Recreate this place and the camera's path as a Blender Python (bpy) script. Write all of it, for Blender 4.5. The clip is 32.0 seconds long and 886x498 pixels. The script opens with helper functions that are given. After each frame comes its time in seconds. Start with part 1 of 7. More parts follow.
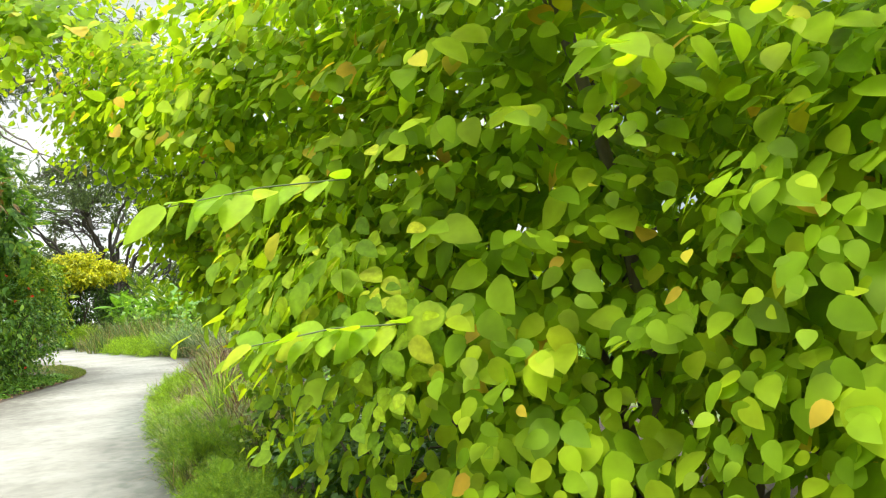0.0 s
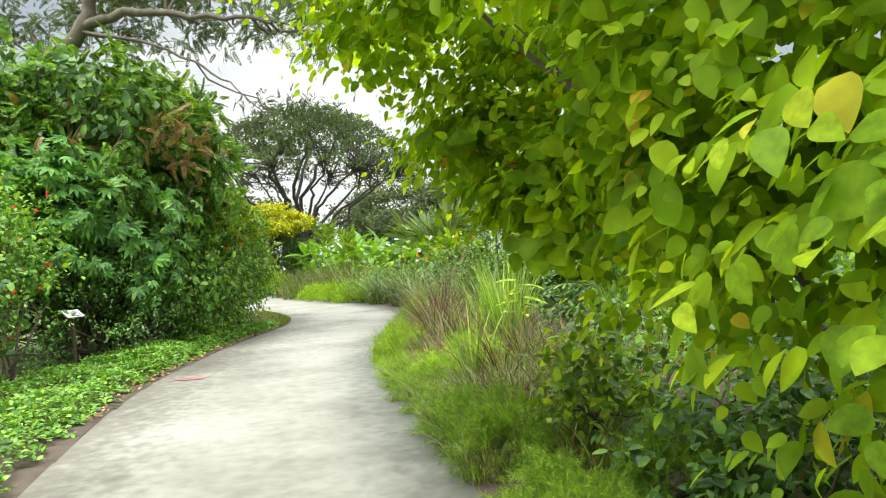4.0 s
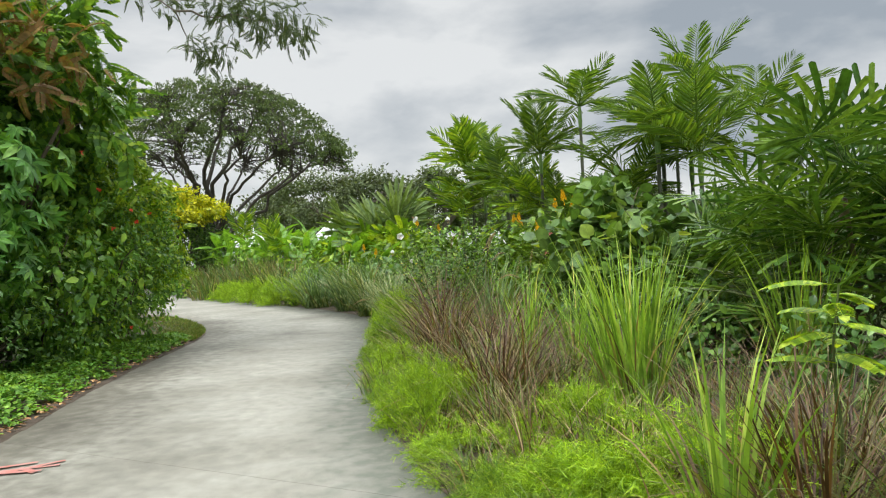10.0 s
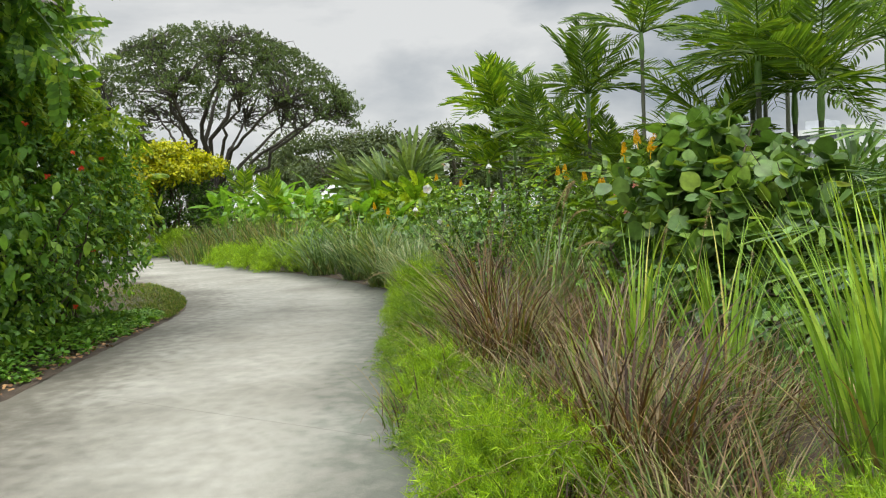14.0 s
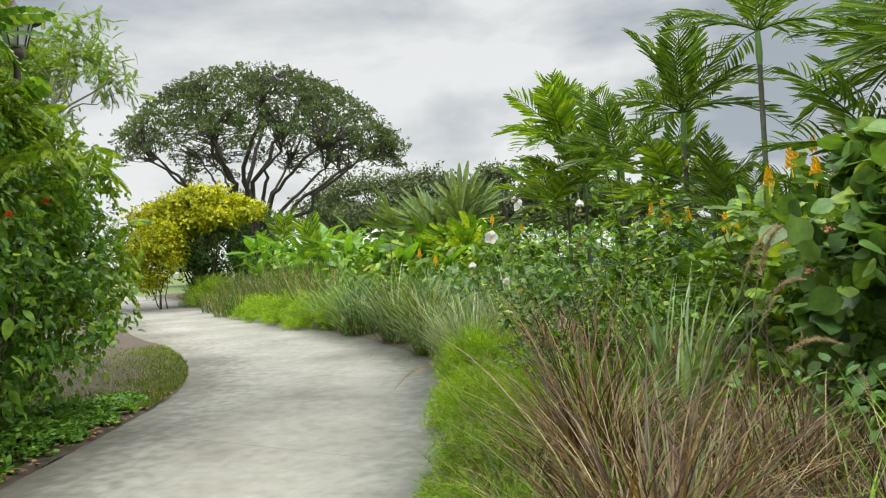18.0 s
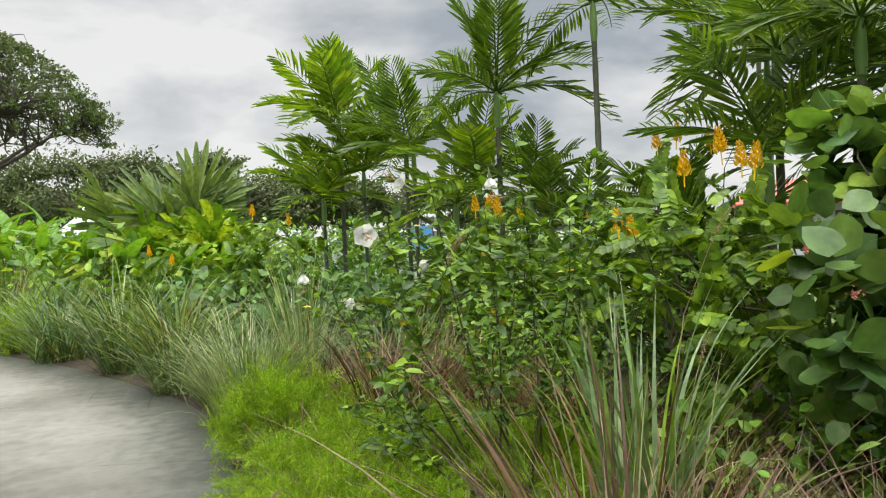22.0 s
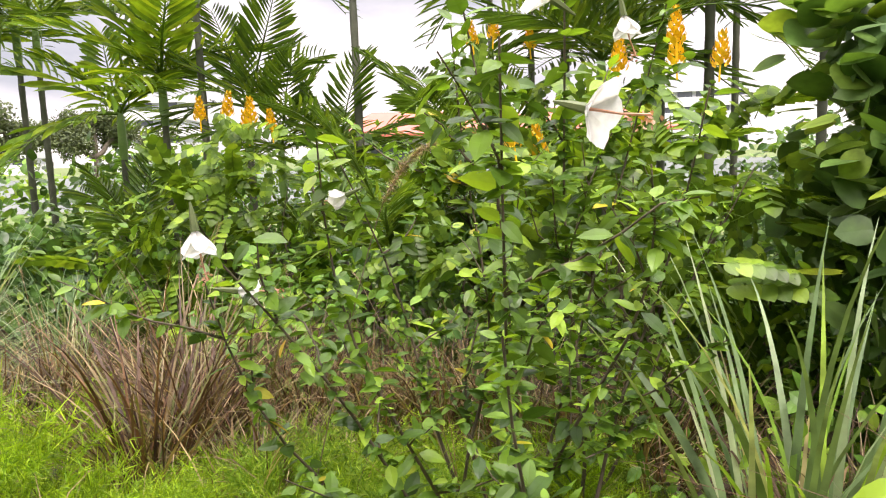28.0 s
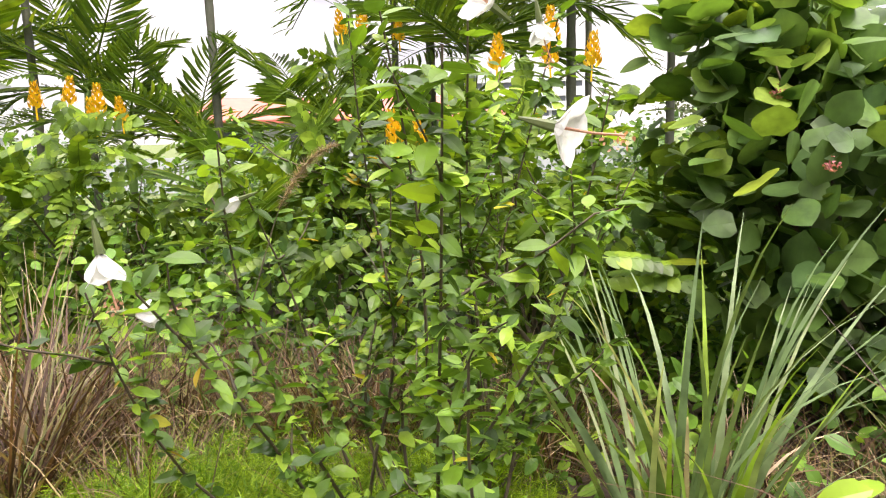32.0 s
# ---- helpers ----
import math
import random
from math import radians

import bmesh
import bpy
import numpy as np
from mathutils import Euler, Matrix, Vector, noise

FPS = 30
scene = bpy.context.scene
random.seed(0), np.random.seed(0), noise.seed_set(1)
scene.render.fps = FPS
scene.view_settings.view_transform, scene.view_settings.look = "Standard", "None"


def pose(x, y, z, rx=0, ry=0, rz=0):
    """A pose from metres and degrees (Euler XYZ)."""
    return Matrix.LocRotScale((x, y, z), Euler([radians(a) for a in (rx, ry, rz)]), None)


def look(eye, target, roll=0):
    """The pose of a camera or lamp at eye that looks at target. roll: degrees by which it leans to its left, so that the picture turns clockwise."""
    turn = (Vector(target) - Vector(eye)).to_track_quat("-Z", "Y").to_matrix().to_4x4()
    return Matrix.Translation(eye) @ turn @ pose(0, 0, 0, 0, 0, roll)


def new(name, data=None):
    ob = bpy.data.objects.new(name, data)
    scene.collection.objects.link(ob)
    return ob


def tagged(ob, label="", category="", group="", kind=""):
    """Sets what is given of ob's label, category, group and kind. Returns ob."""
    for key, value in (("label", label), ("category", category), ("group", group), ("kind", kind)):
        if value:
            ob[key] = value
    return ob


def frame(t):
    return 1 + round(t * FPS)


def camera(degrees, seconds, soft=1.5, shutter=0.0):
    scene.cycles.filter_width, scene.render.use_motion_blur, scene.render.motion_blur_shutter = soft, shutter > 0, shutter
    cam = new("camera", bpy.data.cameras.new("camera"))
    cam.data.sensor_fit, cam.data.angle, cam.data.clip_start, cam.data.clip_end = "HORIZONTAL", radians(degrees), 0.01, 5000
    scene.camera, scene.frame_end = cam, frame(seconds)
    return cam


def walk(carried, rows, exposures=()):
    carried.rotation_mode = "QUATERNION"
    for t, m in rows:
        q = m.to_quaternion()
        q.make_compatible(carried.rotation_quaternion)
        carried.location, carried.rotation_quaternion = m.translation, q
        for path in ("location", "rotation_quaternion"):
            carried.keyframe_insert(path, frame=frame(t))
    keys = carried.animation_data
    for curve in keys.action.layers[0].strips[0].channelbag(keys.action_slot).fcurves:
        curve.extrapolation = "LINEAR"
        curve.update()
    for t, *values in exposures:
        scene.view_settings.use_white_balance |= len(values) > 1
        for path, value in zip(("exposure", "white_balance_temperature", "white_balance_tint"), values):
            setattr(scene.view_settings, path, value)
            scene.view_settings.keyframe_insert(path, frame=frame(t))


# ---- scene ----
cam = camera(64.2, 32.0, soft=1.15)
PATH = [
    (0, (-0.031, 0.136, 1.394), (-0.005, 2.13, 1.543), -3.2),
    (0.5, (-0.133, 0.249, 1.408), (-0.19, 2.243, 1.551), -4.4),
    (1, (-0.26, 0.358, 1.408), (-0.405, 2.348, 1.548), -5.7),
    (1.5, (-0.459, 0.551, 1.423), (-0.689, 2.533, 1.564), -6.4),
    (2, (-0.69, 0.712, 1.452), (-0.992, 2.684, 1.594), -6.5),
    (2.5, (-0.835, 0.89, 1.449), (-1.193, 2.853, 1.578), -6.3),
    (3, (-0.956, 1.177, 1.455), (-1.352, 3.134, 1.573), -5.3),
    (3.5, (-1.142, 1.397, 1.44), (-1.558, 3.352, 1.516), -4.6),
    (4, (-1.342, 1.668, 1.403), (-1.769, 3.622, 1.427), -4.0),
    (4.5, (-1.556, 2.021, 1.429), (-1.988, 3.974, 1.403), -4.0),
    (6.5, (-2.235, 3.777, 1.372), (-2.727, 5.713, 1.283), -3.0),
    (7, (-2.412, 4.015, 1.353), (-2.893, 5.954, 1.273), -3.3),
    (7.5, (-2.58, 4.275, 1.344), (-3.017, 6.226, 1.272), -3.6),
    (8, (-2.756, 4.57, 1.345), (-3.14, 6.532, 1.288), -3.9),
    (8.5, (-2.95, 4.787, 1.342), (-3.259, 6.763, 1.296), -3.8),
    (9, (-3.124, 5.05, 1.32), (-3.368, 7.035, 1.286), -3.4),
    (9.5, (-3.279, 5.412, 1.332), (-3.49, 7.401, 1.322), -3.2),
    (10, (-3.423, 5.713, 1.341), (-3.605, 7.704, 1.347), -3.1),
    (10.5, (-3.543, 6.041, 1.36), (-3.698, 8.035, 1.379), -3.1),
    (11, (-3.62, 6.383, 1.352), (-3.744, 8.379, 1.381), -3.1),
    (11.5, (-3.689, 6.643, 1.358), (-3.806, 8.639, 1.38), -2.8),
    (12, (-3.788, 6.901, 1.359), (-3.926, 8.896, 1.371), -2.4),
    (12.5, (-3.839, 7.236, 1.332), (-4.003, 9.229, 1.317), -2.3),
    (13, (-3.86, 7.544, 1.321), (-4.051, 9.534, 1.266), -2.4),
    (13.5, (-3.958, 7.851, 1.317), (-4.157, 9.838, 1.215), -2.7),
    (15.5, (-4.11, 9.03, 1.33), (-4.381, 11.01, 1.237), -3.2),
    (16, (-4.147, 9.368, 1.35), (-4.47, 11.341, 1.293), -3.4),
    (16.5, (-4.184, 9.609, 1.373), (-4.558, 11.573, 1.35), -3.5),
    (17, (-4.328, 9.893, 1.433), (-4.728, 11.852, 1.437), -3.8),
    (17.5, (-4.399, 10.218, 1.444), (-4.782, 12.181, 1.459), -3.7),
    (18, (-4.448, 10.617, 1.468), (-4.782, 12.589, 1.489), -3.4),
    (18.5, (-4.601, 10.94, 1.448), (-4.851, 12.925, 1.462), -2.9),
    (19, (-4.722, 11.306, 1.438), (-4.871, 13.3, 1.446), -2.5),
    (19.5, (-4.778, 11.642, 1.47), (-4.831, 13.641, 1.48), -2.2),
    (20, (-4.911, 11.913, 1.475), (-4.857, 13.913, 1.492), -2.2),
    (20.5, (-5.069, 12.191, 1.531), (-4.901, 14.184, 1.546), -2.3),
    (21, (-5.181, 12.458, 1.532), (-4.903, 14.438, 1.541), -2.6),
    (21.5, (-5.229, 12.698, 1.542), (-4.858, 14.664, 1.532), -2.7),
    (22, (-5.335, 12.896, 1.565), (-4.889, 14.845, 1.534), -2.6),
    (22.5, (-5.446, 13.117, 1.558), (-4.928, 15.048, 1.513), -2.2),
    (23, (-5.518, 13.415, 1.539), (-4.922, 15.323, 1.487), -1.6),
    (23.5, (-5.607, 13.666, 1.572), (-4.936, 15.549, 1.51), -1.0),
    (24, (-5.758, 13.871, 1.585), (-5.039, 15.735, 1.508), -0.9),
    (24.5, (-5.849, 14.108, 1.569), (-5.105, 15.961, 1.458), -1.1),
    (25, (-5.902, 14.377, 1.504), (-5.197, 16.241, 1.346), -1.9),
    (25.5, (-5.917, 14.619, 1.505), (-5.181, 16.462, 1.253), -3.4),
    (26, (-5.973, 14.883, 1.546), (-4.941, 16.573, 1.265), -2.8),
    (26.5, (-5.897, 15.159, 1.522), (-4.645, 16.697, 1.263), -2.8),
    (28.5, (-5.91, 15.427, 1.55), (-4.459, 16.777, 1.277), -1.8),
    (29, (-5.914, 15.434, 1.554), (-4.482, 16.804, 1.282), -2.1),
    (29.5, (-5.903, 15.437, 1.554), (-4.469, 16.805, 1.289), -2.2),
    (30, (-5.899, 15.438, 1.554), (-4.433, 16.774, 1.294), -2.2),
    (30.5, (-5.892, 15.457, 1.561), (-4.373, 16.733, 1.302), -2.2),
    (31, (-5.913, 15.484, 1.564), (-4.33, 16.676, 1.295), -1.9),
    (31.5, (-5.956, 15.528, 1.564), (-4.314, 16.634, 1.275), -1.7),
    (32, (-5.954, 15.596, 1.592), (-4.262, 16.614, 1.273), -1.6),
]
walk(cam, [(t, look(eye, target, roll)) for t, eye, target, roll in PATH],
     exposures=[(0, 0.54, 6500, 8), (2, 0.48, 6500, 8), (3, 0.38, 6500, 8), (4.5, 0.42, 6500, 8), (7, 0.3, 6400, 10), (9, 0.02, 6400, 10), (13, -0.18, 6500, 10), (16, -0.05, 6500, 10), (17.5, 0.0, 6500, 10), (20, -0.15, 6500, 10), (22, 0.0, 6600, 11), (24.5, 0.1, 6700, 13), (26, 0.44, 6850, 18), (28.5, 0.7, 6850, 26), (32, 0.78, 6850, 26)])

# ---- world, sun ----
world = bpy.data.worlds.new("overcast_sky")
scene.world = world
world.use_nodes = True
wn, wl = world.node_tree.nodes, world.node_tree.links
wn.clear()


def wnode(kind, **inputs):
    n = wn.new(kind)
    for key, value in inputs.items():
        n.inputs[key].default_value = value
    return n


w_out = wnode("ShaderNodeOutputWorld")
w_bg = wnode("ShaderNodeBackground")
w_coord = wnode("ShaderNodeTexCoord")
w_sky = wnode("ShaderNodeTexSky")
w_sky.sky_type, w_sky.sun_disc = "NISHITA", False
w_sky.sun_elevation, w_sky.sun_rotation = radians(62), radians(200)
w_skyk = wn.new("ShaderNodeVectorMath")
w_skyk.operation = "SCALE"
w_skyk.inputs["Scale"].default_value = 0.10
# cloud layer: two scales of noise, stretched along the horizon
w_map = wn.new("ShaderNodeMapping")
w_map.inputs["Scale"].default_value = (1.0, 1.0, 2.4)
w_map.inputs["Location"].default_value = (0.35, 0.1, 0.2)
w_n1 = wnode("ShaderNodeTexNoise", Scale=2.1, Detail=7.0, Roughness=0.52, Distortion=0.15)
w_ramp = wn.new("ShaderNodeValToRGB")
w_ramp.color_ramp.elements[0].position, w_ramp.color_ramp.elements[0].color = 0.40, (0.40, 0.445, 0.485, 1)
w_ramp.color_ramp.elements[1].position, w_ramp.color_ramp.elements[1].color = 0.585, (0.89, 0.90, 0.885, 1)
w_sep = wn.new("ShaderNodeSeparateXYZ")
w_grad = wn.new("ShaderNodeMapRange")
w_grad.inputs["From Min"].default_value, w_grad.inputs["From Max"].default_value = 0.42, 1.0
w_grad.inputs["To Min"].default_value, w_grad.inputs["To Max"].default_value = 1.0, 7.3
w_cloud = wn.new("ShaderNodeVectorMath")
w_cloud.operation = "SCALE"
w_mix = wn.new("ShaderNodeMix")
w_mix.data_type = "RGBA"
w_mix.inputs["Factor"].default_value = 0.9
wl.new(w_coord.outputs["Generated"], w_map.inputs["Vector"])
wl.new(w_map.outputs["Vector"], w_n1.inputs["Vector"])
w_low = wn.new("ShaderNodeMapRange")
w_low.inputs["From Min"].default_value, w_low.inputs["From Max"].default_value = 0.0, 0.22
w_low.inputs["To Min"].default_value, w_low.inputs["To Max"].default_value = 0.10, 0.0
w_add = wn.new("ShaderNodeMath")
w_add.operation = "ADD"
wl.new(w_sep.outputs["Z"], w_low.inputs["Value"])
wl.new(w_n1.outputs["Fac"], w_add.inputs[0])
wl.new(w_low.outputs["Result"], w_add.inputs[1])
wl.new(w_add.outputs["Value"], w_ramp.inputs["Fac"])
wl.new(w_coord.outputs["Generated"], w_sep.inputs["Vector"])
wl.new(w_sep.outputs["Z"], w_grad.inputs["Value"])
wl.new(w_ramp.outputs["Color"], w_cloud.inputs[0])
wl.new(w_grad.outputs["Result"], w_cloud.inputs["Scale"])
wl.new(w_sky.outputs["Color"], w_skyk.inputs[0])
wl.new(w_skyk.outputs["Vector"], w_mix.inputs["A"])
wl.new(w_cloud.outputs["Vector"], w_mix.inputs["B"])
wl.new(w_mix.outputs["Result"], w_bg.inputs["Color"])
wl.new(w_bg.outputs["Background"], w_out.inputs["Surface"])

sun_data = bpy.data.lights.new("sun", "SUN")
sun_data.energy, sun_data.angle, sun_data.color = 2.5, radians(14), (1.0, 0.97, 0.92)
sun = new("sun", sun_data)
sun.matrix_world = look((0, 0, 30), (6, 14, 0))


# ---- materials ----
def material(name):
    m = bpy.data.materials.new(name)
    m.use_nodes = True
    m.node_tree.nodes.clear()
    return m, m.node_tree.nodes, m.node_tree.links


def ramp_of(nodes, stops):
    r = nodes.new("ShaderNodeValToRGB")
    while len(r.color_ramp.elements) < len(stops):
        r.color_ramp.elements.new(0.5)
    for e, (p, c) in zip(r.color_ramp.elements, stops):
        e.position, e.color = p, (*c, 1)
    return r


def leaf_mat(name, stops, trans=0.35, rough=0.42, single=False, scale=9.0, veins=0.0, tint=(1.25, 1.2, 0.45), gloss=0.34):
    """Foliage: each leaf takes its own tone; light comes through it; faint mottling and gloss."""
    m, n, l = material(name)
    out = n.new("ShaderNodeOutputMaterial")
    if single:
        src = n.new("ShaderNodeObjectInfo").outputs["Random"]
    else:
        src = n.new("ShaderNodeNewGeometry").outputs["Random Per Island"]
    ramp = ramp_of(n, [(q, (min(c[0] * 1.40, 0.9), min(c[1] * 1.14, 0.9), c[2] * 1.05)) if c[2] < 0.5 else (q, c) for q, c in stops])
    l.new(src, ramp.inputs["Fac"])
    co = n.new("ShaderNodeTexCoord")
    no = n.new("ShaderNodeTexNoise")
    no.inputs["Scale"].default_value, no.inputs["Detail"].default_value = scale, 4.0
    l.new(co.outputs["Object"], no.inputs["Vector"])
    mr = n.new("ShaderNodeMapRange")
    mr.inputs["From Min"].default_value, mr.inputs["From Max"].default_value = 0.3, 0.7
    mr.inputs["To Min"].default_value, mr.inputs["To Max"].default_value = 0.6, 1.32
    l.new(no.outputs["Fac"], mr.inputs["Value"])
    mul = n.new("ShaderNodeVectorMath")
    mul.operation = "SCALE"
    l.new(ramp.outputs["Color"], mul.inputs[0])
    l.new(mr.outputs["Result"], mul.inputs["Scale"])
    p = n.new("ShaderNodeBsdfPrincipled")
    p.inputs["Roughness"].default_value = rough
    p.inputs["Specular IOR Level"].default_value = gloss
    l.new(mul.outputs["Vector"], p.inputs["Base Color"])
    tr = n.new("ShaderNodeBsdfTranslucent")
    warm = n.new("ShaderNodeVectorMath")
    warm.operation = "MULTIPLY"
    warm.inputs[1].default_value = tint
    l.new(mul.outputs["Vector"], warm.inputs[0])
    l.new(warm.outputs["Vector"], tr.inputs["Color"])
    mix = n.new("ShaderNodeMixShader")
    mix.inputs["Fac"].default_value = trans
    l.new(p.outputs["BSDF"], mix.inputs[1])
    l.new(tr.outputs["BSDF"], mix.inputs[2])
    l.new(mix.outputs["Shader"], out.inputs["Surface"])
    if veins:
        wv = n.new("ShaderNodeTexWave")
        wv.inputs["Scale"].default_value, wv.inputs["Distortion"].default_value = 14.0, 1.5
        l.new(co.outputs["Object"], wv.inputs["Vector"])
        bp = n.new("ShaderNodeBump")
        bp.inputs["Strength"].default_value, bp.inputs["Distance"].default_value = veins, 0.01
        l.new(wv.outputs["Fac"], bp.inputs["Height"])
        l.new(bp.outputs["Normal"], p.inputs["Normal"])
    return m


def rough_mat(name, stops, scale=6.0, fine=60.0, rough=0.85, bump=0.3, dist=0.02, stretch=(1, 1, 1), metallic=0.0):
    """Mineral, bark or paint: tone from two scales of noise, with relief."""
    m, n, l = material(name)
    out = n.new("ShaderNodeOutputMaterial")
    p = n.new("ShaderNodeBsdfPrincipled")
    p.inputs["Roughness"].default_value, p.inputs["Metallic"].default_value = rough, metallic
    co = n.new("ShaderNodeTexCoord")
    mp = n.new("ShaderNodeMapping")
    mp.inputs["Scale"].default_value = stretch
    l.new(co.outputs["Object"], mp.inputs["Vector"])
    a, b = n.new("ShaderNodeTexNoise"), n.new("ShaderNodeTexNoise")
    a.inputs["Scale"].default_value, a.inputs["Detail"].default_value = scale, 6.0
    b.inputs["Scale"].default_value, b.inputs["Detail"].default_value = fine, 3.0
    mixv = n.new("ShaderNodeMix")
    mixv.inputs["Factor"].default_value = 0.3
    for q in (a, b):
        l.new(mp.outputs["Vector"], q.inputs["Vector"])
    l.new(a.outputs["Fac"], mixv.inputs["A"])
    l.new(b.outputs["Fac"], mixv.inputs["B"])
    ramp = ramp_of(n, stops)
    l.new(mixv.outputs["Result"], ramp.inputs["Fac"])
    l.new(ramp.outputs["Color"], p.inputs["Base Color"])
    bp = n.new("ShaderNodeBump")
    bp.inputs["Strength"].default_value, bp.inputs["Distance"].default_value = bump, dist
    l.new(mixv.outputs["Result"], bp.inputs["Height"])
    l.new(bp.outputs["Normal"], p.inputs["Normal"])
    l.new(p.outputs["BSDF"], out.inputs["Surface"])
    return m


M = {}
# greens of the near bush: lime young leaves, mid, and inner leaves darkened as painted shade
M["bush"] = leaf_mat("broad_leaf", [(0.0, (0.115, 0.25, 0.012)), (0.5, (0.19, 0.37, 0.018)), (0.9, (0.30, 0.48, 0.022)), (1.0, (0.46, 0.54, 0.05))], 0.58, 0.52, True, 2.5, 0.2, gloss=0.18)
M["bush_shade"] = leaf_mat("shaded_leaf", [(0.0, (0.10, 0.23, 0.01)), (0.6, (0.19, 0.37, 0.014)), (1.0, (0.30, 0.48, 0.02))], 0.66, 0.5, gloss=0.18)
M["young"] = leaf_mat("young_leaf", [(0.0, (0.62, 0.60, 0.08)), (0.5, (0.60, 0.38, 0.10)), (1.0, (0.42, 0.16, 0.06))], 0.45, 0.5, True)
M["lime"] = leaf_mat("lime_fern", [(0.0, (0.08, 0.19, 0.01)), (0.5, (0.18, 0.37, 0.015)), (1.0, (0.32, 0.54, 0.028))], 0.3, 0.55, scale=5.0)
M["fern"] = leaf_mat("green_fern", [(0.0, (0.06, 0.16, 0.012)), (0.5, (0.12, 0.27, 0.015)), (1.0, (0.24, 0.40, 0.03))], 0.28, 0.55, scale=5.0)
M["lemon"] = leaf_mat("lemongrass_blade", [(0.0, (0.09, 0.21, 0.03)), (0.6, (0.19, 0.38, 0.05)), (0.9, (0.32, 0.50, 0.09)), (1.0, (0.46, 0.44, 0.18))], 0.35, 0.45)
M["glauc"] = leaf_mat("bluegreen_blade", [(0.0, (0.034, 0.085, 0.03)), (0.5, (0.075, 0.165, 0.062)), (0.9, (0.16, 0.28, 0.125)), (1.0, (0.34, 0.38, 0.25))], 0.3, 0.45)
M["strap"] = leaf_mat("strap_blade", [(0.0, (0.08, 0.16, 0.065)), (0.5, (0.14, 0.255, 0.125)), (0.85, (0.27, 0.40, 0.235)), (1.0, (0.46, 0.49, 0.36))], 0.3, 0.42)
M["purple"] = leaf_mat("purple_blade", [(0.0, (0.03, 0.02, 0.014)), (0.4, (0.068, 0.046, 0.028)), (0.62, (0.14, 0.09, 0.045)), (0.75, (0.09, 0.13, 0.035)), (0.88, (0.165, 0.145, 0.085)), (1.0, (0.25, 0.245, 0.16))], 0.25, 0.5)
M["dry"] = leaf_mat("dry_blade", [(0.0, (0.045, 0.034, 0.02)), (0.35, (0.11, 0.085, 0.045)), (0.6, (0.20, 0.165, 0.09)), (0.8, (0.12, 0.17, 0.04)), (0.92, (0.34, 0.30, 0.19)), (1.0, (0.44, 0.41, 0.30))], 0.25, 0.6)
M["meadow"] = leaf_mat("meadow_blade", [(0.0, (0.034, 0.08, 0.016)), (0.6, (0.085, 0.165, 0.03)), (0.92, (0.16, 0.225, 0.062)), (1.0, (0.28, 0.30, 0.14))], 0.3, 0.55)
M["cover"] = leaf_mat("ground_cover_leaf", [(0.0, (0.055, 0.165, 0.024)), (0.5, (0.11, 0.29, 0.042)), (1.0, (0.22, 0.42, 0.065))], 0.3, 0.45)
M["dark"] = leaf_mat("dark_leaf", [(0.0, (0.032, 0.095, 0.024)), (0.6, (0.07, 0.18, 0.042)), (1.0, (0.15, 0.32, 0.065))], 0.3, 0.35)
M["mid"] = leaf_mat("mid_leaf", [(0.0, (0.05, 0.145, 0.022)), (0.6, (0.11, 0.28, 0.036)), (1.0, (0.23, 0.43, 0.055))], 0.38, 0.4)
M["light"] = leaf_mat("light_leaf", [(0.0, (0.09, 0.20, 0.014)), (0.6, (0.18, 0.35, 0.02)), (1.0, (0.32, 0.48, 0.04))], 0.4, 0.45)
M["fresh"] = leaf_mat("fresh_leaf", [(0.0, (0.05, 0.13, 0.012)), (0.6, (0.12, 0.25, 0.018)), (1.0, (0.26, 0.41, 0.036))], 0.46, 0.38)
M["bronze"] = leaf_mat("bronze_leaf", [(0.0, (0.13, 0.10, 0.03)), (0.5, (0.19, 0.13, 0.05)), (1.0, (0.13, 0.17, 0.04))], 0.35, 0.45)
M["yellow"] = leaf_mat("yellow_leaf", [(0.0, (0.11, 0.20, 0.012)), (0.35, (0.29, 0.385, 0.014)), (1.0, (0.48, 0.55, 0.018))], 0.4, 0.5)
M["hedge"] = leaf_mat("hedge_leaf", [(0.0, (0.05, 0.14, 0.026)), (0.6, (0.115, 0.29, 0.045)), (0.9, (0.20, 0.40, 0.06)), (1.0, (0.30, 0.50, 0.07))], 0.42, 0.38)
M["canopy"] = leaf_mat("canopy_leaf", [(0.0, (0.035, 0.075, 0.025)), (0.6, (0.065, 0.12, 0.036)), (1.0, (0.11, 0.18, 0.05))], 0.25, 0.6, scale=0.4)
M["far"] = leaf_mat("far_leaf", [(0.0, (0.05, 0.085, 0.04)), (0.6, (0.07, 0.115, 0.05)), (1.0, (0.10, 0.15, 0.065))], 0.2, 0.7, scale=0.3)
M["airy"] = leaf_mat("airy_leaf", [(0.0, (0.07, 0.16, 0.026)), (0.6, (0.135, 0.265, 0.04)), (1.0, (0.24, 0.39, 0.065))], 0.42, 0.5, scale=0.6)
M["lobed"] = leaf_mat("lobed_leaf", [(0.0, (0.055, 0.17, 0.045)), (0.6, (0.11, 0.31, 0.07)), (1.0, (0.20, 0.45, 0.10))], 0.38, 0.4)
M["lawn"] = leaf_mat("lawn_blade", [(0.0, (0.05, 0.10, 0.018)), (0.5, (0.10, 0.19, 0.028)), (0.85, (0.16, 0.25, 0.05)), (1.0, (0.25, 0.20, 0.10))], 0.3, 0.6)
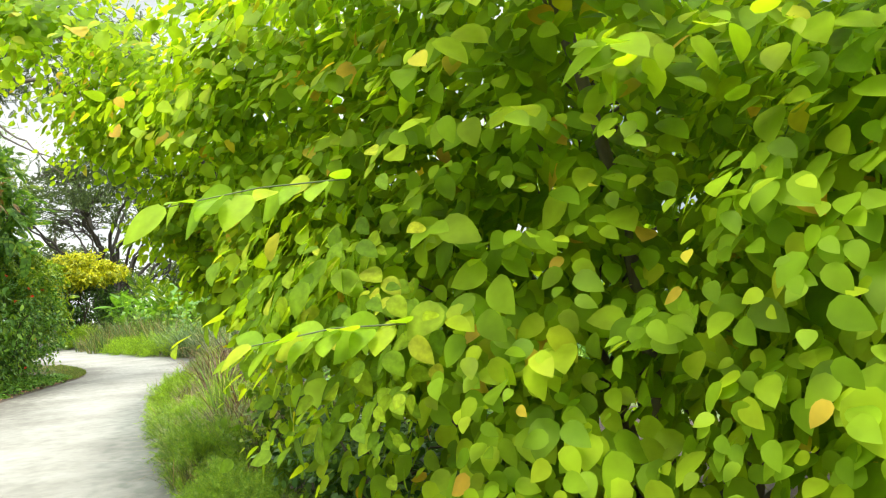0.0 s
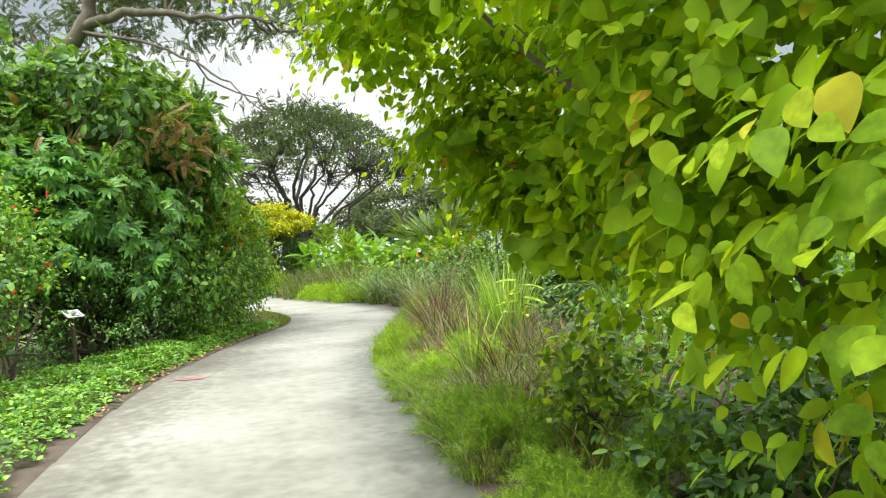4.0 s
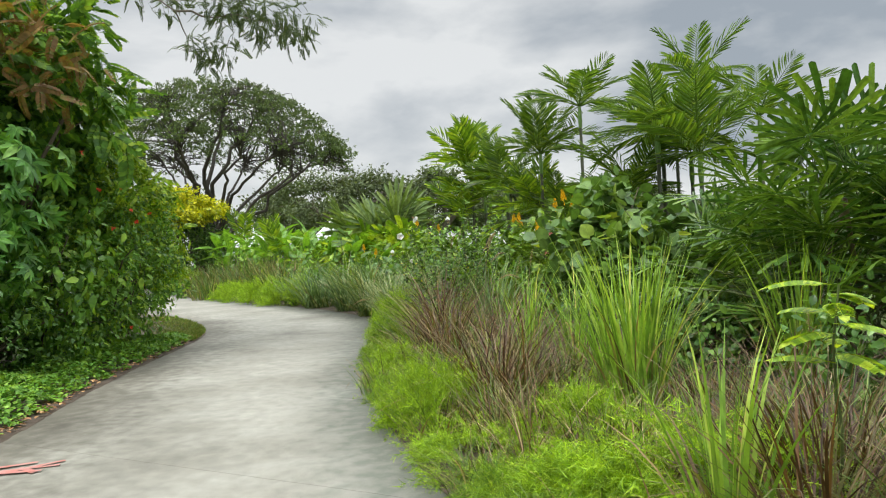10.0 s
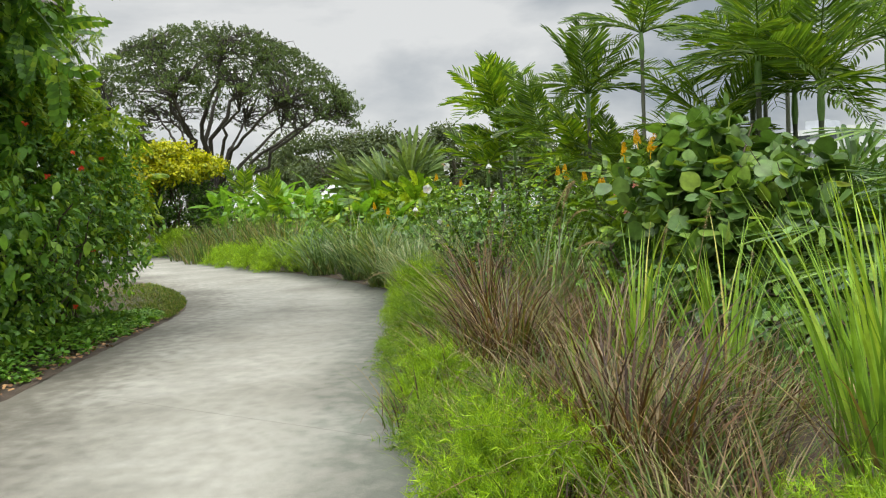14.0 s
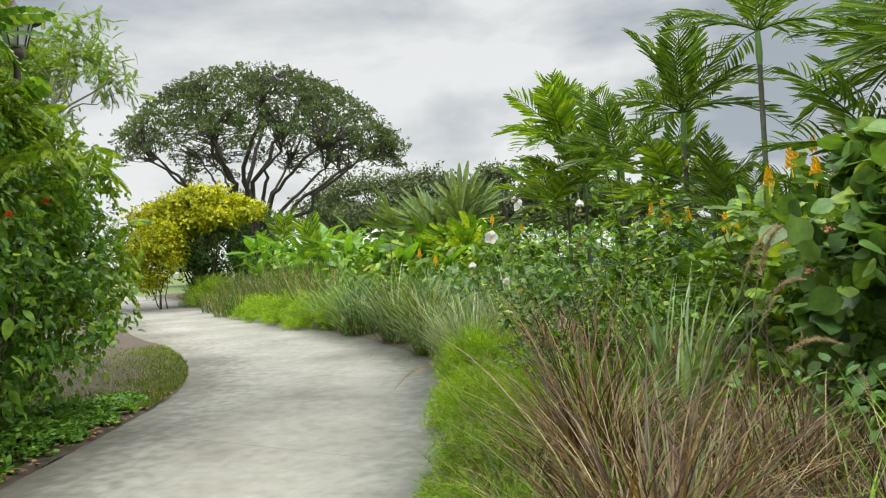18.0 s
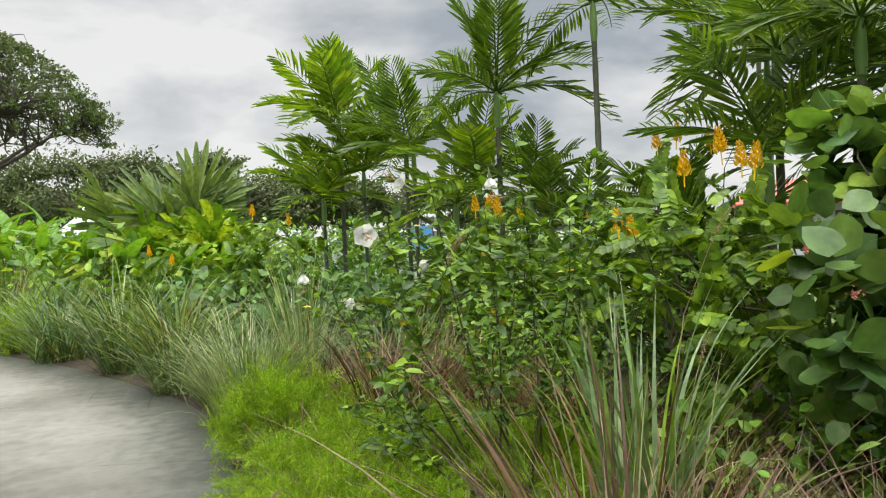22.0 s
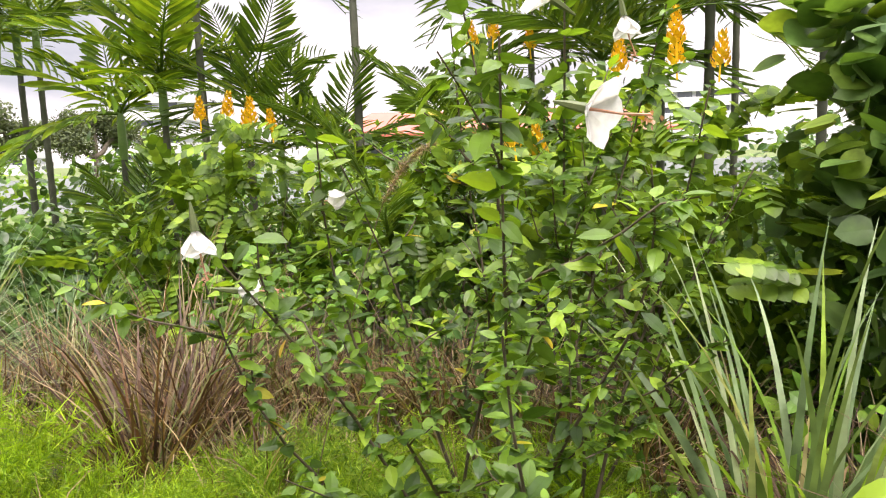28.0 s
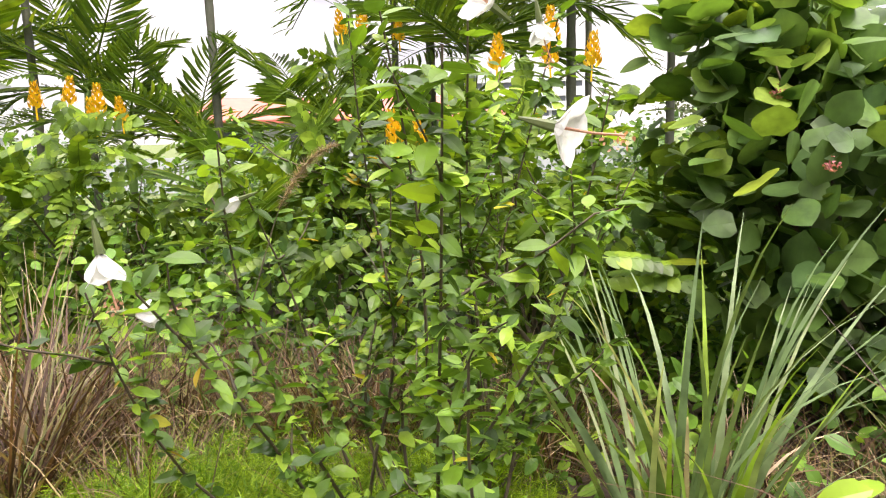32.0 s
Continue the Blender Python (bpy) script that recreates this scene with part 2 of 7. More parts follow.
M["palm"] = leaf_mat("palm_leaflet", [(0.0, (0.034, 0.088, 0.014)), (0.6, (0.075, 0.165, 0.02)), (1.0, (0.16, 0.275, 0.03))], 0.42, 0.32)
M["fan"] = leaf_mat("fan_leaf", [(0.0, (0.026, 0.08, 0.015)), (0.6, (0.055, 0.135, 0.022)), (1.0, (0.12, 0.24, 0.035))], 0.3, 0.35)
M["fangrey"] = leaf_mat("grey_fan_leaf", [(0.0, (0.06, 0.12, 0.04)), (0.6, (0.10, 0.185, 0.06)), (1.0, (0.18, 0.28, 0.10))], 0.3, 0.45)
M["grape"] = leaf_mat("round_leaf", [(0.0, (0.06, 0.15, 0.035)), (0.5, (0.10, 0.22, 0.05)), (0.93, (0.17, 0.30, 0.05)), (1.0, (0.27, 0.41, 0.03))], 0.35, 0.38, True, 2.0)
M["hibis"] = leaf_mat("hibiscus_leaf", [(0.0, (0.028, 0.08, 0.012)), (0.45, (0.065, 0.16, 0.018)), (0.8, (0.125, 0.28, 0.028)), (0.99, (0.23, 0.43, 0.04)), (1.0, (0.55, 0.40, 0.03))], 0.35, 0.35)
M["senna"] = leaf_mat("senna_leaf", [(0.0, (0.045, 0.11, 0.013)), (0.6, (0.09, 0.20, 0.018)), (1.0, (0.18, 0.33, 0.03))], 0.35, 0.4)
M["white"] = leaf_mat("white_petal", [(0.0, (0.82, 0.82, 0.76)), (1.0, (0.88, 0.88, 0.84))], 0.35, 0.6, scale=20, tint=(1, 1, 0.97))
M["candle"] = leaf_mat("golden_petal", [(0.0, (0.60, 0.39, 0.006)), (1.0, (0.64, 0.53, 0.014))], 0.25, 0.5, tint=(1, 1, 1))
M["red"] = leaf_mat("red_petal", [(0.0, (0.60, 0.05, 0.02)), (1.0, (0.72, 0.12, 0.06))], 0.25, 0.5)
M["pink"] = leaf_mat("pink_bud", [(0.0, (0.40, 0.24, 0.19)), (1.0, (0.48, 0.34, 0.24))], 0.2, 0.6)
M["bud"] = leaf_mat("rosy_bud", [(0.0, (0.24, 0.10, 0.11)), (0.6, (0.38, 0.17, 0.17)), (1.0, (0.46, 0.30, 0.26))], 0.2, 0.6)
M["plume"] = leaf_mat("grass_plume", [(0.0, (0.15, 0.135, 0.10)), (0.5, (0.24, 0.23, 0.17)), (1.0, (0.36, 0.355, 0.28))], 0.4, 0.7)
M["litter"] = leaf_mat("fallen_leaf", [(0.0, (0.10, 0.06, 0.03)), (0.6, (0.22, 0.14, 0.07)), (1.0, (0.36, 0.27, 0.14))], 0.1, 0.7)
M["bark"] = rough_mat("bark", [(0.25, (0.07, 0.055, 0.04)), (0.75, (0.20, 0.17, 0.13))], 5.0, 40.0, 0.9, 0.6, 0.03, (1, 1, 0.3))
M["darkbark"] = rough_mat("dark_bark", [(0.25, (0.03, 0.025, 0.02)), (0.75, (0.085, 0.072, 0.058))], 3.0, 30.0, 0.9, 0.6, 0.03, (1, 1, 0.3))
M["twig"] = rough_mat("twig_bark", [(0.25, (0.05, 0.04, 0.025)), (0.75, (0.13, 0.10, 0.06))], 12.0, 80.0, 0.85, 0.3, 0.005)
M["stem"] = rough_mat("green_stem", [(0.25, (0.06, 0.09, 0.025)), (0.75, (0.13, 0.16, 0.05))], 12.0, 80.0, 0.6, 0.2, 0.004)
M["ptrunk"] = rough_mat("palm_trunk_bark", [(0.25, (0.05, 0.056, 0.035)), (0.75, (0.125, 0.13, 0.09))], 9.0, 70.0, 0.75, 0.35, 0.01)
M["shaft"] = rough_mat("palm_crownshaft", [(0.25, (0.10, 0.20, 0.04)), (0.75, (0.19, 0.30, 0.08))], 6.0, 40.0, 0.45, 0.1, 0.004)
M["husk"] = rough_mat("palm_fibre", [(0.25, (0.10, 0.07, 0.045)), (0.75, (0.24, 0.18, 0.12))], 9.0, 60.0, 0.95, 0.7, 0.02, (1, 1, 0.25))
M["soil"] = rough_mat("soil", [(0.25, (0.035, 0.025, 0.017)), (0.75, (0.11, 0.08, 0.055))], 5.0, 45.0, 0.95, 0.8, 0.03)
M["metal"] = rough_mat("dark_metal", [(0.2, (0.05, 0.035, 0.03)), (0.8, (0.11, 0.075, 0.06))], 14.0, 90.0, 0.5, 0.1, 0.003, metallic=0.4)
M["panel"] = rough_mat("sign_face", [(0.2, (0.66, 0.68, 0.70)), (0.8, (0.78, 0.79, 0.80))], 5.0, 60.0, 0.35, 0.03, 0.001)
M["ink"] = rough_mat("printed_ink", [(0.2, (0.07, 0.09, 0.10)), (0.8, (0.14, 0.16, 0.17))], 8.0, 60.0, 0.5, 0.0, 0.001)
M["wall_w"] = rough_mat("white_render", [(0.2, (0.62, 0.63, 0.65)), (0.8, (0.74, 0.75, 0.76))], 0.4, 4.0, 0.8, 0.05, 0.01)
M["wall_g"] = rough_mat("grey_sheet", [(0.2, (0.34, 0.36, 0.39)), (0.8, (0.46, 0.48, 0.51))], 0.9, 12.0, 0.55, 0.05, 0.01)
M["blue"] = rough_mat("blue_sheet", [(0.2, (0.05, 0.22, 0.50)), (0.8, (0.08, 0.30, 0.60))], 2.0, 20.0, 0.5, 0.05, 0.01)
M["redroof"] = rough_mat("red_roof_sheet", [(0.2, (0.40, 0.09, 0.06)), (0.8, (0.55, 0.15, 0.10))], 2.0, 30.0, 0.6, 0.1, 0.01)
M["tent"] = rough_mat("tent_cloth", [(0.2, (0.72, 0.73, 0.75)), (0.8, (0.82, 0.82, 0.83))], 0.6, 8.0, 0.6, 0.03, 0.01)
M["slate"] = rough_mat("shaded_glass", [(0.2, (0.05, 0.06, 0.075)), (0.8, (0.10, 0.115, 0.13))], 0.5, 8.0, 0.12, 0.0, 0.001)
M["paintmark"] = rough_mat("faded_red_paint", [(0.35, (0.38, 0.22, 0.19)), (0.7, (0.42, 0.12, 0.09))], 9.0, 50.0, 0.8, 0.1, 0.002)


def concrete_mat():
    """Broom-finished concrete: wide damp stains, darker margins of grime along the pour, fine grit."""
    m, n, l = material("path_concrete")
    out = n.new("ShaderNodeOutputMaterial")
    p = n.new("ShaderNodeBsdfPrincipled")
    co = n.new("ShaderNodeTexCoord")
    big, mid, grit = n.new("ShaderNodeTexNoise"), n.new("ShaderNodeTexNoise"), n.new("ShaderNodeTexNoise")
    mp = n.new("ShaderNodeMapping")
    mp.inputs["Rotation"].default_value = (0, 0, radians(20))
    mp.inputs["Scale"].default_value = (1.0, 1.15, 1)
    l.new(co.outputs["Object"], mp.inputs["Vector"])
    big.inputs["Scale"].default_value, big.inputs["Detail"].default_value, big.inputs["Roughness"].default_value = 0.55, 10.0, 0.6
    mid.inputs["Scale"].default_value, mid.inputs["Detail"].default_value = 7.0, 8.0
    grit.inputs["Scale"].default_value, grit.inputs["Detail"].default_value = 160.0, 2.0
    l.new(mp.outputs["Vector"], big.inputs["Vector"])
    l.new(co.outputs["Object"], mid.inputs["Vector"])
    l.new(co.outputs["Object"], grit.inputs["Vector"])
    r = ramp_of(n, [(0.31, (0.135, 0.125, 0.10)), (0.43, (0.20, 0.19, 0.155)), (0.54, (0.25, 0.24, 0.20)), (0.68, (0.31, 0.298, 0.255))])
    l.new(big.outputs["Fac"], r.inputs["Fac"])
    k1 = n.new("ShaderNodeMapRange")
    k1.inputs["From Min"].default_value, k1.inputs["From Max"].default_value = 0.3, 0.7
    k1.inputs["To Min"].default_value, k1.inputs["To Max"].default_value = 0.80, 1.12
    l.new(mid.outputs["Fac"], k1.inputs["Value"])
    k2 = n.new("ShaderNodeMapRange")
    k2.inputs["From Min"].default_value, k2.inputs["From Max"].default_value = 0.3, 0.7
    k2.inputs["To Min"].default_value, k2.inputs["To Max"].default_value = 0.86, 1.1
    l.new(grit.outputs["Fac"], k2.inputs["Value"])
    kk = n.new("ShaderNodeMath")
    kk.operation = "MULTIPLY"
    l.new(k1.outputs["Result"], kk.inputs[0])
    l.new(k2.outputs["Result"], kk.inputs[1])
    sc = n.new("ShaderNodeVectorMath")
    sc.operation = "SCALE"
    l.new(r.outputs["Color"], sc.inputs[0])
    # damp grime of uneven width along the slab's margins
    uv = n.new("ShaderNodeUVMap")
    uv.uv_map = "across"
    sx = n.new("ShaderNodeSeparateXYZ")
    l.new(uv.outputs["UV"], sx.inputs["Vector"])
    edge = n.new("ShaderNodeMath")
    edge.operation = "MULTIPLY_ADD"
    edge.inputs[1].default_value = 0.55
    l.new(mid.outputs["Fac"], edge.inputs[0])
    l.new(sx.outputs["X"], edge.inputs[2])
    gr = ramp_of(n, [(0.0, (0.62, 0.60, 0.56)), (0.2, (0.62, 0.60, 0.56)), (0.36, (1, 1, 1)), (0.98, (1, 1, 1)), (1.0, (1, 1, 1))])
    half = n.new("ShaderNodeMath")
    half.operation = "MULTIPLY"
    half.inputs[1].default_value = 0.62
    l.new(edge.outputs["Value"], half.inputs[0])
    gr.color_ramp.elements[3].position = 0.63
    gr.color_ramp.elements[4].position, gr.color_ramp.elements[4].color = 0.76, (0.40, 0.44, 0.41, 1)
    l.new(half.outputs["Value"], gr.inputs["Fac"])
    gm = n.new("ShaderNodeVectorMath")
    gm.operation = "MULTIPLY"
    l.new(kk.outputs["Value"], sc.inputs["Scale"])
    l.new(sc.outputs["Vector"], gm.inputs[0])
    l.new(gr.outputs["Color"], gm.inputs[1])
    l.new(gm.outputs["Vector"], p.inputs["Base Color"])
    p.inputs["Roughness"].default_value = 0.75
    bp = n.new("ShaderNodeBump")
    bp.inputs["Strength"].default_value, bp.inputs["Distance"].default_value = 0.35, 0.006
    l.new(kk.outputs["Value"], bp.inputs["Height"])
    l.new(bp.outputs["Normal"], p.inputs["Normal"])
    l.new(p.outputs["BSDF"], out.inputs["Surface"])
    return m


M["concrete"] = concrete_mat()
M["turf"] = rough_mat("turf_ground", [(0.25, (0.06, 0.09, 0.025)), (0.5, (0.10, 0.14, 0.035)), (0.8, (0.16, 0.16, 0.06))], 2.0, 40.0, 0.95, 0.7, 0.03)

# ---- mesh helpers ----
R = np.random.RandomState(7)


def mesh_of(name, V, faces, mat, smooth=False):
    me = bpy.data.meshes.new(name)
    me.from_pydata(np.asarray(V, float).reshape(-1, 3).tolist(), [], faces.tolist() if isinstance(faces, np.ndarray) else faces)
    me.materials.append(mat)
    if smooth:
        me.polygons.foreach_set("use_smooth", [True] * len(me.polygons))
    me.update()
    return me


def part(name, me, parent, label="", m=None):
    ob = new(name, me)
    ob.parent = parent
    if m is not None:
        ob.matrix_local = m
    return tagged(ob, label) if label else ob


def empty(name, x=0, y=0, z=0, rz=0.0, label="", category="", group="", kind=""):
    ob = new(name)
    ob.matrix_world = pose(x, y, z, 0, 0, rz)
    return tagged(ob, label, category, group, kind)


def join(*pairs):
    """Several (vertices, faces) as one; faces are arrays of quads or lists."""
    V, faces, k = [], [], 0
    for v, f in pairs:
        v = np.asarray(v, float).reshape(-1, 3)
        V.append(v)
        faces += [[i + k for i in q] for q in (f.tolist() if isinstance(f, np.ndarray) else f)]
        k += len(v)
    return np.concatenate(V), faces


def unit(a):
    return a / np.maximum(np.linalg.norm(a, axis=-1, keepdims=True), 1e-9)


def tube(points, radii, sides=6):
    """A tapered round stem along a line of points."""
    P = np.asarray(points, float)
    T = unit(np.gradient(P, axis=0))
    ref = np.array([0.0, 0.0, 1.0]) if abs(T[0, 2]) < 0.9 else np.array([1.0, 0.0, 0.0])
    A = unit(np.cross(T, ref))
    B = np.cross(T, A)
    ang = np.linspace(0, 2 * np.pi, sides, endpoint=False)
    V = P[:, None] + np.asarray(radii, float)[:, None, None] * (np.cos(ang)[None, :, None] * A[:, None] + np.sin(ang)[None, :, None] * B[:, None])
    n = len(P)
    i, j = np.meshgrid(np.arange(n - 1), np.arange(sides), indexing="ij")
    j2 = (j + 1) % sides
    F = np.stack([i * sides + j, i * sides + j2, (i + 1) * sides + j2, (i + 1) * sides + j], -1).reshape(-1, 4)
    return V.reshape(-1, 3), F


def box(x0, y0, z0, x1, y1, z1):
    V = [(x, y, z) for z in (z0, z1) for x, y in ((x0, y0), (x1, y0), (x1, y1), (x0, y1))]
    return np.array(V, float), np.array([(3, 2, 1, 0), (4, 5, 6, 7), (0, 1, 5, 4), (1, 2, 6, 5), (2, 3, 7, 6), (3, 0, 4, 7)])


def bent(a, b, n=6, wobble=0.08, sag=0.0):
    """A line of points from a to b that wanders a little."""
    a, b = np.asarray(a, float), np.asarray(b, float)
    s = np.linspace(0, 1, n)[:, None]
    L = np.linalg.norm(b - a)
    g = R.normal(0, wobble * L / 3, (n, 3))
    w = 1.3 * g[0] * np.sin(np.pi * s) + 0.8 * g[1] * np.sin(2 * np.pi * s) + 0.45 * g[2] * np.sin(3 * np.pi * s)
    w[:, 2] -= (sag * L * np.sin(np.pi * s))[:, 0]
    return a + (b - a) * s + w


# leaf outlines: across x, along y, normal z; each is (vertices, faces)
def leaf_shape(w=0.36, n=4, fold=0.12, droop=0.18, notch=0.0, widest=0.42, full=0.8):
    V, F = [(0, 0, 0)], []
    for k in range(1, n):
        s = k / n
        h = w * (math.sin(math.pi * s ** (math.log(0.5) / math.log(widest)))) ** full
        z = -droop * s * s
        V += [(-h, s - notch * (1 - s) * 0.3, z + fold * h), (0, s, z), (h, s - notch * (1 - s) * 0.3, z + fold * h)]
    V.append((0, 1, -droop))
    t = len(V) - 1
    F += [(0, 2, 1), (0, 3, 2)]
    for k in range(n - 2):
        a, b = 1 + 3 * k, 4 + 3 * k
        F += [(a, a + 1, b + 1, b), (a + 1, a + 2, b + 2, b + 1)]
    a = t - 3
    F += [(a, a + 1, t), (a + 1, a + 2, t)]
    return np.array(V, float), F


OVATE = leaf_shape(0.30, 4)
ROUND = leaf_shape(0.44, 5, 0.10, 0.12, 0.5, 0.45)
LANCE = leaf_shape(0.13, 4, 0.15, 0.25)
SMALL = leaf_shape(0.32, 3, 0.15, 0.15)
DIAMOND = (np.array([(0, 0, 0), (0.3, 0.45, 0.04), (0, 1, -0.1), (-0.3, 0.45, 0.04)], float), [(0, 1, 2, 3)])
NEEDLE = (np.array([(-0.05, 0, 0), (0.05, 0, 0), (0, 1, 0)], float), [(0, 1, 2)])


def placed(shape, P, T, N, S, wide=1.0):
    """Many copies of a leaf outline: at P, tip along T, face along N, length S."""
    v, f = shape
    T = unit(np.asarray(T, float))
    X = unit(np.cross(T, np.asarray(N, float)))
    Z = np.cross(X, T)
    S = np.asarray(S, float).reshape(-1, 1, 1)
    V = np.asarray(P, float)[:, None] + S * (v[None, :, 0:1] * X[:, None] * wide + v[None, :, 1:2] * T[:, None] + v[None, :, 2:3] * Z[:, None])
    k, n = len(v), len(P)
    faces = []
    for q in f:
        faces.append((np.arange(n)[:, None] * k + np.array(q)[None]).tolist())
    return V.reshape(-1, 3), [q for group in faces for q in group]


def compound(pairs=7, shape=SMALL, size=0.24, spread=0.9, droop=0.35, end=True):
    """A feather leaf of paired leaflets on a midrib, 1 long."""
    s = np.linspace(0.2, 0.97, pairs)
    P, T, S = [], [], []
    for q in s:
        for side in (-1, 1):
            P.append((0, q, -droop * q * q))
            T.append((side * spread, 0.55, -0.25))
            S.append(size * (1.05 - 0.45 * abs(q - 0.45)))
    if end:
        P.append((0, 1, -droop))
        T.append((0, 1, -0.5))
        S.append(size)
    V, F = placed(shape, np.array(P), np.array(T), np.tile((0, 0, 1.0), (len(P), 1)), S)
    rib = tube([(0, 0, 0), (0, 0.5, -droop * 0.25), (0, 1, -droop)], [0.012, 0.009, 0.004], 3)
    return join((V, F), rib)


PINNATE = compound(7, SMALL, 0.30)
PINFAR = compound(6, DIAMOND, 0.34)
LOBED = join(*[placed(OVATE, np.array([(0, 0.3, 0)]), np.array([(math.sin(a), math.cos(a), -0.1)]), np.array([(0, 0, 1.0)]), [0.7 - 0.18 * abs(a)]) for a in (-1.5, -0.75, 0, 0.75, 1.5)])
PALMATE = join(*[placed(leaf_shape(0.15, 4, 0.2, 0.22), np.array([(0, 0.25, 0)]), np.array([(math.sin(a), math.cos(a), -0.15)]), np.array([(0, 0, 1.0)]), [0.75 - 0.14 * abs(a)]) for a in (-1.7, -1.1, -0.55, 0, 0.55, 1.1, 1.7)])
SENNA = compound(6, ROUND, 0.26, 1.0, 0.3)


def blades(n, r, h, w, lean=0.35, droop=1.1, seg=5, vary=0.3, cx=0.0, cy=0.0, twist=0.6):
    """A tuft of arching blades: rise from a disc of radius r, lean outwards, bend over by droop (radians)."""
    a = R.uniform(0, 2 * np.pi, n)
    q = np.sqrt(R.uniform(0, 1, n))
    P = np.stack([cx + r * q * np.cos(a), cy + r * q * np.sin(a), np.zeros(n)], -1)
    az = a + R.normal(0, twist, n)
    D = np.stack([np.cos(az), np.sin(az), np.zeros(n)], -1)
    L = h * (1 - vary * R.uniform(0, 1, n)) * 1.1
    tilt = np.abs(R.normal(lean * (0.3 + 0.7 * q), 0.12, n))
    bend = droop * R.uniform(0.35, 1.25, n)
    side = np.cross(D, np.array([0, 0, 1.0]))
    side = unit(side + R.normal(0, 0.35, (n, 3)) * np.array([1, 1, 0]))
    W = w * R.uniform(0.6, 1.2, n)
    rows, p = [], P
    for k in range(seg + 1):
        s = k / seg
        half = W * (1 - s ** 1.6) * (0.7 + 0.6 * min(s * 3, 1)) * 0.5 + 0.0006
        rows += [p - side * half[:, None], p + side * half[:, None]]
        ang = tilt + bend * s ** 1.5
        p = p + (L / seg)[:, None] * (np.sin(ang)[:, None] * D + np.cos(ang)[:, None] * np.array([0, 0, 1.0]))
    V = np.stack(rows, 1)
    m = 2 * (seg + 1)
    k = np.arange(seg)
    F = np.stack([2 * k, 2 * k + 1, 2 * k + 3, 2 * k + 2], -1)
    F = (np.arange(n)[:, None, None] * m + F[None]).reshape(-1, 4)
    return V.reshape(-1, 3), F


def feathery(n, r, h, length=0.5, needles=34, size=0.035, droop=1.3, dome=True):
    """A mound of fine arching sprays set with needle leaves."""
    a = R.uniform(0, 2 * np.pi, n)
    q = np.sqrt(R.uniform(0, 1, n))
    z0 = h * 0.55 * (1 - q ** 2) if dome else np.zeros(n)
    P0 = np.stack([r * 0.8 * q * np.cos(a), r * 0.8 * q * np.sin(a), z0], -1)
    tufts = 46
    home = R.randint(tufts, size=n)
    P0 = P0[home] + R.normal(0, 0.035, (n, 3)) * np.array([1, 1, 0.6])
    q = q[home]
    az = a[home] + R.normal(0, 1.1, n)
    D = np.stack([np.cos(az), np.sin(az), np.zeros(n)], -1)
    tilt = 0.25 + 0.75 * q + R.normal(0, 0.2, n)
    bend = droop * R.uniform(0.4, 1.2, n)
    L = length * R.uniform(0.6, 1.15, n)
    up = np.array([0, 0, 1.0])
    seg = 6
    pts, dirs, p = [], [], P0
    for k in range(seg + 1):
        ang = tilt + bend * (k / seg) ** 1.3
        d = np.sin(ang)[:, None] * D + np.cos(ang)[:, None] * up
        pts.append(p)
        dirs.append(d)
        p = p + (L / seg)[:, None] * d
    pts, dirs = np.stack(pts, 1), np.stack(dirs, 1)
    t = R.uniform(0.15, 1, (n, needles)) * (seg - 0.001)
    i = t.astype(int)
    f = (t - i)[..., None]
    ii = np.arange(n)[:, None]
    P = pts[ii, i] * (1 - f) + pts[ii, np.minimum(i + 1, seg)] * f
    d = dirs[ii, i]
    T = unit(d * 0.55 + R.normal(0, 0.62, P.shape))
    S = size * R.uniform(0.6, 1.3, (n, needles))
    N = R.normal(0, 1, P.shape)
    leaf = placed(NEEDLE, P.reshape(-1, 3), T.reshape(-1, 3), N.reshape(-1, 3), S.reshape(-1), 0.66)
    side = unit(np.cross(dirs[:, :1], up) + 1e-6)
    wv = np.linspace(0.0022, 0.0008, seg + 1)[None, :, None]
    V = np.stack([pts - side * wv, pts + side * wv], 2).reshape(n, -1, 3)
    k = np.arange(seg)
    F = np.stack([2 * k, 2 * k + 1, 2 * k + 3, 2 * k + 2], -1)
    F = (np.arange(n)[:, None, None] * 2 * (seg + 1) + F[None]).reshape(-1, 4)
    return join(leaf, (V.reshape(-1, 3), F))


